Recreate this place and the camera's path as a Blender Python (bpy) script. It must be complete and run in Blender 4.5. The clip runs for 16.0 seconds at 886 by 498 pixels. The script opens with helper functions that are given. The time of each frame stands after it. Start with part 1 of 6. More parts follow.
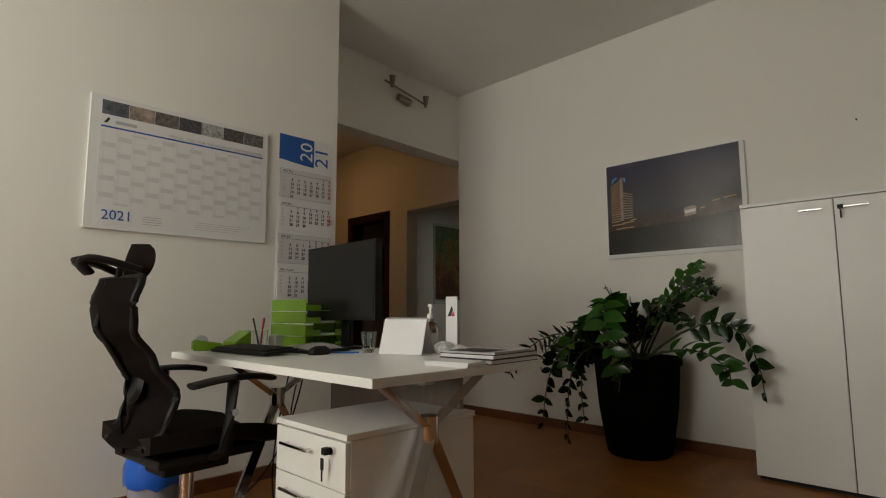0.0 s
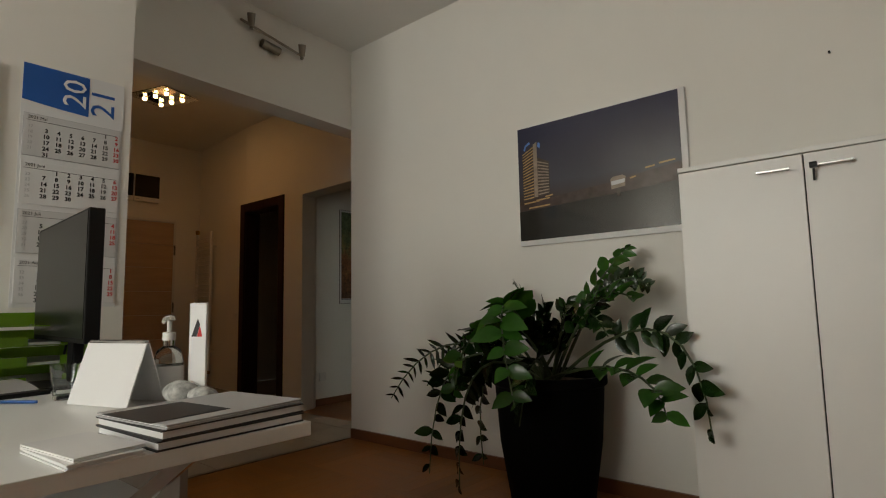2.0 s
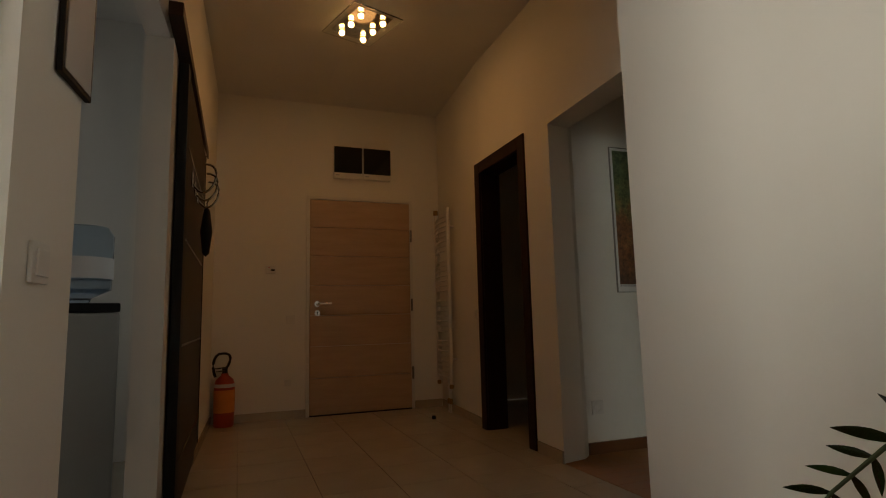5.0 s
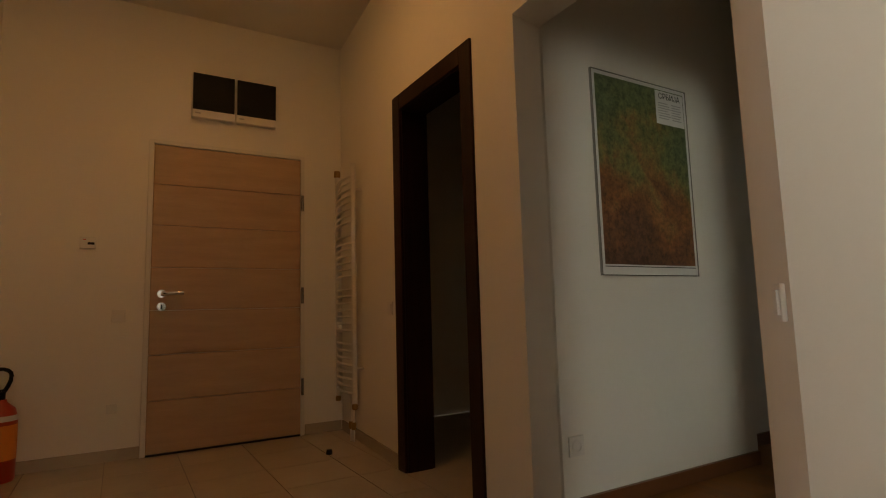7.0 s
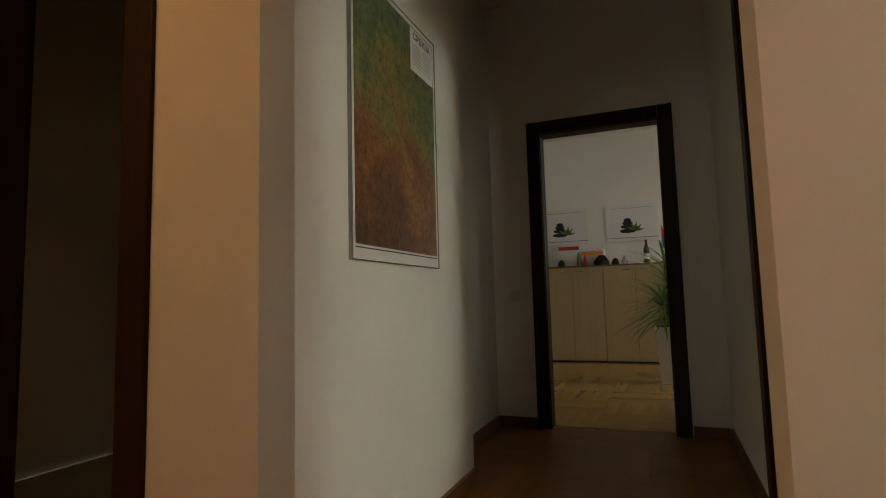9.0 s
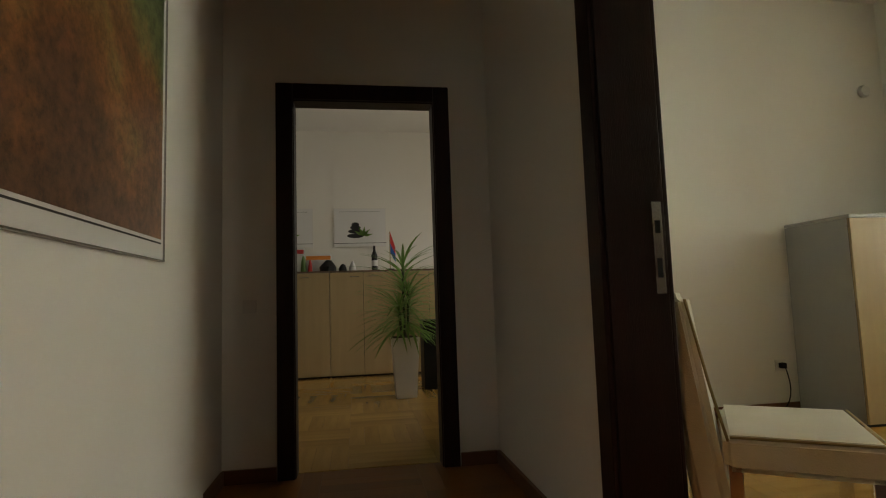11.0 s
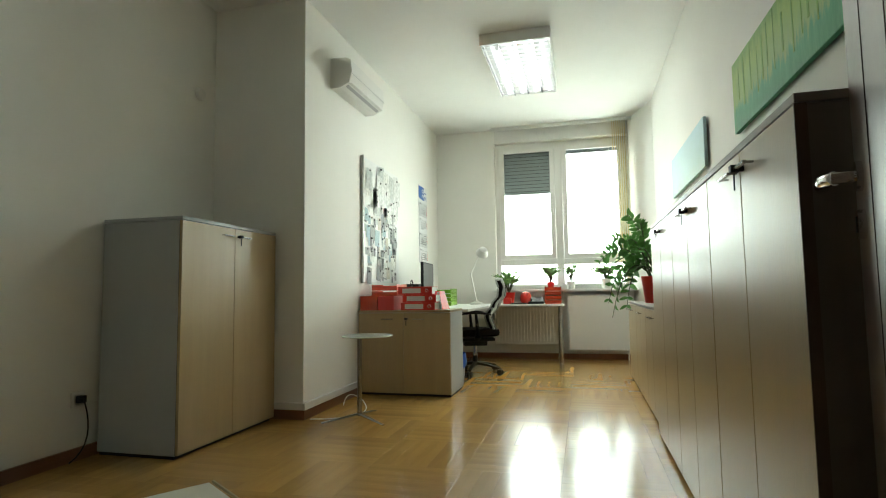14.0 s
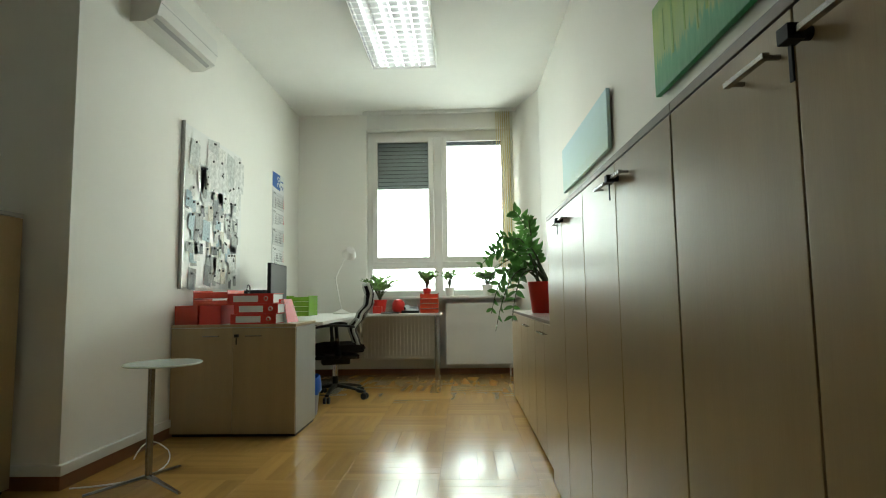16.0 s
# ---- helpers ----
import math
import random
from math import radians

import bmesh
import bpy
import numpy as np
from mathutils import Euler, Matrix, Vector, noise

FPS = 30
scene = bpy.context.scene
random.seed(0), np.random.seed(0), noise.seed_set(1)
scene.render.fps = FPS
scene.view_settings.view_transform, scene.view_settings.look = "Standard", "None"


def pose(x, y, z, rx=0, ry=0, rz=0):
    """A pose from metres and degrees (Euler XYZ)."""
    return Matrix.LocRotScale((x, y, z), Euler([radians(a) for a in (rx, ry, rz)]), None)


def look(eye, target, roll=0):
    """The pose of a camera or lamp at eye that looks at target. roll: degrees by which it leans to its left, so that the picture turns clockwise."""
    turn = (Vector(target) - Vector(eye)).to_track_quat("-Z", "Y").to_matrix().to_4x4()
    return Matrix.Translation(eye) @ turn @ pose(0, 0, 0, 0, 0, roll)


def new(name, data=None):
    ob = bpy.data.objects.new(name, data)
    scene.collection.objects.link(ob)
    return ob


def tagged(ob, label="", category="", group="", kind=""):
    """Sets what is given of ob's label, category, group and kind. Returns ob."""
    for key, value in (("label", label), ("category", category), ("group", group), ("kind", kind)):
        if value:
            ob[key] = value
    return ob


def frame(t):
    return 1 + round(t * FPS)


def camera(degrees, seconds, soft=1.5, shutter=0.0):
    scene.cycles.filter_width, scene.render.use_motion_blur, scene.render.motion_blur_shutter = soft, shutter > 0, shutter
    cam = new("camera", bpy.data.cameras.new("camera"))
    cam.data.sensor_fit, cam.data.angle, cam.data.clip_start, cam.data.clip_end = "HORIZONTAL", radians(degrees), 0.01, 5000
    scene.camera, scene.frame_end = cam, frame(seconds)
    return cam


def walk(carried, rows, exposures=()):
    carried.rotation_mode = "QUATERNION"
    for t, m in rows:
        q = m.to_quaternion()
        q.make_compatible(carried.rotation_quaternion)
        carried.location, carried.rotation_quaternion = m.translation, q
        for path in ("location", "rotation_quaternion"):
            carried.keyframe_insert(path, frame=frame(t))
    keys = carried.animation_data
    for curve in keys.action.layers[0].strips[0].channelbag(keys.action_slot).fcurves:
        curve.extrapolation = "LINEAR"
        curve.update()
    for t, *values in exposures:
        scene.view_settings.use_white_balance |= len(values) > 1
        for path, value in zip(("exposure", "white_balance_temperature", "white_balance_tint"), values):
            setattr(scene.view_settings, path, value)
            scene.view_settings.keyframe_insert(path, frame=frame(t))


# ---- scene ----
cam = camera(78.0, 16.0, soft=1.1)
EXPO = [(0, -0.2, 6500, 10), (1.5, -0.05, 6500, 10), (2.5, 0.2, 6400, 10), (3.5, 0.3, 6600, 10), (6, 0.7, 7000, 12), (7.5, 1.25, 7500, 13), (8.2, 1.35, 7400, 13), (9, 1.75, 7300, 12), (11.5, 1.8, 7600, 10), (12, 1.7, 7200, 8), (12.5, 1.7, 6800, 8), (13.5, 1.65, 6300, 3), (14.5, 1.5, 6250, 2), (16, 1.12, 6250, 2)]
PATH = [
    (0, (0.66, 0.107, 0.927), (-0.737, 1.521, 1.153), -0.2),
    (0.5, (0.661, 0.277, 0.947), (-0.646, 1.774, 1.172), -0.5),
    (1, (0.632, 0.509, 0.954), (-0.661, 2.019, 1.174), -0.6),
    (1.5, (0.527, 0.812, 1.0), (-0.747, 2.339, 1.209), -0.9),
    (2, (0.397, 1.165, 0.969), (-0.892, 2.68, 1.178), -1.1),
    (2.5, (0.255, 1.495, 0.947), (-1.159, 2.894, 1.15), -1.4),
    (3, (0.026, 1.8, 0.94), (-1.453, 3.131, 1.139), -1.6),
    (3.5, (-0.25, 2.097, 0.956), (-1.89, 3.226, 1.147), -1.8),
    (3.7, (-0.349, 2.165, 0.955), (-2.059, 3.185, 1.152), -1.9),
    (5.8, (-1.744, 2.648, 0.815), (-3.61, 3.323, 1.075), -1.3),
    (6, (-1.88, 2.688, 0.808), (-3.719, 3.426, 1.079), -1.2),
    (6.5, (-2.152, 2.806, 0.845), (-3.923, 3.702, 1.089), -1.4),
    (7, (-2.402, 2.955, 0.877), (-4.113, 3.966, 1.101), -1.6),
    (7.5, (-2.662, 3.033, 0.849), (-4.165, 4.33, 1.092), -1.7),
    (8, (-2.89, 3.086, 0.877), (-4.16, 4.616, 1.088), -2.0),
    (8.5, (-3.096, 3.232, 0.873), (-4.151, 4.918, 1.082), -2.0),
    (9, (-3.306, 3.398, 0.886), (-4.048, 5.246, 1.071), -1.5),
    (9.2, (-3.381, 3.455, 0.887), (-3.951, 5.362, 1.073), -1.6),
    (11.5, (-3.752, 4.35, 0.907), (-3.208, 6.265, 1.089), -1.9),
    (12, (-3.639, 4.52, 0.904), (-2.788, 6.321, 1.081), -1.9),
    (12.5, (-3.538, 4.649, 0.899), (-2.371, 6.264, 1.07), -1.6),
    (13, (-3.428, 4.795, 0.894), (-1.941, 6.122, 1.061), -1.4),
    (13.5, (-3.329, 4.93, 0.888), (-1.547, 5.822, 1.054), -1.0),
    (14, (-3.203, 5.024, 0.916), (-1.27, 5.514, 1.072), -0.8),
    (14.5, (-3.043, 5.061, 0.917), (-1.066, 5.32, 1.076), -0.8),
    (15, (-2.851, 5.064, 0.91), (-0.865, 5.226, 1.073), -0.9),
    (15.5, (-2.571, 5.052, 0.924), (-0.58, 5.139, 1.094), -0.8),
    (16, (-2.234, 5.017, 0.928), (-0.242, 5.086, 1.1), -0.8),
]
walk(cam, [(t, look(eye, target, roll)) for t, eye, target, roll in PATH], exposures=EXPO)

# ---- world and light ----
world = bpy.data.worlds.new("world")
scene.world = world
world.use_nodes = True
_nt = world.node_tree
_bg = _nt.nodes["Background"]
_sky = _nt.nodes.new("ShaderNodeTexSky")
_sky.sky_type = "NISHITA"
_sky.sun_disc = False
_sky.sun_elevation, _sky.sun_rotation = radians(50), radians(200)
_nt.links.new(_sky.outputs[0], _bg.inputs[0])
_bg.inputs[1].default_value = 0.06


def area_light(name, m, sx, sy, watts, colour=(1, 0.98, 0.95), spread=180):
    la = bpy.data.lights.new(name, "AREA")
    la.shape, la.size, la.size_y, la.energy, la.color = "RECTANGLE", sx, sy, watts, colour
    la.spread = radians(spread)
    ob = new(name, la)
    ob.matrix_world = m
    return ob


area_light("daylight_room_two", look((4.78, 5.28, 1.85), (0, 5.5, 1.2)), 1.75, 1.5, 20, (0.93, 1, 0.87), 165)
area_light("daylight_room_one", look((-1.15, -2.15, 1.78), (-2.2, 2, 1.4)), 1.8, 1.65, 70, (1, 0.96, 0.84))
# added lamp out of view that brightens the third office
area_light("daylight_room_three", look((-1.0, 9.7, 1.9), (-3.6, 9.9, 1.3)), 1.8, 1.6, 3.2, (1, 0.92, 0.74))
# added lamp to brighten the kitchen, at an assumed, unseen opening
area_light("daylight_kitchen", look((-4.0, 0.46, 1.7), (-4.0, 2, 1.3)), 0.8, 0.8, 0.8, (0.95, 0.98, 1))
area_light("louvre_lamp_light", look((2.145, 5.53, 3.085), (2.145, 5.53, 0)), 1.2, 0.5, 6.5, (1, 1, 0.92))

# ---- materials ----


def nodes_of(name, rough, metal=0.0, spec=0.5, coat=0.0):
    m = bpy.data.materials.new(name)
    m.use_nodes = True
    b = m.node_tree.nodes["Principled BSDF"]
    b.inputs["Roughness"].default_value = rough
    b.inputs["Metallic"].default_value = metal
    b.inputs["Specular IOR Level"].default_value = spec
    b.inputs["Coat Weight"].default_value = coat
    b.inputs["Coat Roughness"].default_value = 0.08
    return m, m.node_tree, b


def material(name, colour, rough=0.5, metal=0.0, var=0.08, scale=3.0, bump=0.0, bump_scale=60.0, spec=0.5, coat=0.0, stretch=(1, 1, 1), fine=0.0, rand=0.0, rvar=0.0):
    """Paint, plastic, metal and wood: two scales of noise in the colour, fine relief, a little uneven gloss."""
    m, nt, b = nodes_of(name, rough, metal, spec, coat)
    tc = nt.nodes.new("ShaderNodeTexCoord")
    mp = nt.nodes.new("ShaderNodeMapping")
    mp.inputs["Scale"].default_value = stretch
    nt.links.new(tc.outputs["Object"], mp.inputs["Vector"])
    n1 = nt.nodes.new("ShaderNodeTexNoise")
    n1.inputs["Scale"].default_value, n1.inputs["Detail"].default_value = scale, 5
    nt.links.new(mp.outputs[0], n1.inputs["Vector"])
    r = nt.nodes.new("ShaderNodeMapRange")
    r.inputs[1].default_value, r.inputs[2].default_value = 0.25, 0.75
    r.inputs[3].default_value, r.inputs[4].default_value = 1 - var, 1 + var
    nt.links.new(n1.outputs[0], r.inputs[0])
    val = r.outputs[0]
    if fine:
        n3 = nt.nodes.new("ShaderNodeTexNoise")
        n3.inputs["Scale"].default_value, n3.inputs["Detail"].default_value = scale * 9, 3
        nt.links.new(mp.outputs[0], n3.inputs["Vector"])
        r3 = nt.nodes.new("ShaderNodeMapRange")
        r3.inputs[3].default_value, r3.inputs[4].default_value = 1 - fine, 1 + fine
        nt.links.new(n3.outputs[0], r3.inputs[0])
        mu = nt.nodes.new("ShaderNodeMath")
        mu.operation = "MULTIPLY"
        nt.links.new(val, mu.inputs[0])
        nt.links.new(r3.outputs[0], mu.inputs[1])
        val = mu.outputs[0]
    if rand:
        oi = nt.nodes.new("ShaderNodeObjectInfo")
        ge = nt.nodes.new("ShaderNodeNewGeometry")
        ad = nt.nodes.new("ShaderNodeMath")
        ad.operation = "ADD"
        nt.links.new(oi.outputs["Random"], ad.inputs[0])
        nt.links.new(ge.outputs["Random Per Island"], ad.inputs[1])
        fr = nt.nodes.new("ShaderNodeMath")
        fr.operation = "FRACT"
        nt.links.new(ad.outputs[0], fr.inputs[0])
        r4 = nt.nodes.new("ShaderNodeMapRange")
        r4.inputs[3].default_value, r4.inputs[4].default_value = 1 - rand, 1 + rand
        nt.links.new(fr.outputs[0], r4.inputs[0])
        m4 = nt.nodes.new("ShaderNodeMath")
        m4.operation = "MULTIPLY"
        nt.links.new(val, m4.inputs[0])
        nt.links.new(r4.outputs[0], m4.inputs[1])
        val = m4.outputs[0]
    mx = nt.nodes.new("ShaderNodeVectorMath")
    mx.operation = "SCALE"
    mx.inputs[0].default_value = colour
    nt.links.new(val, mx.inputs["Scale"])
    nt.links.new(mx.outputs[0], b.inputs["Base Color"])
    if rvar:
        rr = nt.nodes.new("ShaderNodeMapRange")
        rr.inputs[3].default_value, rr.inputs[4].default_value = max(0.02, rough - rvar), rough + rvar
        nt.links.new(n1.outputs[0], rr.inputs[0])
        nt.links.new(rr.outputs[0], b.inputs["Roughness"])
    if bump:
        n2 = nt.nodes.new("ShaderNodeTexNoise")
        n2.inputs["Scale"].default_value, n2.inputs["Detail"].default_value = bump_scale, 3
        nt.links.new(mp.outputs[0], n2.inputs["Vector"])
        bp = nt.nodes.new("ShaderNodeBump")
        bp.inputs["Strength"].default_value, bp.inputs["Distance"].default_value = bump, 0.003
        nt.links.new(n2.outputs[0], bp.inputs["Height"])
        nt.links.new(bp.outputs[0], b.inputs["Normal"])
    return m


def glass(name, colour=(0.95, 0.98, 0.96), rough=0.02, ior=1.45):
    m, nt, b = nodes_of(name, rough)
    b.inputs["Base Color"].default_value = (*colour, 1)
    b.inputs["Transmission Weight"].default_value = 1.0
    b.inputs["IOR"].default_value = ior
    return m


def glow(name, colour, strength):
    m = bpy.data.materials.new(name)
    m.use_nodes = True
    nt = m.node_tree
    nt.nodes.remove(nt.nodes["Principled BSDF"])
    e = nt.nodes.new("ShaderNodeEmission")
    e.inputs[0].default_value, e.inputs[1].default_value = (*colour, 1), strength
    nt.links.new(e.outputs[0], nt.nodes["Material Output"].inputs[0])
    return m


def ramp_material(name, stops, axis, lo, hi, rough=0.5, noise_scale=6.0, noise_amount=0.25, coat=0.0, stretch=(1, 1, 1)):
    """A printed or painted picture: colours that run along one axis of the object, broken up by noise."""
    m, nt, b = nodes_of(name, rough, coat=coat)
    tc = nt.nodes.new("ShaderNodeTexCoord")
    sp = nt.nodes.new("ShaderNodeSeparateXYZ")
    nt.links.new(tc.outputs["Object"], sp.inputs[0])
    mp = nt.nodes.new("ShaderNodeMapping")
    mp.inputs["Scale"].default_value = stretch
    nt.links.new(tc.outputs["Object"], mp.inputs["Vector"])
    mr = nt.nodes.new("ShaderNodeMapRange")
    mr.inputs[1].default_value, mr.inputs[2].default_value = lo, hi
    nt.links.new(sp.outputs[axis], mr.inputs[0])
    no = nt.nodes.new("ShaderNodeTexNoise")
    no.inputs["Scale"].default_value, no.inputs["Detail"].default_value = noise_scale, 8
    no.inputs["Roughness"].default_value = 0.7
    nt.links.new(mp.outputs[0], no.inputs["Vector"])
    sb = nt.nodes.new("ShaderNodeMath")
    sb.operation = "MULTIPLY_ADD"
    sb.inputs[1].default_value, sb.inputs[2].default_value = noise_amount, -noise_amount / 2
    nt.links.new(no.outputs[0], sb.inputs[0])
    ad = nt.nodes.new("ShaderNodeMath")
    nt.links.new(mr.outputs[0], ad.inputs[0])
    nt.links.new(sb.outputs[0], ad.inputs[1])
    cr = nt.nodes.new("ShaderNodeValToRGB")
    el = cr.color_ramp.elements
    el[0].position, el[0].color = stops[0][0], (*stops[0][1], 1)
    el[1].position, el[1].color = stops[-1][0], (*stops[-1][1], 1)
    for p, c in stops[1:-1]:
        e = el.new(p)
        e.color = (*c, 1)
    nt.links.new(ad.outputs[0], cr.inputs[0])
    nt.links.new(cr.outputs[0], b.inputs["Base Color"])
    return m


WALL = material("wall_paint", (0.79, 0.775, 0.73), 0.7, var=0.02, scale=1.0, bump=0.12, bump_scale=140, fine=0.012)
CEIL = material("ceiling_paint", (0.76, 0.75, 0.72), 0.85, var=0.02, fine=0.01, bump=0.08, bump_scale=100)
PARQUET = material("parquet_oak", (0.41, 0.24, 0.07), 0.18, var=0.12, scale=2.0, fine=0.08, rand=0.12, stretch=(1, 8, 1), spec=0.45, coat=0.15, rvar=0.05)
PARQUETRED = material("reddish_parquet", (0.27, 0.105, 0.022), 0.38, var=0.14, scale=2.0, fine=0.1, rand=0.14, stretch=(1, 8, 1), spec=0.25, rvar=0.08)
SUBFLOOR = material("floor_joint", (0.27, 0.14, 0.04), 0.5, var=0.2)
TILE = material("floor_tile", (0.44, 0.38, 0.3), 0.11, var=0.06, scale=4, fine=0.03, rand=0.04, rvar=0.06)
GROUT = material("tile_grout", (0.2, 0.16, 0.12), 0.8, var=0.15)
DARKWOOD = material("dark_wenge_wood", (0.02, 0.0045, 0.003), 0.45, spec=0.25, var=0.35, scale=3, stretch=(9, 9, 0.7), fine=0.25, bump=0.2, bump_scale=40)
LEAFWOOD = material("dark_door_veneer", (0.14, 0.095, 0.078), 0.32, var=0.25, scale=3, stretch=(9, 9, 0.7), fine=0.2, bump=0.15, bump_scale=40)
WHITE = material("white_laminate", (0.74, 0.74, 0.72), 0.35, var=0.02, scale=2, fine=0.01, rvar=0.05)
PLASTIC = material("white_plastic", (0.72, 0.71, 0.68), 0.35, var=0.03)
OAK = material("light_oak_veneer", (0.38, 0.285, 0.155), 0.3, var=0.06, scale=2.2, stretch=(7, 7, 0.5), fine=0.06, bump=0.08, bump_scale=50, rvar=0.06)
OAKEDGE = material("dark_oak_edge", (0.13, 0.085, 0.055), 0.45, var=0.15, stretch=(1, 1, 4))
OAKGREY = material("grey_brown_veneer", (0.19, 0.15, 0.12), 0.4, var=0.12, stretch=(7, 7, 0.6))
GREY = material("grey_laminate", (0.36, 0.37, 0.36), 0.4, var=0.03, fine=0.015)
DOORWOOD = material("beige_door_laminate", (0.48, 0.33, 0.21), 0.4, var=0.1, scale=2.5, stretch=(1, 0.5, 8), fine=0.06)
SKIRT = material("oak_skirting", (0.16, 0.06, 0.022), 0.35, var=0.12, stretch=(1, 1, 6))
NICKEL = material("aged_nickel", (0.24, 0.21, 0.17), 0.3, metal=1.0, var=0.1)
CHROME = material("chrome", (0.75, 0.75, 0.76), 0.1, metal=1.0, var=0.03)
STEEL = material("brushed_steel", (0.36, 0.355, 0.35), 0.26, metal=1.0, var=0.05)
BLACK = material("black_plastic", (0.006, 0.006, 0.0065), 0.5, spec=0.25, var=0.15, bump=0.1)
MESH = material("black_mesh_fabric", (0.016, 0.012, 0.011), 0.9, spec=0.1, var=0.2, bump=0.6, bump_scale=400)
GLOSSBLACK = material("glossy_black_glass", (0.006, 0.006, 0.006), 0.05, var=0.05)
SCREEN = material("monitor_screen", (0.008, 0.008, 0.008), 0.3, spec=0.3, var=0.05)
PAPER = material("white_paper", (0.72, 0.72, 0.72), 0.6, var=0.02)
GREYPAPER = material("grey_print", (0.42, 0.42, 0.43), 0.6, var=0.04)
BLUE = material("blue_print", (0.01, 0.09, 0.36), 0.5, var=0.05)
INK = material("black_print", (0.02, 0.02, 0.022), 0.6, var=0.05)
GREYINK = material("grey_ink_print", (0.11, 0.11, 0.11), 0.6, var=0.05)
REDINK = material("red_print", (0.55, 0.03, 0.03), 0.6, var=0.05)
GREEN = material("translucent_green_plastic", (0.24, 0.46, 0.03), 0.25, var=0.06)
GREEN.node_tree.nodes["Principled BSDF"].inputs["Transmission Weight"].default_value = 0.35
RED = material("red_plastic", (0.55, 0.02, 0.012), 0.3, var=0.08)
REDTRAY = material("translucent_red_plastic", (0.75, 0.08, 0.03), 0.2, var=0.06)
REDTRAY.node_tree.nodes["Principled BSDF"].inputs["Transmission Weight"].default_value = 0.45
BLUEBAG = material("blue_bin_bag", (0.015, 0.12, 0.6), 0.3, var=0.15, bump=0.6, bump_scale=30)
BINGREY = material("pale_grey_bin", (0.3, 0.3, 0.36), 0.4, var=0.05)
LEAF = material("zz_leaf", (0.008, 0.027, 0.004), 0.27, var=0.35, scale=20, fine=0.1, rand=0.5, spec=0.5)
LEAFY = material("young_zz_leaf", (0.022, 0.085, 0.008), 0.25, var=0.35, scale=20, fine=0.1, rand=0.5, spec=0.5)
LEAFP = material("pale_zz_leaf", (0.07, 0.19, 0.045), 0.3, var=0.35, scale=20, fine=0.1, rand=0.5, spec=0.5)


def let_light_through(m, colour, share):
    """Thin leaves: part of the light passes and tints."""
    nt = m.node_tree
    tr, mx = nt.nodes.new("ShaderNodeBsdfTranslucent"), nt.nodes.new("ShaderNodeMixShader")
    tr.inputs[0].default_value, mx.inputs[0].default_value = (*colour, 1), share
    nt.links.new(nt.nodes["Principled BSDF"].outputs[0], mx.inputs[1])
    nt.links.new(tr.outputs[0], mx.inputs[2])
    nt.links.new(mx.outputs[0], nt.nodes["Material Output"].inputs[0])


LEAF2 = material("pale_leaf", (0.1, 0.2, 0.04), 0.4, var=0.3, scale=20, rand=0.4)
let_light_through(LEAFY, (0.05, 0.16, 0.015), 0.25)
let_light_through(LEAFP, (0.12, 0.3, 0.06), 0.3)
let_light_through(LEAF2, (0.22, 0.4, 0.1), 0.35)
STEM = material("plant_stem", (0.04, 0.06, 0.02), 0.5, var=0.3, scale=20)
POTBLACK = material("black_pot", (0.003, 0.003, 0.003), 0.85, spec=0.06, var=0.2, bump=0.1)
POTWHITE = material("white_pot", (0.7, 0.69, 0.66), 0.35, var=0.04)
SOIL = material("soil", (0.04, 0.025, 0.015), 0.95, var=0.4, scale=40, bump=0.8, bump_scale=80)
LEATHER = material("white_leather", (0.68, 0.68, 0.6), 0.38, var=0.05, scale=6, bump=0.35, bump_scale=220, fine=0.02)
PIPING = material("tan_piping", (0.3, 0.24, 0.1), 0.5, var=0.1)
STONE = material("speckled_stone", (0.4, 0.4, 0.38), 0.8, var=0.5, scale=60, bump=0.8, bump_scale=90)
CURTAIN = material("yellow_beige_fabric", (0.6, 0.47, 0.2), 0.85, var=0.06, bump=0.3, bump_scale=300)
BLIND = material("grey_shutter", (0.25, 0.28, 0.28), 0.5, var=0.05)
EXTRED = material("extinguisher_red", (0.4, 0.035, 0.01), 0.3, var=0.1)
EXTLABEL = material("orange_label", (0.75, 0.25, 0.04), 0.45, var=0.08)
BRASS = material("brass_valve", (0.35, 0.22, 0.08), 0.35, metal=1.0, var=0.1)
BOTTLE = glass("blue_water_bottle", (0.6, 0.75, 0.9), 0.05, 1.2)
GLASS = glass("clear_glass")
PANE = glass("window_pane", (0.97, 0.99, 0.98), 0.0, 1.02)
FROST = material("frosted_glass_top", (0.62, 0.68, 0.62), 0.15, var=0.02)
PHOTO = ramp_material("night_photo", [(0.0, (0.012, 0.012, 0.01)), (0.28, (0.03, 0.028, 0.02)), (0.36, (0.05, 0.035, 0.03)), (0.5, (0.055, 0.055, 0.075)), (1.0, (0.03, 0.032, 0.07))], 2, -0.34, 0.34, 0.12, 5, 0.12, coat=0.6)
ARTGREEN = ramp_material("green_canvas", [(0.0, (0.05, 0.3, 0.12)), (0.28, (0.1, 0.4, 0.17)), (0.4, (0.3, 0.5, 0.16)), (0.75, (0.38, 0.55, 0.12)), (1.0, (0.22, 0.42, 0.09))], 2, -0.2, 0.2, 0.6, 4.5, 0.7, stretch=(7, 1, 1.2))
STROKE = material("yellow_green_paint", (0.22, 0.42, 0.08), 0.6, var=0.3, scale=12)
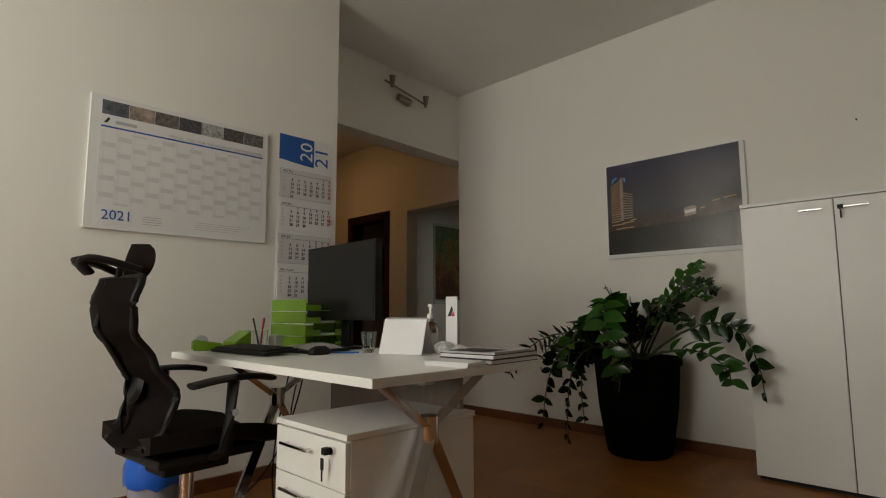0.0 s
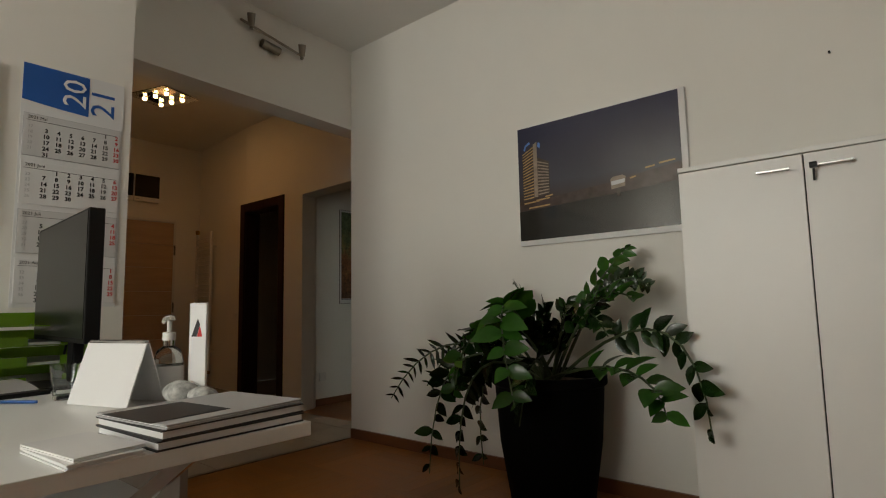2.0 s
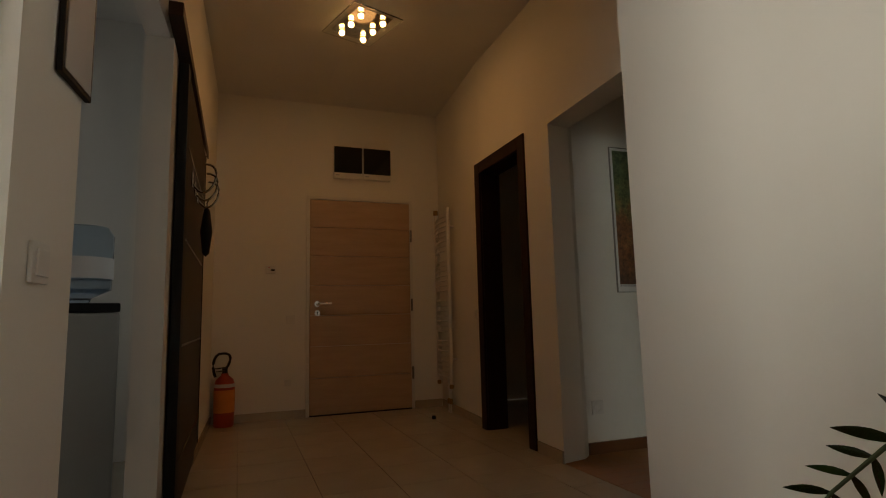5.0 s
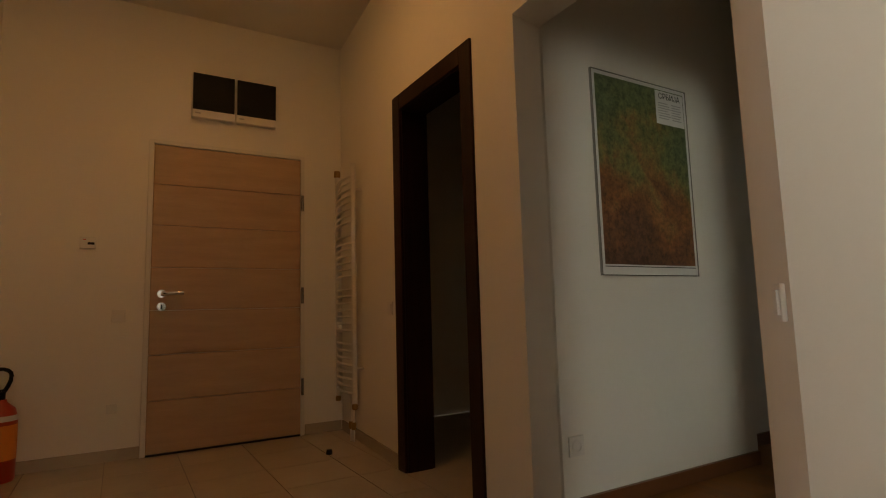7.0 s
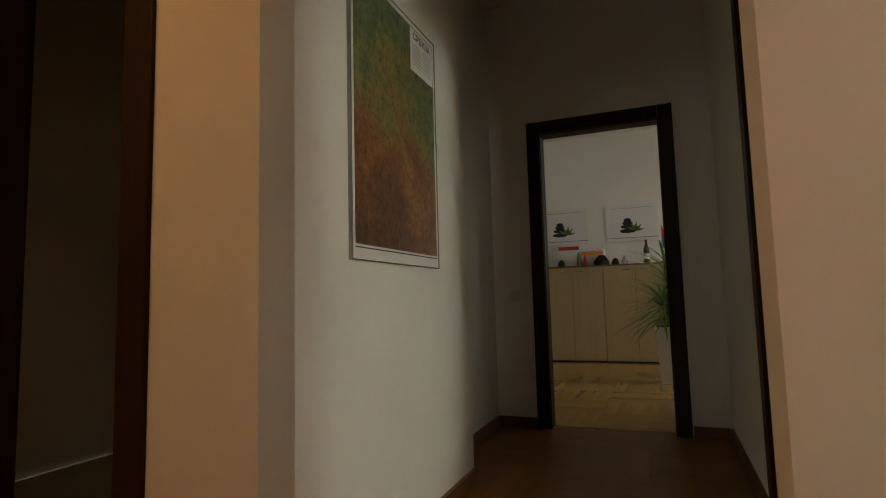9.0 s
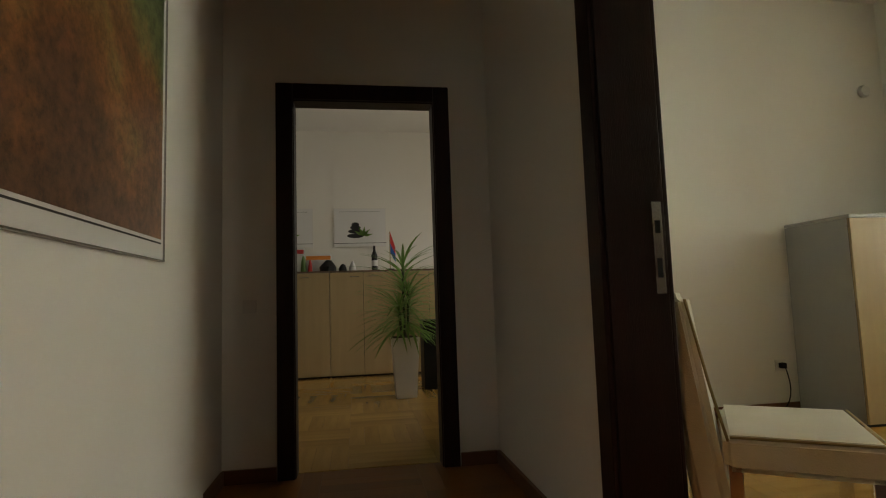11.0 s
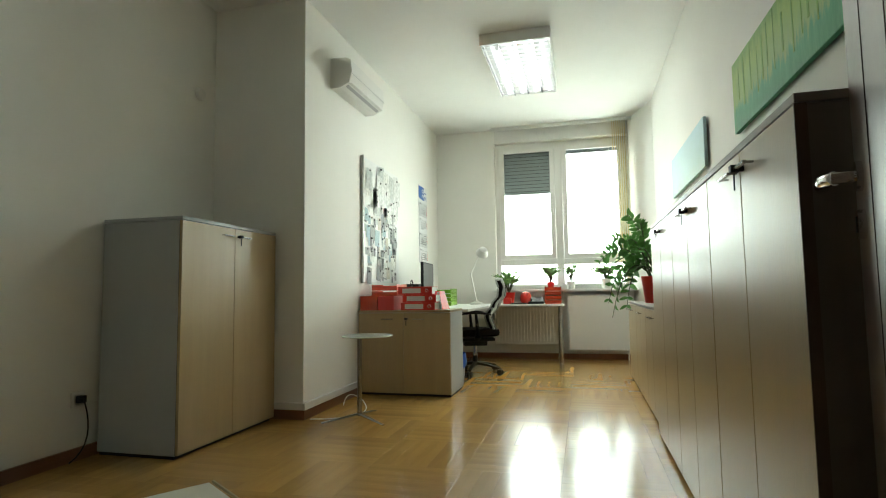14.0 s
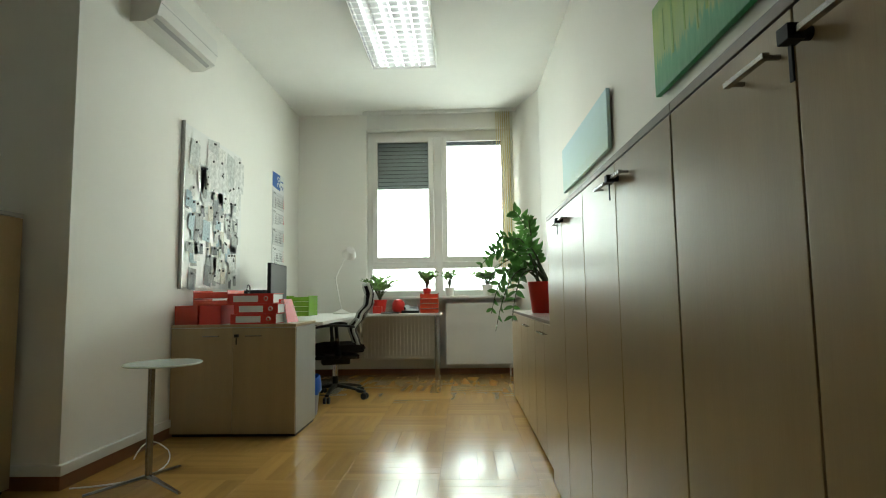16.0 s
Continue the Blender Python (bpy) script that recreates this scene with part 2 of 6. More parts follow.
ARTBLUE = ramp_material("pale_blue_canvas", [(0.0, (0.42, 0.6, 0.5)), (0.3, (0.45, 0.64, 0.62)), (1.0, (0.5, 0.68, 0.74))], 2, -0.2, 0.2, 0.6, 4, 0.6, stretch=(2, 1, 5))
def map_material():
    """A printed relief map: green lowland above and along one side, brown hills below, fine ridges all over."""
    m, nt, b = nodes_of("relief_map", 0.35, coat=0.15)
    tc = nt.nodes.new("ShaderNodeTexCoord")
    sp = nt.nodes.new("ShaderNodeSeparateXYZ")
    nt.links.new(tc.outputs["Object"], sp.inputs[0])

    def calc(op, p, q):
        n = nt.nodes.new("ShaderNodeMath")
        n.operation = op
        for k, v in enumerate((p, q)):
            if isinstance(v, (int, float)):
                n.inputs[k].default_value = v
            else:
                nt.links.new(v, n.inputs[k])
        return n.outputs[0]

    def noise(scale, rough):
        n = nt.nodes.new("ShaderNodeTexNoise")
        n.inputs["Scale"].default_value, n.inputs["Detail"].default_value, n.inputs["Roughness"].default_value = scale, 10, rough
        nt.links.new(tc.outputs["Object"], n.inputs["Vector"])
        return n.outputs[0]

    def ramp(value, *stops):
        cr = nt.nodes.new("ShaderNodeValToRGB")
        el = cr.color_ramp.elements
        el[0].position, el[0].color = stops[0][0], (*stops[0][1], 1)
        el[1].position, el[1].color = stops[-1][0], (*stops[-1][1], 1)
        for p, c in stops[1:-1]:
            el.new(p).color = (*c, 1)
        nt.links.new(value, cr.inputs[0])
        return cr.outputs[0]

    side = calc("MULTIPLY", calc("MAXIMUM", calc("SUBTRACT", sp.outputs[1], 0.12), 0.0), 1.3)
    low = calc("ADD", calc("MULTIPLY", sp.outputs[2], 1.15), side)
    low = calc("ADD", low, calc("MULTIPLY", calc("SUBTRACT", noise(4.5, 0.62), 0.5), 1.7))
    colour = ramp(calc("ADD", low, 0.4), (0.0, (0.1, 0.05, 0.03)), (0.25, (0.2, 0.085, 0.035)), (0.42, (0.21, 0.12, 0.05)), (0.55, (0.17, 0.15, 0.06)), (0.7, (0.11, 0.135, 0.06)), (1.0, (0.095, 0.13, 0.07)))
    ridge = ramp(noise(30, 0.75), (0.36, (0.55, 0.55, 0.5)), (0.5, (1.25, 1.25, 1.2)), (0.64, (1.9, 1.8, 1.7)))
    mx = nt.nodes.new("ShaderNodeMix")
    mx.data_type, mx.blend_type = "RGBA", "MULTIPLY"
    mx.inputs[0].default_value = 1.0
    nt.links.new(colour, mx.inputs[6])
    nt.links.new(ridge, mx.inputs[7])
    nt.links.new(mx.outputs[2], b.inputs["Base Color"])
    return m


MAPINK = map_material()
OUTDOOR = glow("bright_overcast_outdoors", (0.95, 1, 0.98), 1.6)
BULB = glow("halogen_bulb", (1, 0.55, 0.18), 26)
TUBE = glow("fluorescent_tube", (0.95, 1, 0.98), 2)
DIMTUBE = glow("dim_fluorescent_tube", (0.95, 1, 0.98), 0.45)

# ---- shape helpers ----


def box(bm, x0, y0, z0, x1, y1, z1, m=None):
    v = [bm.verts.new(c) for c in ((x0, y0, z0), (x1, y0, z0), (x1, y1, z0), (x0, y1, z0), (x0, y0, z1), (x1, y0, z1), (x1, y1, z1), (x0, y1, z1))]
    for f in ((0, 3, 2, 1), (4, 5, 6, 7), (0, 1, 5, 4), (1, 2, 6, 5), (2, 3, 7, 6), (3, 0, 4, 7)):
        bm.faces.new([v[i] for i in f])
    if m:
        for q in v:
            q.co = m @ q.co
    return v


def boxes(*dims, bevel=0.0):
    bm = bmesh.new()
    for d in dims:
        box(bm, *d)
    if bevel:
        bmesh.ops.bevel(bm, geom=bm.edges[:], offset=bevel, segments=2, affect="EDGES", profile=0.6)
    return bm


def prism(bm, pts, z0, z1):
    lo, hi = [bm.verts.new((x, y, z0)) for x, y in pts], [bm.verts.new((x, y, z1)) for x, y in pts]
    bm.faces.new(lo[::-1])
    bm.faces.new(hi)
    n = len(pts)
    for i in range(n):
        bm.faces.new((lo[i], lo[(i + 1) % n], hi[(i + 1) % n], hi[i]))
    return bm


def lathe(bm, profile, n=24, at=(0, 0, 0)):
    """A turned body: (radius, height) from bottom to top."""
    rings = []
    for r, z in profile:
        if r < 1e-5:
            rings.append([bm.verts.new((at[0], at[1], at[2] + z))])
        else:
            rings.append([bm.verts.new((at[0] + r * math.cos(6.28318 * i / n), at[1] + r * math.sin(6.28318 * i / n), at[2] + z)) for i in range(n)])
    for a, b in zip(rings, rings[1:]):
        for i in range(n):
            j = (i + 1) % n
            if len(a) == 1 and len(b) == 1:
                continue
            if len(a) == 1:
                bm.faces.new((a[0], b[j], b[i]))
            elif len(b) == 1:
                bm.faces.new((a[i], a[j], b[0]))
            else:
                bm.faces.new((a[i], a[j], b[j], b[i]))
    return bm


def tube(bm, pts, r, n=8, flat=1.0, r_end=None):
    """A bar swept along points, with a round or flattened section."""
    pts = [Vector(p) for p in pts]
    rings = []
    for k, p in enumerate(pts):
        d = (pts[min(k + 1, len(pts) - 1)] - pts[max(k - 1, 0)]).normalized()
        side = d.cross(Vector((0, 0, 1)))
        side = side.normalized() if side.length > 1e-3 else Vector((1, 0, 0))
        up = side.cross(d).normalized()
        rr = r if r_end is None else r + (r_end - r) * k / (len(pts) - 1)
        rings.append([bm.verts.new(p + side * rr * math.cos(6.28318 * i / n) + up * rr * flat * math.sin(6.28318 * i / n)) for i in range(n)])
    for a, b in zip(rings, rings[1:]):
        for i in range(n):
            bm.faces.new((a[i], a[(i + 1) % n], b[(i + 1) % n], b[i]))
    bm.faces.new(rings[0][::-1])
    bm.faces.new(rings[-1])
    return bm


def curve_pts(a, b, c, n=10):
    a, b, c = Vector(a), Vector(b), Vector(c)
    return [a * (1 - t) ** 2 + b * 2 * t * (1 - t) + c * t * t for t in [i / n for i in range(n + 1)]]


def part(name, bm, mat, parent=None, label="", smooth=False):
    me = bpy.data.meshes.new(name)
    bmesh.ops.recalc_face_normals(bm, faces=bm.faces)
    if smooth:
        for f in bm.faces:
            f.smooth = True
        for e in bm.edges:
            if len(e.link_faces) == 2 and e.calc_face_angle(0) > 0.7:
                e.smooth = False
    bm.to_mesh(me)
    bm.free()
    me.materials.append(mat)
    ob = new(name, me)
    if parent:
        ob.parent = parent
    if label:
        ob["label"] = label
    return ob


def thing(name, m, label, category, group=""):
    ob = tagged(new(name), label, category, group)
    ob.empty_display_size = 0.1
    ob.matrix_basis = m
    return ob


def structure(name, bm, mat, label, category):
    return tagged(part(name, bm, mat), label, category, kind="structure")


def words(name, text, size, mat, parent, m, align="CENTER", label="", spacing=1.0, bold=0.0):
    cu = bpy.data.curves.new(name, "FONT")
    cu.body, cu.size, cu.align_x, cu.align_y, cu.space_line = text, size, align, "CENTER", spacing
    cu.extrude, cu.offset = 0.0004, bold
    cu.resolution_u = 2
    cu.materials.append(mat)
    ob = new(name, cu)
    ob.parent = parent
    ob.matrix_basis = m
    if label:
        ob["label"] = label
    return ob


def at(x, y, z=0.0, turn=0.0):
    return pose(x, y, z, 0, 0, turn)

# ---- structure ----
H, H2 = 3.04, 3.2
WX = 4.4
structure("floor_1", boxes((-2.91, -2.2, -0.2, WX, 3.943, -0.006)), SUBFLOOR, "oak parquet floor of the first office", "floor")
structure("floor_hall", boxes((-6.52, 2.1, -0.2, -2.91, 4.33, -0.006)), GROUT, "pale beige tiled floor of the entrance hall", "floor")
structure("floor_corridor", boxes((-4.44, 4.33, -0.2, -2.87, 7.27, -0.006)), SUBFLOOR, "oak parquet floor of the corridor", "floor")
structure("floor_2", boxes((-2.87, 4.147, -0.2, WX, 7.85, -0.006)), SUBFLOOR, "shiny oak parquet floor of the second office", "floor")
structure("floor_3", boxes((-7, 7.27, -0.2, -1.2, 11.6, -0.006)), SUBFLOOR, "oak parquet floor of the third office", "floor")
structure("floor_kitchen", boxes((-5.4, 0.5, -0.2, -2.6, 2.1, 0)), TILE, "beige tiled floor of the small kitchen", "floor")
structure("floor_dark_room", boxes((-6.5, 4.33, -0.2, -4.44, 6.1, 0)), TILE, "tiled floor of the unlit room", "floor")
structure("ceiling_1", boxes((-2.91, -2.4, H, WX + 0.3, 3.943, H + 0.1)), CEIL, "plain painted ceiling", "ceiling")
structure("ceiling_hall", boxes((-6.7, 0.4, H, -2.91, 7.3, H + 0.1)), CEIL, "plain painted ceiling", "ceiling")
structure("ceiling_2", boxes((-2.9, 4.1, H2, WX + 0.3, 8, H2 + 0.1)), CEIL, "plain painted ceiling", "ceiling")
structure("ceiling_3", boxes((-7.2, 7.3, 3.2, -1.0, 11.7, 3.3)), CEIL, "plain painted ceiling", "ceiling")
structure("wall_calendar", prism(bmesh.new(), [(-2.297, -2.4), (-2.297, 2.11), (-2.6, 2.135), (-2.6, -2.4)], 0, H), WALL, "white painted wall with calendars", "wall")
structure("wall_lintel", prism(bmesh.new(), [(-2.91, 3.943), (-2.8, 2.0), (-3.02, 2.0), (-3.1, 4.22)], 2.39, H), WALL, "white painted lintel over the wide opening", "wall")
structure("wall_between", prism(bmesh.new(), [(-2.91, 3.943), (WX, 3.943), (WX, 4.147), (-2.77, 4.147), (-2.77, 4.7), (-2.97, 4.7), (-2.97, 4.5), (-3.15, 4.49), (-3.16, 4.28)], 0, H2), WALL, "white painted wall between the two offices", "wall")
SX0, SX1, SB, ST = -2.1, -0.2, 0.9, 2.65
structure("wall_south", boxes((-2.297, -2.4, 0, SX0, -2.2, H), (SX1, -2.4, 0, WX, -2.2, H), (SX0, -2.4, 0, SX1, -2.2, SB), (SX0, -2.4, ST, SX1, -2.2, H)), WALL, "white painted wall with an opening for light", "wall")
structure("wall_hall_left", prism(prism(bmesh.new(), [(-6.52, 2.17), (-3.7, 2.089), (-3.7, 2.189), (-6.52, 2.27)], 0, H), [(-3.7, 2.089), (-2.6, 2.06), (-2.6, 2.135), (-3.7, 2.189)], 2.12, H), WALL, "white painted hall wall with an opening", "wall")
# the opening in the back wall is assumed, cut for the added kitchen lamp
structure("wall_kitchen", boxes((-5.4, 0.4, 0, -4.4, 0.5, H), (-3.6, 0.4, 0, -2.6, 0.5, H), (-4.4, 0.4, 0, -3.6, 0.5, 1.3), (-4.4, 0.4, 2.1, -3.6, 0.5, H), (-5.5, 0.4, 0, -5.4, 2.15, H)), WALL, "white painted wall of the small kitchen", "wall")
structure("wall_entrance", boxes((-6.75, 2.1, 0, -6.52, 4.6, H)), WALL, "white painted entrance wall", "wall")
structure("wall_hall_right", prism(prism(prism(prism(bmesh.new(), [(-6.52, 4.455), (-5.2, 4.346), (-5.2, 4.5), (-6.52, 4.6)], 0, H), [(-5.2, 4.346), (-4.51, 4.342), (-4.51, 4.5), (-5.2, 4.5)], 2.08, H), [(-4.51, 4.342), (-4.1, 4.325), (-4.14, 4.5), (-4.19, 4.56), (-4.51, 4.56)], 0, H), [(-4.1, 4.325), (-3.162, 4.28), (-3.152, 4.49), (-4.14, 4.5)], 2.1, H), WALL, "white painted hall wall with two openings", "wall")
structure("wall_map", boxes((-4.44, 4.56, 0, -4.217, 6.0, H)), WALL, "white painted wall with a relief map", "wall")
structure("wall_dark_room", boxes((-6.6, 6.0, 0, -4.44, 6.1, H), (-6.62, 4.6, 0, -6.52, 6.0, H)), WALL, "white wall of the unlit room", "wall")
structure("wall_corridor_end", boxes((-4.6, 7.18, 0, -4.13, 7.3, H), (-4.13, 7.18, 2.1, -3.22, 7.3, H), (-3.22, 7.18, 0, -2.77, 7.3, H)), WALL, "white painted wall at the end of the corridor", "wall")
structure("wall_corridor_left", boxes((-4.6, 6.0, 0, -4.435, 7.18, H)), WALL, "white painted wall", "wall")
structure("wall_door_side", boxes((-2.97, 4.7, 2.12, -2.77, 5.82, H2), (-2.97, 5.82, 0, -2.77, 8, H2)), WALL, "white painted wall beside the office door", "wall")
structure("wall_niche", prism(bmesh.new(), [(-2.77, 7.82), (0.49, 7.82), (0.49, 7.03), (WX, 7.03), (WX, 8), (-2.77, 8)], 0, H2), WALL, "white painted wall with a niche", "wall")
WL, WR, WB, WT = 6.185, 4.382, 0.93, 3.0
structure("wall_window", boxes((WX, 3.943, 0, WX + 0.3, WR, H2), (WX, WL, 0, WX + 0.3, 8, H2), (WX, WR, 0, WX + 0.3, WL, WB), (WX, WR, WT, WX + 0.3, WL, H2)), WALL, "white painted wall with an opening for light", "wall")
structure("wall_east", boxes((WX, -2.4, 0, WX + 0.3, 3.943, H)), WALL, "white painted wall", "wall")
structure("wall_room_three", boxes((-7, 11.45, 0, -1.2, 11.6, 3.2), (-7.2, 7.3, 0, -7, 11.6, 3.2), (-7, 7.2, 0, -4.6, 7.3, 3.2), (-2.77, 7.98, 0, -1.2, 8.1, 3.2)), WALL, "white painted wall of the third office", "wall")
# unseen wall, its opening made up for the added lamp of the third office
structure("wall_room_three_window", boxes((-1.2, 7.9, 0, -1.0, 8.7, 3.2), (-1.2, 10.7, 0, -1.0, 11.6, 3.2), (-1.2, 8.7, 0, -1.0, 10.7, 0.9), (-1.2, 8.7, 2.7, -1.0, 10.7, 3.2)), WALL, "white painted wall with an opening for light", "wall")
structure("wall_splay", prism(bmesh.new(), [(3.7, 4.1475), (WX, 4.1475), (WX, 4.372)], 0, H2), WALL, "white painted splayed wall beside the window", "wall")
tagged(part("backdrop", boxes((7, 0, -2, 7.05, 11, 8)), OUTDOOR), "bright hazy sky outside the window", "backdrop", kind="structure")

tagged(part("backdrop", boxes((-6, -5.05, -2, 5, -5, 7)), OUTDOOR), "bright hazy sky outside the window", "backdrop", kind="structure")

# skirtings
S = 0.07
structure("baseboard_1", boxes((-2.9, 3.925, 0, WX, 3.943, S), (-2.297, -2.19, 0, -2.279, 2.1, S)), SKIRT, "reddish oak skirting board", "skirting")
structure("baseboard_2", boxes((0.474, 7.012, 0, WX, 7.03, S), (-2.77, 7.802, 0, 0.474, 7.82, S), (0.474, 7.03, 0, 0.49, 7.8, S), (4.382, 4.38, 0, WX, 7.01, S), (-2.77, 5.95, 0, -2.752, 7.8, S)), SKIRT, "reddish oak skirting board", "skirting")
structure("trim_trunking", boxes((0.466, 7.004, S + 0.001, 3.7, 7.03, 0.122), (0.466, 7.03, S + 0.001, 0.49, 7.815, 0.122), bevel=0.003), PLASTIC, "white plastic cable trunking above the skirting", "trunking")
structure("baseboard_corridor", boxes((-4.217, 4.58, 0, -4.199, 5.99, S), (-2.988, 5.86, 0, -2.97, 7.17, S), (-3.19, 7.162, 0, -2.99, 7.18, S), (-4.43, 7.162, 0, -4.16, 7.18, S), (-4.435, 6.0, 0, -4.417, 7.16, S)), SKIRT, "reddish oak skirting board", "skirting")
structure("baseboard_hall", prism(prism(prism(boxes((-6.52, 2.3, 0, -6.508, 3.09, S), (-6.52, 4.16, 0, -6.508, 4.44, S)), [(-6.5, 4.453), (-5.3, 4.353), (-5.3, 4.341), (-6.5, 4.441)], 0, S), [(-4.42, 4.342), (-4.1, 4.325), (-4.1, 4.313), (-4.42, 4.33)], 0, S), [(-6.5, 2.27), (-5.0, 2.227), (-5.0, 2.239), (-6.5, 2.282)], 0, S), TILE, "beige tiled skirting", "skirting")


def door_frame(name, m, w, h, depth, cw, mat, label, back=True):
    """Jamb lining and casing of a doorway: w and h inside the lining, the wall's face at y = 0, running back along +y."""
    f = thing(name, m, label, "door frame")
    f["kind"] = "structure"
    t = 0.03
    part("jamb_left", boxes((-w / 2 - t, 0, 0, -w / 2, depth, h), bevel=0.003), mat, f)
    part("jamb_right", boxes((w / 2, 0, 0, w / 2 + t, depth, h), bevel=0.003), mat, f)
    part("head_jamb", boxes((-w / 2 - t, 0, h, w / 2 + t, depth, h + t), bevel=0.003), mat, f)
    for y0, y1 in ((-0.018, -0.002),) + (((depth + 0.002, depth + 0.018),) if back else ()):
        part("casing_left", boxes((-w / 2 - cw, y0, 0, -w / 2 - 0.006, y1, h + cw), bevel=0.004), mat, f)
        part("casing_right", boxes((w / 2 + 0.006, y0, 0, w / 2 + cw, y1, h + cw), bevel=0.004), mat, f)
        part("casing_head", boxes((-w / 2 - 0.005, y0, h + 0.006, w / 2 + 0.005, y1, h + cw), bevel=0.004), mat, f)
    return f


door_frame("door_frame_1", pose(-4.857, 4.344, 0, 0, 0, 0), 0.65, 2.05, 0.15, 0.1, DARKWOOD, "dark wenge frame of an open dark doorway")
door_frame("door_frame_2", pose(-3.676, 7.18, 0, 0, 0, 0), 0.772, 2.028, 0.12, 0.095, DARKWOOD, "dark wenge door frame at the corridor's end")
f4 = door_frame("door_frame_3", pose(-2.97, 5.24, 0, 0, 0, -90), 0.985, 2.06, 0.2, 0.1, DARKWOOD, "dark wenge frame of the office doorway")
# strike plate in the jamb
part("strike_plate", boxes((-0.4937, 0.155, 0.9, -0.49, 0.188, 1.19), bevel=0.001), STEEL, f4, "brushed steel strike plate")
part("strike_slot", boxes((-0.49, 0.163, 0.95, -0.489, 0.18, 1.01)), BLACK, f4)
part("strike_slot", boxes((-0.49, 0.163, 1.09, -0.489, 0.18, 1.13)), BLACK, f4)
structure("trim_threshold", boxes((-2.93, 2.12, -0.004, -2.89, 3.95, 0.004)), OAKEDGE, "narrow threshold strip between parquet and tiles", "threshold")
structure("trim_kitchen_opening", boxes((-3.699, 2.085, 0, -3.688, 2.195, 2.12), (-3.85, 2.195, 0, -3.688, 2.2, 2.12)), PLASTIC, "white lined edge of the kitchen opening", "trim")


def lever(parent, x, y, z, side=1, way=-1, label="polished steel door handle"):
    """A lever handle on round roses, sticking out along side * y; the lever points along way * x."""
    bm = tube(bmesh.new(), [(x, y, z), (x, y + side * 0.045, z)], 0.011, 12)
    tube(bm, [(x, y + side * 0.04, z), (x + way * 0.02, y + side * 0.052, z), (x + way * 0.13, y + side * 0.05, z + 0.004)], 0.0135, 12)
    h = part("handle", bm, CHROME, parent, label, smooth=True)
    part("rose", tube(bmesh.new(), [(x, y, z), (x, y + side * 0.01, z)], 0.027, 24), CHROME, h, smooth=True)
    part("lock_rose", tube(bmesh.new(), [(x, y, z - 0.085), (x, y + side * 0.012, z - 0.085)], 0.027, 24), CHROME, h, smooth=True)
    part("keyhole", boxes((x - 0.004, y + side * 0.0122, z - 0.1, x + 0.004, y + side * 0.0132, z - 0.072)), BLACK, h)


d = thing("door_leaf", pose(-2.785, 4.745, 0, 0, 0, -16.6), "dark wenge office door standing wide open", "door")
part("leaf", boxes((0.0, -0.04, 0.008, 0.806, 0.0, 2.05), bevel=0.002), LEAFWOOD, d)
for gx in (0.62, 0.42, 0.22):
    part("groove", boxes((gx, 0.0, 0.01, gx + 0.004, 0.0012, 2.045)), DARKWOOD, d)
lever(d, 0.72, 0.0, 1.11, 1, 1)
for hz in (0.25, 1.0, 1.8):
    part("hinge", tube(bmesh.new(), [(0.0, 0.008, hz - 0.05), (0.0, 0.008, hz + 0.05)], 0.008, 10), STEEL, d, smooth=True)

# ---- entrance hall ----
d = thing("entrance_door", pose(-6.52, 3.62, 0, 0, 0, -90), "closed beige laminate security door with horizontal grooves", "door")
# local x runs along -y of the world
part("frame", boxes((-0.53, 0.0, 0, -0.5, 0.03, 2.09), (0.5, 0.0, 0, 0.53, 0.03, 2.09), (-0.5, 0, 2.06, 0.5, 0.03, 2.09), bevel=0.002), PLASTIC, d, "off-white steel frame")
hz = [0.012, 0.345, 0.64, 0.93, 1.215, 1.5, 1.78, 2.055]
for a, b in zip(hz, hz[1:]):
    part("panel", boxes((-0.497, 0.0, a + 0.002, 0.497, 0.034, b - 0.002), bevel=0.002), DOORWOOD, d)
part("seal", boxes((-0.497, 0.0, 0.0, 0.497, 0.036, 0.011)), BLACK, d)
lever(d, 0.43, 0.034, 1.04, 1, -1)
for q in (0.35, 1.02, 1.72):
    part("hinge", tube(bmesh.new(), [(-0.512, 0.036, q - 0.06), (-0.512, 0.036, q + 0.06)], 0.01, 10), STEEL, d, smooth=True)

for y in (3.345, 3.64):
    e = thing("display_panel", at(-6.52, y, 2.28), "glossy black wall panel with a white lower edge above the door", "wall panel", "panels above the door")
    part("casing", boxes((0.001, 0, 0, 0.055, 0.285, 0.325), bevel=0.006), PLASTIC, e)
    part("front", boxes((0.055, 0.004, 0.055, 0.06, 0.281, 0.321), bevel=0.002), GLOSSBLACK, e, "glossy black front")
    part("badge", boxes((0.055, 0.02, 0.025, 0.057, 0.055, 0.035)), GREYPAPER, e)

e = thing("thermostat", at(-6.52, 2.72, 1.33), "small white room thermostat on the wall", "thermostat")
part("body", boxes((0.001, 0, 0, 0.025, 0.09, 0.075), bevel=0.004), PLASTIC, e)
part("display", boxes((0.025, 0.045, 0.025, 0.0265, 0.082, 0.04)), BLACK, e)
part("light", boxes((0.025, 0.02, 0.055, 0.0265, 0.035, 0.06)), REDINK, e, "tiny red light")


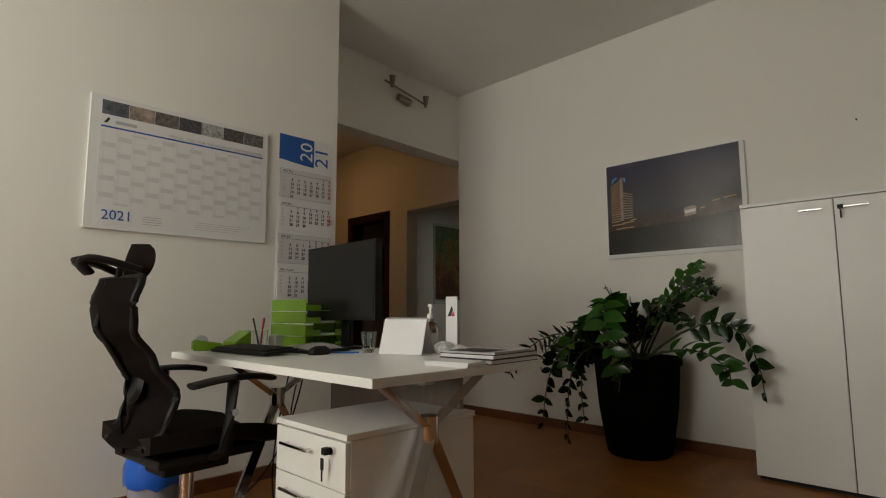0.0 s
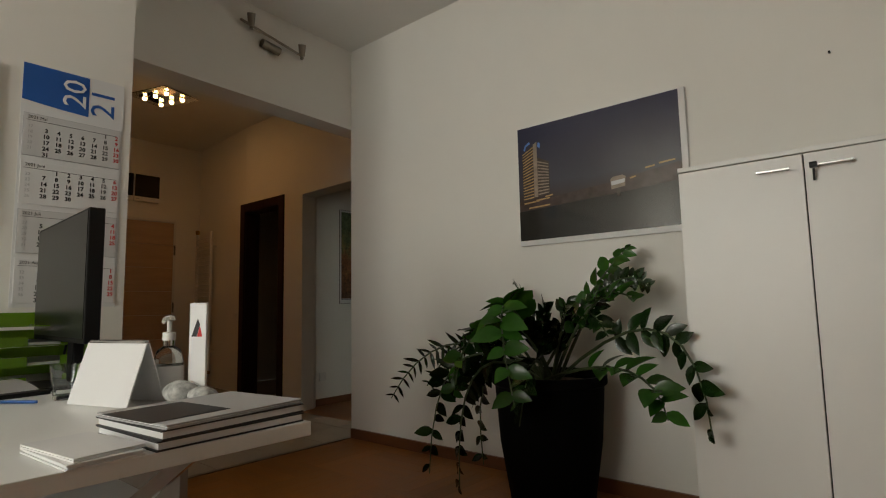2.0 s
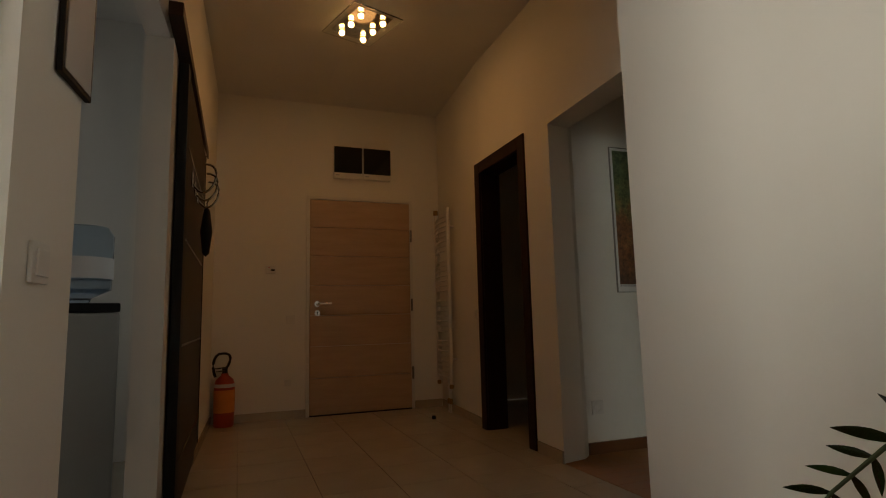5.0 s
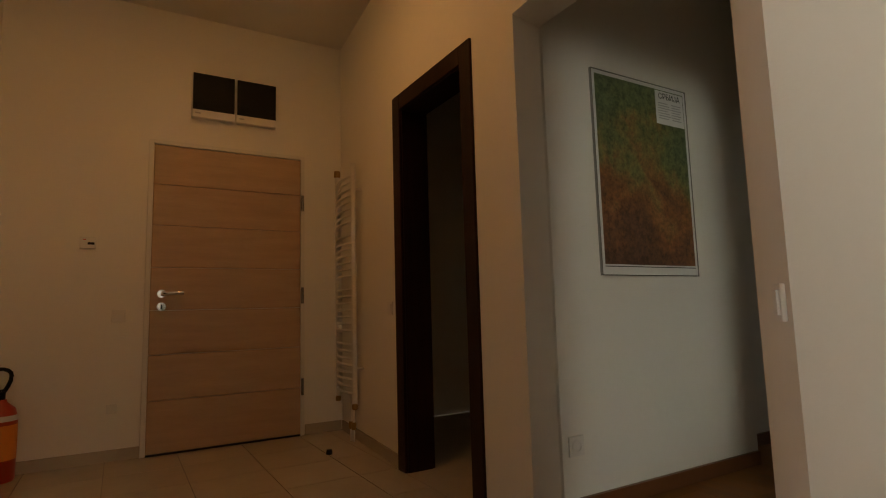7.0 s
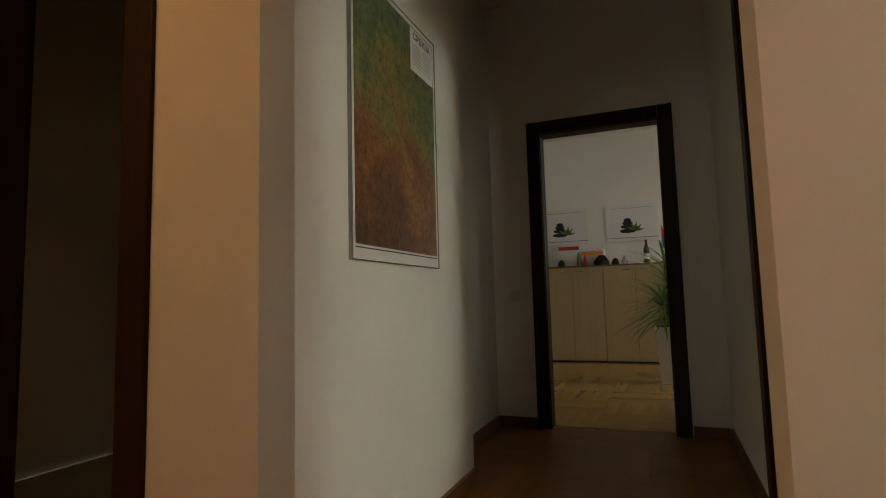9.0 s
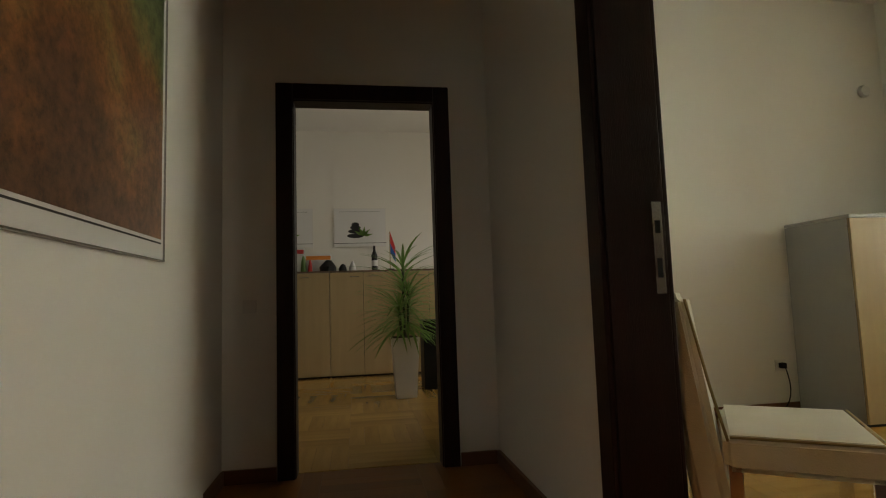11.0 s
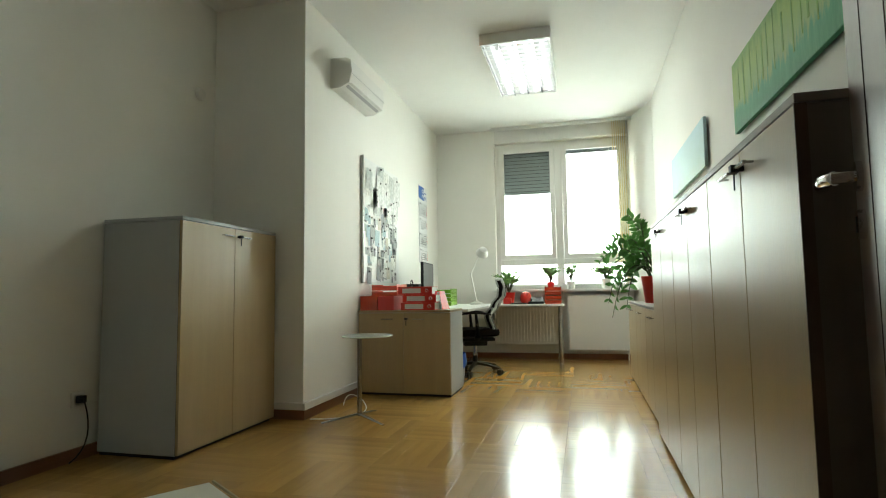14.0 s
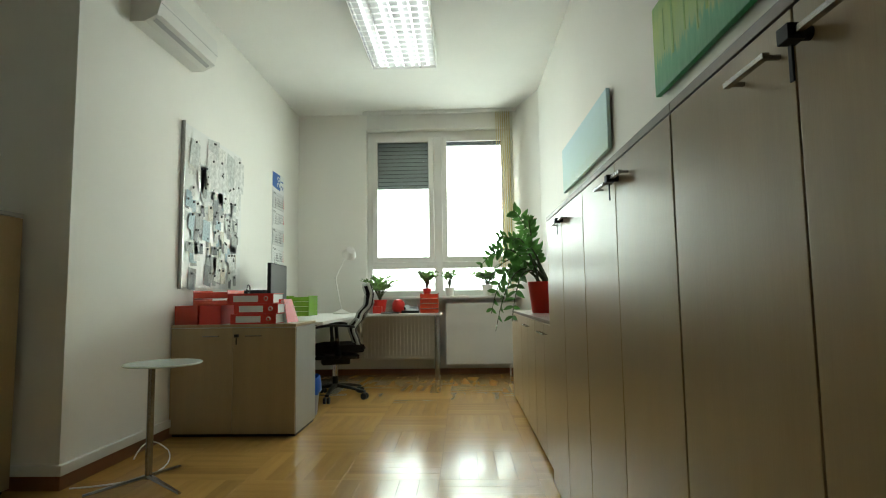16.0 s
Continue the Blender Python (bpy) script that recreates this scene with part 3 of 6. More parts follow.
def switch(name, m, label, w=0.08, rocker=True):
    e = thing(name, m, label, "switch" if rocker else "socket")
    part("plate", boxes((-w / 2, -0.01, -w / 2, w / 2, -0.0008, w / 2), bevel=0.003), PLASTIC, e)
    if rocker:
        part("rocker", boxes((-w * 0.33, -0.015, -w * 0.33, w * 0.33, -0.01, w * 0.33), bevel=0.002), PLASTIC, e)
    else:
        part("ring", lathe(bmesh.new(), [(0.028, 0), (0.028, 0.003), (0.022, 0.003), (0.022, -0.004), (0, -0.004)], 20), PLASTIC, e, smooth=True).matrix_basis = pose(0, -0.0105, 0, 90, 0, 0)
        for q in (-0.0095, 0.0095):
            part("hole", tube(bmesh.new(), [(q, -0.0095, 0), (q, -0.0085, 0)], 0.003, 8), BLACK, e)
    return e


switch("light_switch", pose(-6.52, 2.95, 0.9, 0, 0, 90), "white double light switch on the hall wall")
switch("wall_socket", pose(-6.52, 2.93, 0.32, 0, 0, 90), "small white wall socket", 0.06, False)
switch("light_switch", pose(-5.42, 4.364, 0.9, 0, 0, -4.7), "white light switch beside the dark doorway")
switch("wall_socket", pose(-4.217, 4.66, 0.285, 0, 0, 90), "white wall socket under the map", 0.085, False)
switch("light_switch", pose(-4.295, 7.18, 0.9), "white light switch beside the end doorway", 0.07)
switch("light_switch", pose(-2.956, 4.006, 0.875, 0, 0, -53.4), "white light switch on the slanted wall end", 0.07)
switch("light_switch", pose(-2.42, 2.12, 1.0, 0, 0, 176), "white light switch on the pier", 0.08)
e = thing("small_picture", pose(-2.53, 2.13, 1.6, 0, 0, 176), "small black-framed picture on the pier", "picture")
part("frame", boxes((-0.09, -0.014, -0.2, 0.09, -0.001, 0.2), bevel=0.002), BLACK, e)
part("print", boxes((-0.078, -0.0155, -0.188, 0.078, -0.014, 0.188)), GREYPAPER, e)

# towel radiator
r = thing("towel_radiator", at(0, 0, 0), "tall white tubular towel radiator on the hall wall", "radiator")
for x, y in ((-6.42, 4.385), (-5.98, 4.345)):
    part("upright", tube(bmesh.new(), [(x, y, 0.27), (x, y, 1.93)], 0.018, 12), PLASTIC, r, smooth=True)
for k in range(33):
    if k in (8, 16, 24):
        continue
    z = 0.33 + k * 0.0475
    part("rung", tube(bmesh.new(), curve_pts((-6.42, 4.385, z), (-6.2, 4.3, z), (-5.98, 4.345, z), 6), 0.01, 6), PLASTIC, r, smooth=True)
for x, y in ((-6.42, 4.385), (-5.98, 4.345)):
    part("valve", lathe(bmesh.new(), [(0.014, 0), (0.02, 0.005), (0.02, 0.03), (0.014, 0.04)], 12, (x, y, 0.23)), BRASS, r, smooth=True)
part("vent_cap", lathe(bmesh.new(), [(0.02, 0), (0.024, 0.01), (0.024, 0.05), (0.0, 0.055)], 12, (-6.42, 4.385, 1.93)), BRASS, r, smooth=True)
for q in (0, 0.05):
    part("feed_pipe", tube(bmesh.new(), [(-6.12 + q, 4.37, 0.0), (-6.12 + q, 4.37, 0.33)], 0.009, 8), PLASTIC, r, smooth=True)
    part("pipe_valve", lathe(bmesh.new(), [(0.012, 0), (0.017, 0.01), (0.017, 0.04), (0.012, 0.05)], 10, (-6.12 + q, 4.37, 0.08)), BRASS, r, smooth=True)
for z in (0.5, 1.75):
    part("bracket", tube(bmesh.new(), [(-5.98, 4.345, z), (-5.98, 4.41, z)], 0.008, 8), PLASTIC, r, smooth=True)
e = thing("door_stop", at(-5.85, 4.12, 0), "small black rubber door stop on the tiles", "door stop")
part("knob", lathe(bmesh.new(), [(0.018, 0), (0.02, 0.01), (0.016, 0.03), (0, 0.033)], 14), BLACK, e, smooth=True)

# fire extinguisher
e = thing("fire_extinguisher", at(-6.4, 2.39, 0, 60) @ Matrix.Diagonal((0.95, 0.95, 0.86, 1)), "red fire extinguisher with an orange label standing on the tiles", "fire extinguisher")
part("cylinder", lathe(bmesh.new(), [(0, 0), (0.085, 0.0), (0.09, 0.015), (0.09, 0.4), (0.075, 0.46), (0.035, 0.5), (0.03, 0.52), (0, 0.52)], 24), EXTRED, e, smooth=True)
part("label", lathe(bmesh.new(), [(0.0912, 0.14), (0.0912, 0.36)], 24), EXTLABEL, e, "orange printed label", smooth=True)
part("white_label", lathe(bmesh.new(), [(0.0914, 0.385), (0.0905, 0.42)], 24), PAPER, e, smooth=True)
part("valve", lathe(bmesh.new(), [(0.024, 0.52), (0.024, 0.57), (0, 0.57)], 14), BLACK, e, smooth=True)
part("lever", boxes((-0.015, -0.14, 0.575, 0.015, 0.03, 0.583), (-0.015, -0.12, 0.545, 0.015, 0.02, 0.552), bevel=0.002), BLACK, e)
part("hose", tube(bmesh.new(), curve_pts((0, 0.02, 0.56), (0.06, 0.1, 0.74), (0.0, -0.1, 0.72), 8) + curve_pts((-0.01, -0.13, 0.7), (-0.02, -0.2, 0.62), (-0.02, -0.12, 0.5), 5), 0.012, 8), BLACK, e, smooth=True)

# sliding door parked on the hall wall
sd = thing("sliding_door", at(-0.0, -0.098, 0), "dark wood sliding door with aluminium strips parked on the hall wall", "sliding door")
zs = [0.02, 0.26, 0.78, 1.28, 1.74, 2.1]
for a, b in zip(zs, zs[1:]):
    part("panel", boxes((-5.4, 2.305, a + 0.006, -3.99, 2.34, b - 0.006), bevel=0.002), DARKWOOD, sd)
for a in zs[1:-1]:
    part("strip", boxes((-5.4, 2.306, a - 0.006, -3.99, 2.342, a + 0.006)), STEEL, sd, "thin aluminium strip")
part("edge_post", boxes((-3.99, 2.3, 0.02, -3.88, 2.345, 2.1), bevel=0.003), BLACK, sd, "black edge profile")
part("end_post", boxes((-5.42, 2.3, 0.02, -5.4, 2.345, 2.1), bevel=0.003), BLACK, sd)
part("rail", boxes((-5.6, 2.293, 2.13, -3.5, 2.35, 2.19), bevel=0.003), DARKWOOD, sd, "dark top rail")
part("hanger", boxes((-4.1, 2.31, 2.1, -4.05, 2.33, 2.135)), BLACK, sd)
part("hanger", boxes((-5.3, 2.31, 2.1, -5.25, 2.33, 2.135)), BLACK, sd)
for i, hx in enumerate((-4.25, -4.45, -4.65)):
    hk = thing("coat_hook", at(hx, 2.245, 1.62), "curved steel coat hook on the sliding door", "coat hook", "hooks on the sliding door")
    part("hook", tube(bmesh.new(), curve_pts((0, 0, 0), (0, 0.05, -0.1), (0, 0.1, -0.02), 6) + curve_pts((0, 0.11, 0.0), (0, 0.14, 0.1), (0, 0.06, 0.1), 6), 0.006, 8), STEEL, hk, smooth=True)
    part("plate", boxes((-0.02, 0, -0.03, 0.02, 0.006, 0.05), bevel=0.002), STEEL, hk)
e = thing("umbrella", at(-4.66, 2.3, 1.57), "folded black umbrella hanging from a coat hook", "umbrella")
part("canopy", lathe(bmesh.new(), [(0.0, -0.3), (0.02, -0.28), (0.035, -0.15), (0.018, -0.02), (0.0, 0)], 10), BLACK, e, smooth=True)
part("strap", tube(bmesh.new(), [(0, 0, -0.02), (0.01, 0.0, 0.02), (0, 0.01, 0.05)], 0.004, 6), BLACK, e)

# ceiling lamp of the hall
l = thing("ceiling_lamp", at(-4.87, 3.29, H, 18), "square chrome and glass ceiling lamp with six lit halogen bulbs", "ceiling lamp")
part("plate", boxes((-0.2, -0.14, -0.028, 0.2, 0.14, -0.001), bevel=0.004), CHROME, l)
part("glass_plate", boxes((-0.24, -0.2, -0.04, 0.24, 0.2, -0.032), bevel=0.001), GLASS, l).visible_shadow = False
for bx in (-0.14, 0, 0.14):
    for by in (-0.09, 0.09):
        bq = part("bulb", lathe(bmesh.new(), [(0, -0.075), (0.016, -0.07), (0.02, -0.055), (0.01, -0.041)], 12, (bx, by, 0)), BULB, l, smooth=True)
        part("holder", lathe(bmesh.new(), [(0.024, -0.05), (0.026, -0.03)], 12, (bx, by, 0)), CHROME, l, smooth=True)
la = bpy.data.lights.new("ceiling_lamp_light", "POINT")
la.energy, la.color, la.shadow_soft_size = 0.4, (1, 0.45, 0.14), 0.12
new("ceiling_lamp_light", la).location = (-4.87, 3.29, H - 0.14)
area_light("ceiling_lamp_beam", pose(-4.87, 3.29, H - 0.09, 0, 0, 18), 0.42, 0.34, 2.5, (1, 0.45, 0.14))

# water cooler in the small kitchen
w = thing("water_cooler", at(-4.2, 1.78, 0, 20), "grey floor-standing water cooler with a big blue bottle", "water cooler")
part("body", boxes((-0.15, -0.15, 0, 0.15, 0.15, 0.94), bevel=0.015), GREY, w)
part("top_plate", boxes((-0.15, -0.15, 0.942, 0.15, 0.15, 0.985), bevel=0.01), BLACK, w)
part("panel", boxes((0.02, 0.151, 0.84, 0.1, 0.154, 0.92)), BLACK, w)
part("bottle", lathe(bmesh.new(), [(0.04, 0.985), (0.05, 1.01), (0.13, 1.05), (0.135, 1.15), (0.125, 1.17), (0.135, 1.19), (0.135, 1.31), (0.11, 1.35), (0, 1.355)], 24), BOTTLE, w, "translucent blue bottle", smooth=True)
part("bottle_label", lathe(bmesh.new(), [(0.137, 1.1), (0.137, 1.2)], 24), PAPER, w, smooth=True)

# ---- corridor ----
e = thing("relief_map", at(-4.217, 5.228, 1.523) @ Matrix.Diagonal((1, 0.965, 0.98, 1)), "framed printed relief map of a country on the corridor wall", "map")
part("backing", boxes((0.001, -0.365, -0.51, 0.012, 0.365, 0.51), bevel=0.002), PAPER, e, "pale map margin")
part("print", boxes((0.012, -0.345, -0.46, 0.0135, 0.345, 0.49)), MAPINK, e, "green and brown relief print")
part("legend", boxes((0.0135, 0.11, 0.3, 0.0145, 0.34, 0.485)), PAPER, e)
words("title", "СРБИЈА", 0.045, INK, e, pose(0.0152, 0.225, 0.455, 90, 0, 90))
for k in range(7):
    part("legend_line", boxes((0.0145, 0.13, 0.415 - k * 0.014, 0.0152, 0.21 + 0.012 * (k % 3), 0.42 - k * 0.014), (0.0145, 0.24, 0.415 - k * 0.014, 0.0152, 0.32 - 0.012 * (k % 2), 0.42 - k * 0.014)), GREYPAPER, e)
part("scale_line", boxes((0.012, -0.345, -0.472, 0.013, 0.345, -0.468)), INK, e)
part("frame", boxes((0.001, -0.369, -0.514, 0.015, -0.3655, 0.514), (0.001, 0.3655, -0.514, 0.015, 0.369, 0.514), (0.001, -0.365, -0.514, 0.015, 0.365, -0.5105), (0.001, -0.365, 0.5105, 0.015, 0.365, 0.514)), STEEL, e, "thin metal frame")

# ---- first office ----
desk = thing("office_desk", at(0, 0, 0), "white office desk with crossed chrome legs", "desk")
part("desktop", boxes((-2.04, 1.05, 0.717, -0.543, 1.85, 0.745), bevel=0.002), WHITE, desk)
for x, turn in ((-0.76, 0), (-1.82, 0)):
    hub = Vector((x, 1.47, 0.52))
    for tip, w in (((x + 0.03, 1.2, 0.715), 0.03), ((x + 0.03, 1.75, 0.715), 0.03), ((x + 0.06, 1.22, 0.0), 0.036), ((x - 0.02, 1.76, 0.0), 0.034)):
        t = Vector(tip)
        part("leg", tube(bmesh.new(), [hub + (t - hub) * 0.06, hub + (t - hub) * 0.5, t], w, 4, 0.55), CHROME, desk, "polished chrome leg")
    part("hub", tube(bmesh.new(), [hub + Vector((0, 0, -0.045)), hub + Vector((0, 0, 0.045))], 0.036, 16), CHROME, desk, smooth=True)
part("beam", boxes((-1.82, 1.45, 0.665, -0.76, 1.5, 0.715), bevel=0.004), STEEL, desk)
part("modesty_panel", boxes((-1.75, 1.73, 0.4, -0.85, 1.748, 0.7), bevel=0.002), OAKGREY, desk, "dark panel under the desk")

p = thing("drawer_pedestal", at(-1.015, 1.15, 0), "white three-drawer pedestal on castors under the desk", "drawer unit")
part("body", boxes((-0.215, 0.02, 0.05, 0.215, 0.6, 0.52), bevel=0.002), WHITE, p)
part("top", boxes((-0.22, 0.0, 0.522, 0.22, 0.605, 0.542), bevel=0.002), WHITE, p)
for i, z in enumerate((0.365, 0.21, 0.055)):
    dr = part("drawer", boxes((-0.214, 0.0, z, 0.214, 0.018, z + 0.151), bevel=0.002), WHITE, p)
    part("handle", tube(bmesh.new(), [(-0.15, -0.022, z + 0.1), (0.03, -0.022, z + 0.1)], 0.006, 8), CHROME, dr, "chrome bar handle", smooth=True)
    for q in (-0.13, 0.01):
        part("handle_post", tube(bmesh.new(), [(q, 0, z + 0.1), (q, -0.022, z + 0.1)], 0.005, 8), CHROME, dr)
k = part("lock", tube(bmesh.new(), [(0.15, 0, 0.485), (0.15, -0.012, 0.485)], 0.012, 14), CHROME, p, smooth=True)
part("key", boxes((0.128, -0.034, 0.474, 0.15, -0.012, 0.496), (0.118, -0.03, 0.425, 0.134, -0.026, 0.462), (0.122, -0.029, 0.39, 0.129, -0.027, 0.425), bevel=0.002), BLACK, k, "black keys in the lock")
for x in (-0.17, 0.17):
    for y in (0.08, 0.52):
        part("castor", tube(bmesh.new(), [(x - 0.012, y, 0.024), (x + 0.012, y, 0.024)], 0.024, 14), BLACK, p, smooth=True)


def office_chair(m, label, mesh_mat, frame_mat, head=True):
    """A swivel chair that faces +y, with a bowed mesh back, arms, a gas column and a five-star base."""
    c = thing("office_chair", m, label, "office chair")
    bm = bmesh.new()
    n = 8
    rows = []
    for j in range(7):
        t = j / 6
        y = -0.24 + 0.5 * t
        rows.append([bm.verts.new((0.245 * (i / n * 2 - 1) * (0.9 + 0.1 * math.sin(3.14 * t)), y, 0.47 + 0.03 * abs(i / n * 2 - 1) ** 2 - 0.05 * max(0, t - 0.7) ** 1.2 * 3)) for i in range(n + 1)])
    for a, b in zip(rows, rows[1:]):
        for i in range(n):
            bm.faces.new((a[i], a[i + 1], b[i + 1], b[i]))
    ext = bmesh.ops.extrude_face_region(bm, geom=bm.faces[:])
    for v in ext["geom"]:
        if isinstance(v, bmesh.types.BMVert):
            v.co.z -= 0.06
    part("seat", bm, mesh_mat, c, smooth=True)
    part("seat_pan", boxes((-0.2, -0.2, 0.37, 0.2, 0.2, 0.405), bevel=0.01), BLACK, c)

    def back_at(t):
        # height and set-back along the bowed spine
        knots = ((0.0, -0.235), (0.1, -0.18), (0.3, -0.145), (0.5, -0.22), (0.7, -0.3), (0.85, -0.31), (1.0, -0.285))
        for (a, p), (b, q) in zip(knots, knots[1:]):
            if t <= b:
                f = (t - a) / (b - a)
                return 0.45 + 0.6 * t, p + (q - p) * f * f * (3 - 2 * f)

    def half(t):
        return 0.2 - 0.04 * math.exp(-((t - 0.55) / 0.2) ** 2) - 0.05 * max(0, t - 0.8) - 0.25 * max(0, 0.12 - t)

    bm = bmesh.new()
    rows = []
    for j in range(29):
        t = j / 28
        z, y = back_at(t)
        rows.append([bm.verts.new((half(t) * (i / 6 * 2 - 1), y - 0.05 * (1 - (i / 6 * 2 - 1) ** 2), z)) for i in range(7)])
    for a, b in zip(rows, rows[1:]):
        for i in range(6):
            bm.faces.new((a[i], a[i + 1], b[i + 1], b[i]))
    bmesh.ops.solidify(bm, geom=bm.faces[:], thickness=0.008)
    back = part("backrest", bm, mesh_mat, c, smooth=True)
    ring = [(half(j / 28), back_at(j / 28)[1], back_at(j / 28)[0]) for j in range(29)]
    ring += [(-x, y, z) for x, y, z in reversed(ring)]
    part("back_frame", tube(bmesh.new(), ring + [ring[0]], 0.014, 8), frame_mat, back, smooth=True)
    part("spine", tube(bmesh.new(), [(0, -0.08, 0.38), (0, -0.25, 0.42), (0, -0.25, 0.55), (0, -0.24, 0.68), (0, -0.36, 0.88), (0, -0.33, 1.04)], 0.016, 8, 0.6), frame_mat, back, smooth=True)
    part("lumbar_pad", lathe(bmesh.new(), [(0, -0.02), (0.06, -0.015), (0.075, 0.0), (0.06, 0.015), (0, 0.02)], 16), frame_mat, back, smooth=True).matrix_basis = pose(0, -0.215, 0.66, 80, 0, 0)
    if head:
        bm = bmesh.new()
        rows = []
        for j in range(7):
            t = j / 6
            wide = 0.13 * math.sqrt(1 - 0.85 * (2 * t - 1) ** 2)
            rows.append([bm.verts.new((wide * u, -0.275 + 0.045 * u * u + 0.02 * t, 1.045 + 0.14 * t)) for u in [i / 8 * 2 - 1 for i in range(9)]])
        for a, b in zip(rows, rows[1:]):
            for i in range(8):
                bm.faces.new((a[i], a[i + 1], b[i + 1], b[i]))
        bmesh.ops.solidify(bm, geom=bm.faces[:], thickness=0.025)
        hd = part("headrest", bm, mesh_mat, c, smooth=True)
        part("headrest_post", tube(bmesh.new(), [(0, -0.3, 0.98), (0, -0.29, 1.1)], 0.012, 8), frame_mat, hd, smooth=True)
        part("headrest_loop", tube(bmesh.new(), curve_pts((-0.11, -0.26, 1.08), (-0.02, -0.5, 1.16), (0.0, -0.4, 1.07), 8) + curve_pts((0.02, -0.4, 1.07), (0.05, -0.5, 1.16), (0.11, -0.26, 1.08), 8), 0.02, 8, 0.7), frame_mat, hd, smooth=True)
    for s in (-1, 1):
        ar = part("armrest", tube(bmesh.new(), curve_pts((s * 0.29, -0.14, 0.665), (s * 0.3, 0.05, 0.7), (s * 0.26, 0.19, 0.665), 8), 0.042, 10, 0.3), BLACK, c, smooth=True)
        part("arm_post", tube(bmesh.new(), [(s * 0.21, 0.0, 0.39), (s * 0.285, 0.0, 0.42), (s * 0.29, 0.01, 0.55), (s * 0.29, 0.02, 0.67)], 0.033, 8, 0.5), BLACK, ar, smooth=True)
        part("arm_button", tube(bmesh.new(), [(s * 0.315, 0.01, 0.56), (s * 0.328, 0.01, 0.56)], 0.014, 12), STEEL, ar, smooth=True)
    part("mechanism", boxes((-0.09, -0.13, 0.31, 0.09, 0.13, 0.37), bevel=0.015), BLACK, c)
    part("gas_column", tube(bmesh.new(), [(0, 0, 0.09), (0, 0, 0.32)], 0.026, 14), BLACK, c, smooth=True)
    part("piston", tube(bmesh.new(), [(0, 0, 0.2), (0, 0, 0.34)], 0.0275, 14), CHROME, c, "chrome piston", smooth=True)
    for i in range(5):
        a = 6.28318 * i / 5 + 0.3
        ca, sa = math.cos(a), math.sin(a)
        lg = part("base_leg", tube(bmesh.new(), [(0.02 * ca, 0.02 * sa, 0.115), (0.16 * ca, 0.16 * sa, 0.1), (0.31 * ca, 0.31 * sa, 0.07)], 0.032, 8, 0.6, r_end=0.02), BLACK, c, smooth=True)
        bm = tube(bmesh.new(), [(0.31 * ca - 0.026 * sa, 0.31 * sa + 0.026 * ca, 0.03), (0.31 * ca - 0.008 * sa, 0.31 * sa + 0.008 * ca, 0.03)], 0.03, 14)
        tube(bm, [(0.31 * ca + 0.026 * sa, 0.31 * sa - 0.026 * ca, 0.03), (0.31 * ca + 0.008 * sa, 0.31 * sa - 0.008 * ca, 0.03)], 0.03, 14)
        part("castor", bm, BLACK, lg, smooth=True)
    return c


office_chair(at(-1.66, 1.0, 0, 5), "black high-backed mesh office chair with a headrest at the desk", MESH, BLACK)


def bin_with_bag(m, label):
    b = thing("waste_bin", m, label, "waste bin")
    part("bin", lathe(bmesh.new(), [(0, 0), (0.1, 0.0), (0.125, 0.27), (0.12, 0.27), (0.095, 0.01), (0, 0.01)], 20), BINGREY, b, smooth=True)
    bm = lathe(bmesh.new(), [(0.126, 0.17), (0.135, 0.2), (0.132, 0.255), (0.122, 0.3), (0.112, 0.26), (0.1, 0.1)], 20)
    for v in bm.verts:
        v.co.x += 0.012 * math.sin(v.co.z * 60 + v.co.y * 40)
        v.co.z += 0.012 * math.sin(math.atan2(v.co.y, v.co.x) * 7)
    part("bag", bm, BLUEBAG, b, "crinkled blue bin bag", smooth=True)


bin_with_bag(at(-2.06, 1.02, 0), "grey waste bin with a blue bag by the wall")

# monitor
mo = thing("computer_monitor", at(-1.64, 1.69, 0.745, -3), "black flat computer monitor, switched off, on the desk", "monitor")
part("housing", boxes((-0.315, 0.0, 0.14, 0.315, 0.04, 0.52), bevel=0.004), BLACK, mo)
part("screen", boxes((-0.306, -0.002, 0.155, 0.306, 0.0, 0.512)), SCREEN, mo, "dark matt screen")
part("back_bulge", boxes((-0.15, 0.04, 0.2, 0.15, 0.075, 0.42), bevel=0.012), BLACK, mo)
part("stand", boxes((-0.035, 0.04, 0.01, 0.035, 0.07, 0.3), bevel=0.005), BLACK, mo)
part("foot", boxes((-0.12, -0.07, 0.0, 0.12, 0.12, 0.012), bevel=0.004), BLACK, mo)
part("cable", tube(bmesh.new(), curve_pts((-0.1, 0.06, 0.16), (-0.14, 0.03, 0.02), (-0.05, 0.08, 0.01), 8), 0.004, 6), BLACK, mo, smooth=True)

kb = thing("keyboard", at(-1.66, 1.26, 0.745, 4), "black computer keyboard on the desk", "keyboard")
bm = boxes((-0.225, -0.08, 0.002, 0.225, 0.08, 0.016), bevel=0.004)
for v in bm.verts:
    v.co.z += max(0, v.co.y + 0.08) * 0.07
part("tray", bm, BLACK, kb)
for r_ in range(6):
    for c_ in range(21):
        x, y = -0.212 + c_ * 0.0202, -0.066 + r_ * 0.0225
        if r_ == 0 and 4 <= c_ <= 9:
            continue
        z = 0.017 + (y + 0.08) * 0.07
        part("key", boxes((x, y, z, x + 0.017, y + 0.018, z + 0.008)), BLACK, kb)
part("space_bar", boxes((-0.13, -0.066, 0.017, -0.012, -0.048, 0.026)), BLACK, kb)
e = thing("computer_mouse", at(-1.38, 1.42, 0.745, 8), "black computer mouse on the desk", "mouse")
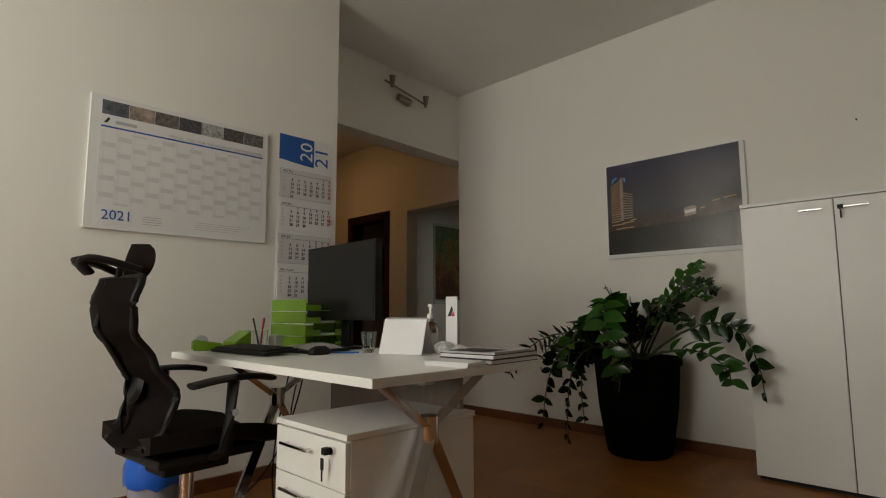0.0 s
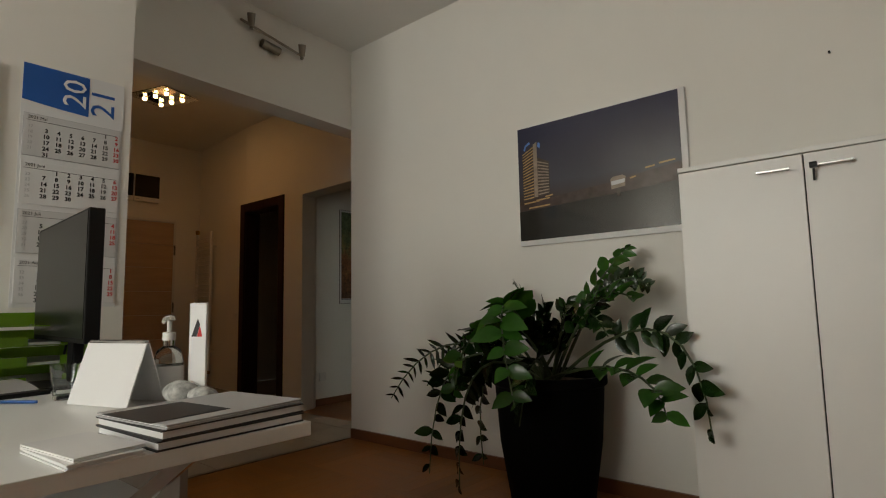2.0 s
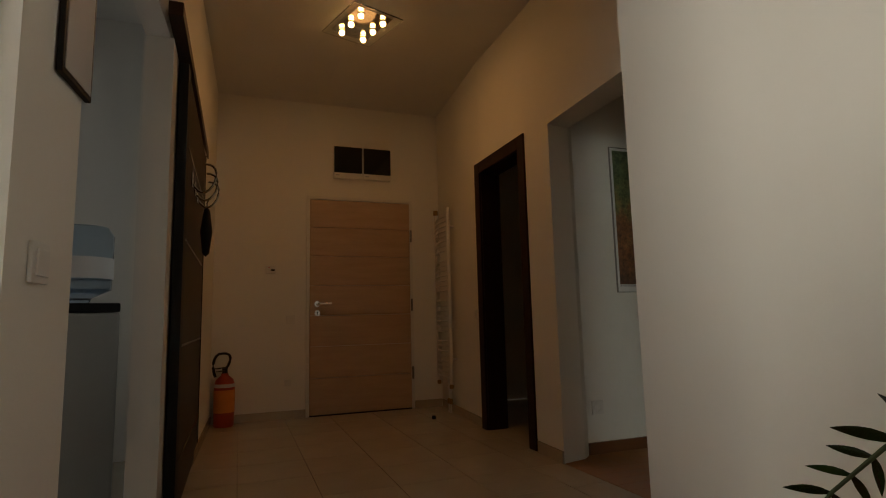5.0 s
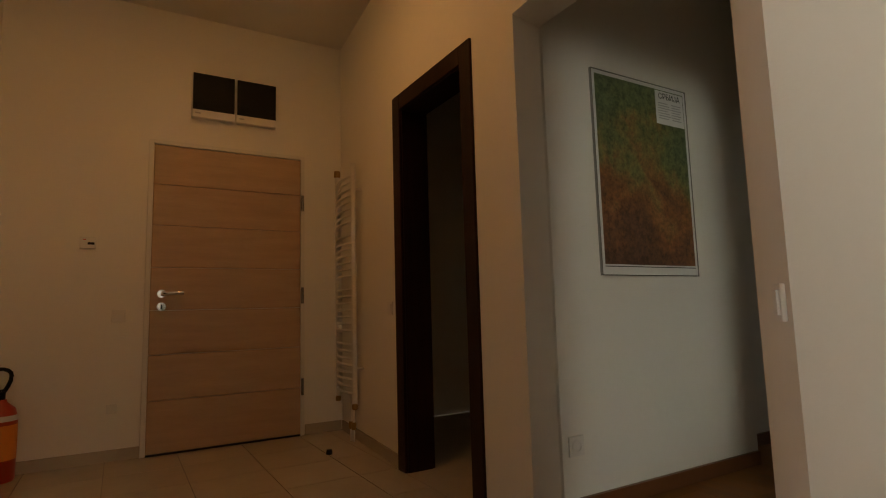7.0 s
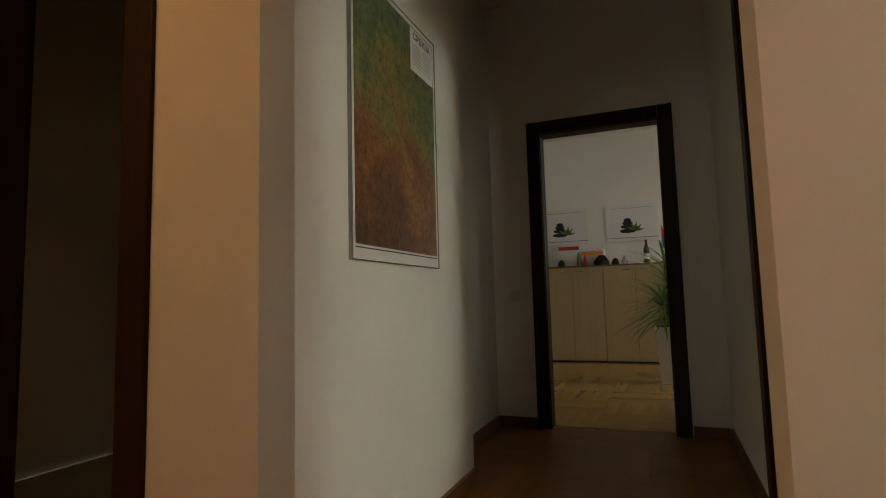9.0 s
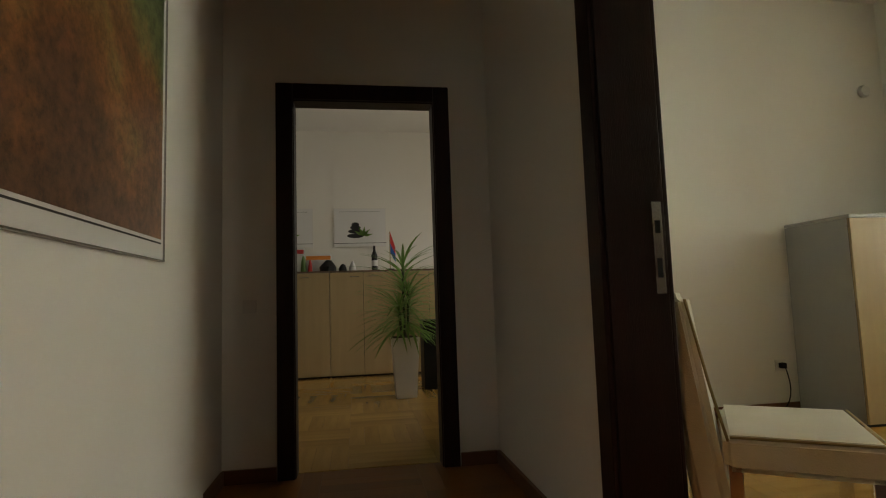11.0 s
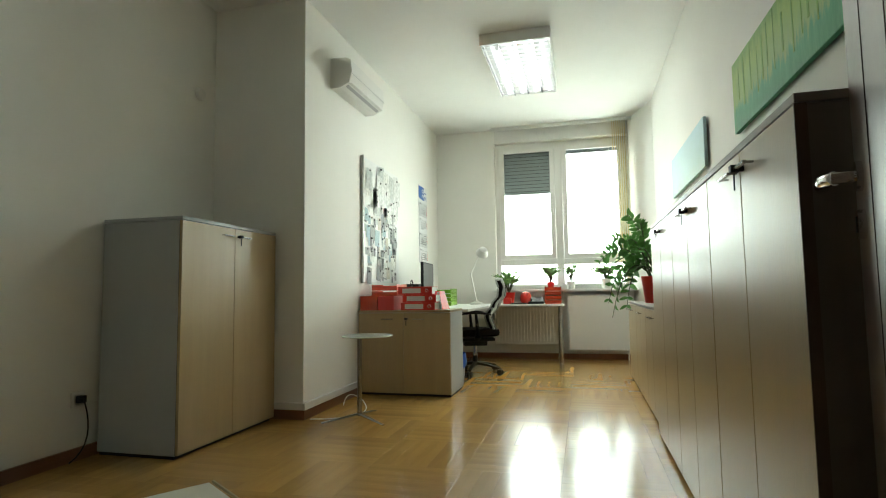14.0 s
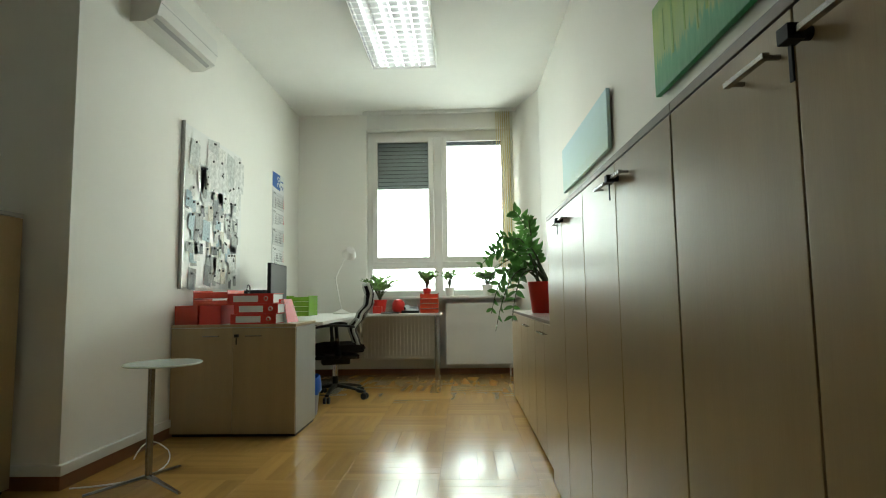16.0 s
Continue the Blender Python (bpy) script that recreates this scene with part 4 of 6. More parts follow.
bm = lathe(bmesh.new(), [(0, 0), (0.031, 0.0), (0.033, 0.012), (0.027, 0.028), (0.014, 0.036), (0, 0.038)], 16)
for v in bm.verts:
    v.co.y *= 1.7
part("shell", bm, BLACK, e, smooth=True)
part("wheel", tube(bmesh.new(), [(-0.004, 0.03, 0.03), (0.004, 0.03, 0.03)], 0.009, 10), GREY, e)
e = thing("drinking_glass", at(-1.32, 1.635, 0.746), "empty clear drinking glass", "glass")
part("cup", lathe(bmesh.new(), [(0, 0.0), (0.026, 0.0), (0.037, 0.09), (0.0345, 0.09), (0.0245, 0.012), (0, 0.012)], 24), GLASS, e, smooth=True)
e = thing("desk_calendar", at(-1.135, 1.695, 0.745, 18), "white tent-shaped desk calendar", "desk calendar")
bm = bmesh.new()
for s in (-1, 1):
    m = Matrix.Rotation(s * 0.32, 4, "X")
    box(bm, -0.105, -0.0015, 0, 0.105, 0.0015, 0.155, pose(0, s * 0.052, 0.001) @ m)
part("card", bm, PAPER, e)
part("spiral", tube(bmesh.new(), [(-0.1, 0, 0.15), (0.1, 0, 0.15)], 0.006, 8), STEEL, e)
part("print_line", boxes((-0.1, -0.0535, 0.03, 0.1, -0.0515, 0.031)), GREYPAPER, e).matrix_basis = pose(0, 0.0105, 0)
e = thing("sanitizer_bottle", at(-1.09, 1.8, 0.745), "clear pump bottle of hand sanitizer", "pump bottle")
part("bottle", lathe(bmesh.new(), [(0, 0), (0.033, 0.0), (0.036, 0.01), (0.036, 0.1), (0.028, 0.125), (0.014, 0.135), (0.014, 0.15), (0, 0.15)], 20), GLASS, e, smooth=True)
part("label", lathe(bmesh.new(), [(0.0367, 0.02), (0.0367, 0.085)], 20), PAPER, e, "white printed label", smooth=True)
part("pump", tube(lathe(bmesh.new(), [(0.016, 0.15), (0.016, 0.17), (0.006, 0.172), (0.006, 0.2), (0.014, 0.202), (0.012, 0.212), (0, 0.214)], 14), [(0, 0, 0.207), (0.03, -0.025, 0.205), (0.04, -0.032, 0.198)], 0.005, 8), PLASTIC, e, "white pump head", smooth=True)
for x, y, r in ((-1.0, 1.795, 0.04), (-0.92, 1.81, 0.032)):
    e = thing("decor_stone", at(x, y, 0.745), "speckled grey decorative stone on the desk", "stone", "stones on the desk")
    bm = bmesh.new()
    bmesh.ops.create_icosphere(bm, subdivisions=3, radius=r)
    for v in bm.verts:
        v.co *= 1 + 0.12 * noise.noise(v.co * 40)
        v.co.x *= 1.25
        v.co.z = max(v.co.z * 0.75 + r * 0.62, 0)
    part("stone", bm, STONE, e, smooth=True)
e = thing("sign_plate", at(-0.99, 1.83, 0.745, 20), "slim white upright plate with a small dark mark", "sign")
part("plate", boxes((-0.027, -0.004, 0.0, 0.027, 0.004, 0.245), bevel=0.001), PAPER, e)
bm = prism(bmesh.new(), [(-0.016, 0), (0.003, 0.045), (0.01, 0.03), (0.0, 0)], 0, 0.001)
part("mark", bm, INK, e).matrix_basis = pose(-0.002, -0.0045, 0.16, 90, 0, 0)
part("mark_accent", prism(bmesh.new(), [(0.004, 0), (0.012, 0.026), (0.02, 0)], 0, 0.001), REDINK, e).matrix_basis = pose(-0.004, -0.0045, 0.16, 90, 0, 0)
part("base", boxes((-0.03, -0.02, 0.0, 0.03, 0.02, 0.008), bevel=0.002), GLASS, e)


def book(m, w, dd, h, cover, label):
    b = thing("book", m, label, "book", "books on the desk")
    part("page_block", boxes((-w / 2 + 0.004, -dd / 2 + 0.003, 0.003, w / 2 - 0.003, dd / 2 - 0.003, h - 0.003)), PAPER, b, "white page block")
    part("cover", boxes((-w / 2, -dd / 2, 0, w / 2, dd / 2, 0.0028), (-w / 2, -dd / 2, h - 0.0028, w / 2, dd / 2, h), bevel=0.0008), cover, b)
    return b


z = 0.745
for i, (w, dd, h, mat, lab) in enumerate(((0.29, 0.235, 0.017, INK, "large flat book with a dark cover"), (0.29, 0.235, 0.017, INK, "large flat book with a dark cover"), (0.285, 0.23, 0.008, GREYPAPER, "glossy grey magazine on a stack"))):
    book(at(-0.665, 1.69, z, 93 + 2 * i), w, dd, h, mat, lab)
    z += h
part("cover_picture", boxes((-0.12, -0.08, 0.0, 0.03, 0.08, 0.0006)), INK, None).matrix_basis = at(-0.7, 1.68, z + 0.0003, 62)
bpy.data.objects["cover_picture"].parent = bpy.data.objects["book.002"]
bpy.data.objects["cover_picture"].matrix_basis = pose(-0.03, 0, 0.0084)
book(at(-0.635, 1.475, 0.745, 4), 0.19, 0.11, 0.009, PAPER, "small white booklet on the desk")
book(at(-0.64, 1.477, 0.754, 8), 0.18, 0.105, 0.006, PAPER, "small white booklet on the desk")

# trays and small desk things
def letter_trays(m, mat, label, group, levels=4, step=0.062, w=0.26, dd=0.34):
    for k in range(levels):
        tr = thing("letter_tray", m @ pose(0, 0, k * step), label, "letter tray", group)
        part("floor_plate", boxes((-w / 2, -dd / 2, 0.0, w / 2, dd / 2, 0.003)), mat, tr)
        part("rim", boxes((-w / 2, -dd / 2, 0.003, -w / 2 + 0.003, dd / 2, 0.058), (w / 2 - 0.003, -dd / 2, 0.003, w / 2, dd / 2, 0.058), (-w / 2 + 0.003, dd / 2 - 0.003, 0.003, w / 2 - 0.003, dd / 2, 0.045), (-w / 2, -dd / 2, 0.0032, -w / 6, -dd / 2 + 0.003, 0.03), (w / 6, -dd / 2, 0.0032, w / 2, -dd / 2 + 0.003, 0.03)), mat, tr)
        if k < levels - 1:
            ps = thing("paper_stack", m @ pose(0.005, -0.01, k * step + 0.0035, 0, 0, 1), "sheets of white paper in a letter tray", "paper", "papers in the trays")
            part("paper_block", boxes((-w / 2 + 0.02, -dd / 2 + 0.02, 0, w / 2 - 0.02, dd / 2 - 0.02, 0.008)), PAPER, ps)


letter_trays(at(-1.88, 1.68, 0.745, 90), GREEN, "translucent lime-green letter tray in a stack", "trays on the first desk")
e = thing("pen_holder", at(-1.99, 1.46, 0.745), "clear pen holder with pens", "pen holder")
part("cup", lathe(bmesh.new(), [(0, 0), (0.035, 0), (0.038, 0.09), (0.036, 0.09), (0.033, 0.004), (0, 0.004)], 16), GLASS, e, smooth=True)
for i, (q, mt) in enumerate(((-0.02, INK), (0.015, REDINK), (0.0, BLUE))):
    part("pen", tube(bmesh.new(), [(q * 0.5, 0, 0.006), (q * 2.2, -0.02 + 0.02 * i, 0.15)], 0.0045, 8), mt, e, smooth=True)
e = thing("desk_tidy", at(-1.96, 1.54, 0.745), "small clear box of clips", "desk tidy")
part("box", boxes((-0.04, -0.03, 0, 0.04, 0.03, 0.06), bevel=0.003), GREYPAPER, e)
e = thing("tape_dispenser", at(-2.0, 1.2, 0.745, 80), "lime-green tape dispenser on the desk", "tape dispenser")
bm = bmesh.new()
bmesh.ops.create_cube(bm, size=1)
for v in bm.verts:
    v.co = Vector((v.co.x * 0.14, v.co.y * 0.05, (v.co.z + 0.5) * (0.055 if v.co.x < 0 else 0.03)))
bmesh.ops.bevel(bm, geom=bm.edges[:], offset=0.008, segments=2, affect="EDGES")
part("body", bm, GREEN, e)
part("tape_roll", tube(bmesh.new(), [(-0.03, -0.012, 0.045), (-0.03, 0.012, 0.045)], 0.028, 16), GREYPAPER, e, smooth=True)
e = thing("memo_box", at(-1.97, 1.33, 0.745, 10), "tilted lime-green memo box on the desk", "memo box")
bm = boxes((-0.05, -0.045, 0, 0.05, 0.045, 0.09), bevel=0.004)
for v in bm.verts:
    if v.co.z > 0.04 and v.co.y < 0:
        v.co.z -= 0.05
part("box", bm, GREEN, e)
e = thing("document_folder", at(-1.62, 1.5, 0.745, 8), "black folder with white sheets on the desk", "folder")
part("cover", boxes((-0.17, -0.12, 0, 0.17, 0.12, 0.012), bevel=0.003), BLACK, e)
bm = bmesh.new()
rows = [[bm.verts.new((x / 10 * 0.3 - 0.15, y * 0.2 - 0.1, 0.0145 + 0.02 * math.sin(x / 10 * 3.14) * (0.4 + 0.6 * y))) for x in range(11)] for y in (0, 1)]
for i in range(10):
    bm.faces.new((rows[0][i], rows[0][i + 1], rows[1][i + 1], rows[1][i]))
bmesh.ops.solidify(bm, geom=bm.faces[:], thickness=0.002)
part("paper_block", bm, PAPER, e, "curled white sheets")
e = thing("ballpoint_pen", at(-1.36, 1.53, 0.7495, 35), "blue ballpoint pen on the desk", "pen")
part("barrel", tube(bmesh.new(), [(-0.07, 0, 0), (0.07, 0, 0)], 0.004, 8), BLUE, e, smooth=True)
e = thing("floor_cable", at(0, 0, 0), "black cables hanging under the desk", "cable")
for a, b, c in (((-1.9, 1.6, 0.7), (-2.0, 1.5, 0.1), (-1.75, 1.45, 0.01)), ((-1.85, 1.65, 0.7), (-1.75, 1.5, 0.2), (-2.05, 1.4, 0.01)), ((-1.95, 1.7, 0.7), (-2.1, 1.6, 0.2), (-1.6, 1.55, 0.01))):
    part("cable", tube(bmesh.new(), curve_pts(a, b, c, 10), 0.004, 6), BLACK, e, smooth=True)

# wall planner
e = thing("wall_planner", at(-2.297, 1.165, 1.645), "large framed white year planner with grey grid and photo strip", "wall calendar")
part("board", boxes((0.001, -0.452, -0.325, 0.016, 0.452, 0.325), bevel=0.002), PAPER, e)
part("sheet", boxes((0.016, -0.41, -0.3, 0.0172, 0.425, 0.305)), PAPER, e)
STRIPS = [material("photo_grey_%d" % i, c, 0.5, var=0.6, scale=30 + 9 * i, fine=0.4) for i, c in enumerate(((0.09, 0.1, 0.12), (0.3, 0.24, 0.2), (0.14, 0.13, 0.12), (0.07, 0.07, 0.08), (0.35, 0.35, 0.34), (0.08, 0.075, 0.07), (0.12, 0.12, 0.12)))]
for i in range(7):
    part("photo", boxes((0.0172, -0.405 + i * 0.118, 0.232, 0.018, -0.289 + i * 0.118, 0.302)), STRIPS[i], e, "small metalwork photo")
part("blue_line", boxes((0.0172, -0.405, 0.168, 0.018, 0.42, 0.176)), BLUE, e)
part("mark", prism(bmesh.new(), [(-0.02, 0), (0.0, 0.03), (0.007, 0.02), (-0.006, 0)], 0, 0.001), INK, e).matrix_basis = pose(0.0172, -0.375, 0.19, 90, 0, 90)
part("name_bar", boxes((0.0172, -0.345, 0.192, 0.018, -0.25, 0.208)), GREYPAPER, e)
words("slogan", "SPECIAL STEEL FOR THE WORLD'S TOP PERFORMERS", 0.022, GREYPAPER, e, pose(0.0185, 0.16, 0.187, 90, 0, 90))
words("year", "2021", 0.068, BLUE, e, pose(0.0185, -0.315, -0.258, 90, 0, 90), label="blue year number")
CELL = material("pale_grey_cell", (0.6, 0.6, 0.6), 0.6, var=0.02)
for mth in range(12):
    y0 = -0.402 + mth * 0.0683
    bm = bmesh.new()
    off = (mth * 3) % 7
    for day in range(31):
        zz = 0.155 - day * 0.0117
        if (day + off) % 7 in (5, 6):
            box(bm, 0.0172, y0 + 0.004, zz - 0.0117, 0.0177, y0 + 0.064, zz)
        else:
            box(bm, 0.0172, y0 + 0.006, zz - 0.008, 0.0175, y0 + 0.018, zz - 0.0045)
    part("month_column", bm, CELL, e)
for mth in range(13):
    part("grid_line", boxes((0.0172, -0.402 + mth * 0.0683, -0.21, 0.0176, -0.4012 + mth * 0.0683, 0.158)), GREYPAPER, e)
for q in range(4):
    part("text_line", boxes((0.0172, -0.2, -0.25 - q * 0.012, 0.0177, -0.11, -0.247 - q * 0.012), (0.0172, 0.05, -0.25 - q * 0.012, 0.0177, 0.36 - 0.03 * q, -0.248 - q * 0.012)), GREYPAPER, e)


def month_calendar(m, label, months=4):
    """A tall wall calendar with a blue head and four month blocks."""
    c = thing("month_calendar", m, label, "wall calendar")
    part("backing", boxes((-0.19, -0.003, -0.505, 0.19, -0.0008, 0.505)), PAPER, c)
    part("blue_head", boxes((-0.188, -0.0045, 0.345, 0.05, -0.003, 0.5)), BLUE, c, "blue print")
    part("head_curve", prism(bmesh.new(), [(-0.188, 0.345), (0.05, 0.345), (0.05, 0.325), (-0.06, 0.332), (-0.188, 0.3455)], 0, 0.0012), BLUE, c).matrix_basis = pose(0, -0.003, 0, 90, 0, 0)
    words("year", "20", 0.125, PAPER, c, pose(0.0, -0.006, 0.415, 90, -90, 0), label="white year digits")
    words("year", "21", 0.135, BLUE, c, pose(0.11, -0.006, 0.4, 90, -90, 0), label="dark year digits")
    names = ("2021 Mai", "2021 Juni", "2021 Juli", "2021 August")
    starts, lens = (5, 1, 3, 6), (31, 30, 31, 31)
    for k in range(months):
        z0 = 0.29 - k * 0.2
        b = part("month_block", boxes((-0.18, -0.007, z0 - 0.178, 0.18, -0.003, z0), bevel=0.0008), GREYPAPER if k in (0, 2) else PAPER, c)
        if k in (0, 2):
            part("month_sheet", boxes((-0.178, -0.0078, z0 - 0.176, 0.178, -0.007, z0 - 0.002)), CELL, b)
        words("month_name", names[k], 0.018, INK, b, pose(-0.165, -0.0085, z0 - 0.016, 90, 0, 0), "LEFT")
        part("rule", boxes((-0.17, -0.0085, z0 - 0.03, 0.17, -0.0078, z0 - 0.0285)), INK, b)
        for col in range(7):
            lines = []
            for row in range(6):
                dnum = row * 7 + col - starts[k] + 1
                lines.append(str(dnum) if 1 <= dnum <= lens[k] else " ")
            words("day_column", "\n".join(lines), 0.0235, REDINK if col == 6 else GREYINK if col == 5 else INK, b, pose(-0.1 + col * 0.044, -0.0085, z0 - 0.104, 90, 0, 0), spacing=1.08, bold=0.0007)
        words("week_column", "\n".join(str(17 + k * 5 + q) for q in range(5)), 0.018, GREYPAPER, b, pose(-0.155, -0.0085, z0 - 0.1, 90, 0, 0), spacing=1.25)
    return c


month_calendar(pose(-2.297, 1.886, 1.502, 0, 0, 90), "tall white four-month wall calendar with blue head")

# picture on the long wall
e = thing("framed_photo", at(-0.862, 3.943, 1.668), "wide glossy night photo of a tower in a white frame", "picture")
part("frame", boxes((-0.478, -0.024, -0.356, 0.49, -0.001, 0.356), bevel=0.002), PAPER, e, "white frame")
part("print", boxes((-0.474, -0.0256, -0.325, 0.46, -0.024, 0.352)), PHOTO, e, "dark glossy print")
TOWER = material("lit_tower_print", (0.42, 0.27, 0.12), 0.15, var=0.3, scale=30, coat=0.6)
TOWERD = material("dim_tower_print", (0.07, 0.055, 0.045), 0.15, var=0.3, scale=30, coat=0.6)
STONEPRINT = material("pale_tower_print", (0.3, 0.24, 0.19), 0.15, var=0.2, scale=30, coat=0.6)
GLOWPRINT = material("blue_lit_print", (0.12, 0.24, 0.6), 0.15, var=0.2, scale=30, coat=0.6)
DUSKPRINT = material("reddish_horizon_print", (0.06, 0.04, 0.036), 0.15, var=0.5, scale=14, coat=0.6)
TOWNPRINT = material("dark_town_print", (0.016, 0.015, 0.012), 0.15, var=0.35, scale=12, fine=0.15, coat=0.6)


def printed(name, mat, pts, level=0):
    """A flat printed shape in the photo: (x, z) corners."""
    ob = part(name, prism(bmesh.new(), pts, 0, 0.0005), mat, e)
    ob.matrix_basis = pose(0, -0.0256 - 0.0006 * level, 0, 90, 0, 0)
    return ob


printed("horizon_glow", DUSKPRINT, [(-0.474, -0.15), (0.46, -0.105), (0.46, -0.01), (0.3, -0.03), (0.1, -0.06), (-0.1, -0.075), (-0.474, -0.11)])
printed("town", TOWNPRINT, [(-0.474, -0.325), (0.46, -0.325), (0.46, -0.1), (0.1, -0.125), (-0.2, -0.14), (-0.474, -0.15)], 1)
printed("tower", TOWERD, [(-0.445, -0.09), (-0.35, -0.08), (-0.35, 0.235), (-0.385, 0.23), (-0.43, 0.2), (-0.445, 0.18)], 2)
for q in range(17):
    printed("tower_floor", TOWER, [(-0.443, -0.083 + q * 0.0168), (-0.372, -0.078 + q * 0.0186), (-0.372, -0.071 + q * 0.0186), (-0.443, -0.077 + q * 0.0168)], 3)
printed("stair_shaft", STONEPRINT, [(-0.37, -0.075), (-0.345, -0.075), (-0.345, 0.255), (-0.37, 0.24)], 3)
printed("tower_side", TOWERD, [(-0.345, -0.075), (-0.268, -0.065), (-0.268, 0.12), (-0.345, 0.16)], 2)
for q in range(11):
    printed("side_floor", STONEPRINT, [(-0.343, -0.066 + q * 0.0195), (-0.272, -0.06 + q * 0.0165), (-0.272, -0.054 + q * 0.0165), (-0.343, -0.058 + q * 0.0195)], 3)
printed("roof_sign", GLOWPRINT, [(-0.435, 0.215), (-0.425, 0.245), (-0.395, 0.262), (-0.388, 0.25), (-0.415, 0.236), (-0.425, 0.212)], 3)
printed("roof_sign", GLOWPRINT, [(-0.342, 0.225), (-0.335, 0.25), (-0.322, 0.24), (-0.325, 0.21)], 3)
for x0, z0, w in ((-0.44, -0.11, 0.1), (-0.36, -0.1, 0.09), (-0.41, -0.14, 0.14), (-0.3, -0.085, 0.05), (0.28, -0.02, 0.05), (0.35, -0.008, 0.08), (0.2, -0.06, 0.03)):
    printed("street_light", TOWER, [(x0, z0), (x0 + w, z0 + 0.006), (x0 + w, z0 + 0.014), (x0, z0 + 0.009)], 3)
printed("water_tower", STONEPRINT, [(0.097, -0.1), (0.172, -0.092), (0.177, -0.042), (0.162, -0.03), (0.107, -0.034), (0.093, -0.046)], 3)
printed("water_tower_band", CELL, [(0.099, -0.08), (0.17, -0.072), (0.173, -0.052), (0.097, -0.058)], 4)
printed("water_tower_foot", TOWERD, [(0.127, -0.14), (0.145, -0.14), (0.145, -0.096), (0.127, -0.097)], 3)

# picture lamp on the lintel
e = thing("picture_lamp", pose(-2.885, 3.16, 2.83, 0, 0, 93.2), "nickel two-armed spot lamp on the lintel", "wall lamp")
part("base", tube(bmesh.new(), [(-0.065, -0.045, -0.045), (0.075, -0.045, -0.06)], 0.03, 14), NICKEL, e, smooth=True)
part("mount", tube(bmesh.new(), [(0, -0.0, -0.04), (0, -0.04, -0.045)], 0.022, 12), NICKEL, e, smooth=True)
part("bar", tube(bmesh.new(), [(-0.25, -0.08, 0.035), (0.25, -0.08, -0.04)], 0.009, 10), NICKEL, e, smooth=True)
for q, z0 in ((-0.17, 0.02), (0.245, -0.04)):
    sp = part("spot", tube(bmesh.new(), [(q, -0.08, z0), (q - 0.015, -0.1, z0 + 0.075)], 0.02, 14, r_end=0.028), NICKEL, e, smooth=True)
    part("joint", tube(bmesh.new(), [(q, -0.08, z0 - 0.02), (q, -0.08, z0 + 0.01)], 0.013, 10), NICKEL, sp, smooth=True)
e = thing("wall_nail", at(0.215, 3.943, 2.013), "small dark nail in the wall", "nail")
part("nail", tube(bmesh.new(), [(0, -0.014, 0), (0, 0, 0)], 0.005, 8), BLACK, e)


def cabinet(m, w, dd, h, label, body, front, top, group="", key=True, plinth=0.02, edge=None, handle_in=0.06):
    """A two-door cabinet; its front looks along -y, its left front corner at the origin."""
    c = thing("cabinet", m, label, "cabinet", group)
    part("body", boxes((0.001, 0.0202, plinth, w - 0.001, dd, h - 0.024), bevel=0.0015), body, c)
    part("top", boxes((0, 0, h - 0.02, w, dd, h), bevel=0.0015), top, c)
    part("plinth", boxes((0.01, 0.03, 0, w - 0.01, dd - 0.01, plinth)), BLACK, c)
    # added black sheet: puts the shade of the door gaps into colour
    part("carcass_front", boxes((0.003, 0.0185, plinth + 0.003, w - 0.003, 0.0198, h - 0.0245)), BLACK, c)
    for i in (0, 1):
        x0, x1 = (0.003, w / 2 - 0.0025) if i == 0 else (w / 2 + 0.0025, w - 0.003)
        dr = part("door", boxes((x0, 0.0, plinth + 0.004, x1, 0.018, h - 0.0245), bevel=0.0012), front, c)
        hx = x1 - handle_in - 0.11 if i == 0 else x0 + handle_in
        part("handle", boxes((hx, -0.028, h - 0.081, hx + 0.11, -0.018, h - 0.073), (hx + 0.005, -0.02, h - 0.080, hx + 0.012, 0, h - 0.074), (hx + 0.098, -0.02, h - 0.080, hx + 0.105, 0, h - 0.074), bevel=0.001), STEEL, dr, "brushed steel bar handle")
        if i == 1 and key:
            lk = part("lock", tube(bmesh.new(), [(x0 + 0.03, 0, h - 0.075), (x0 + 0.03, -0.012, h - 0.075)], 0.009, 12), BLACK, dr, smooth=True)
            part("key", boxes((x0 + 0.018, -0.034, h - 0.086, x0 + 0.042, -0.012, h - 0.066), (x0 + 0.026, -0.026, h - 0.135, x0 + 0.034, -0.023, h - 0.09), bevel=0.001), BLACK, lk, "small key with a fob")
    if edge:
        part("edge_band", boxes((-0.003, -0.001, plinth, -0.0005, 0.03, h - 0.021)), edge, c, "dark edge band")
    return c


for i in range(2):
    cabinet(at(-0.32 + i * 0.905, 3.56, 0), 0.9, 0.38, 1.535, "white laminate two-door cabinet against the wall", WHITE, WHITE, WHITE, "white cabinets", handle_in=0.04)

# plants


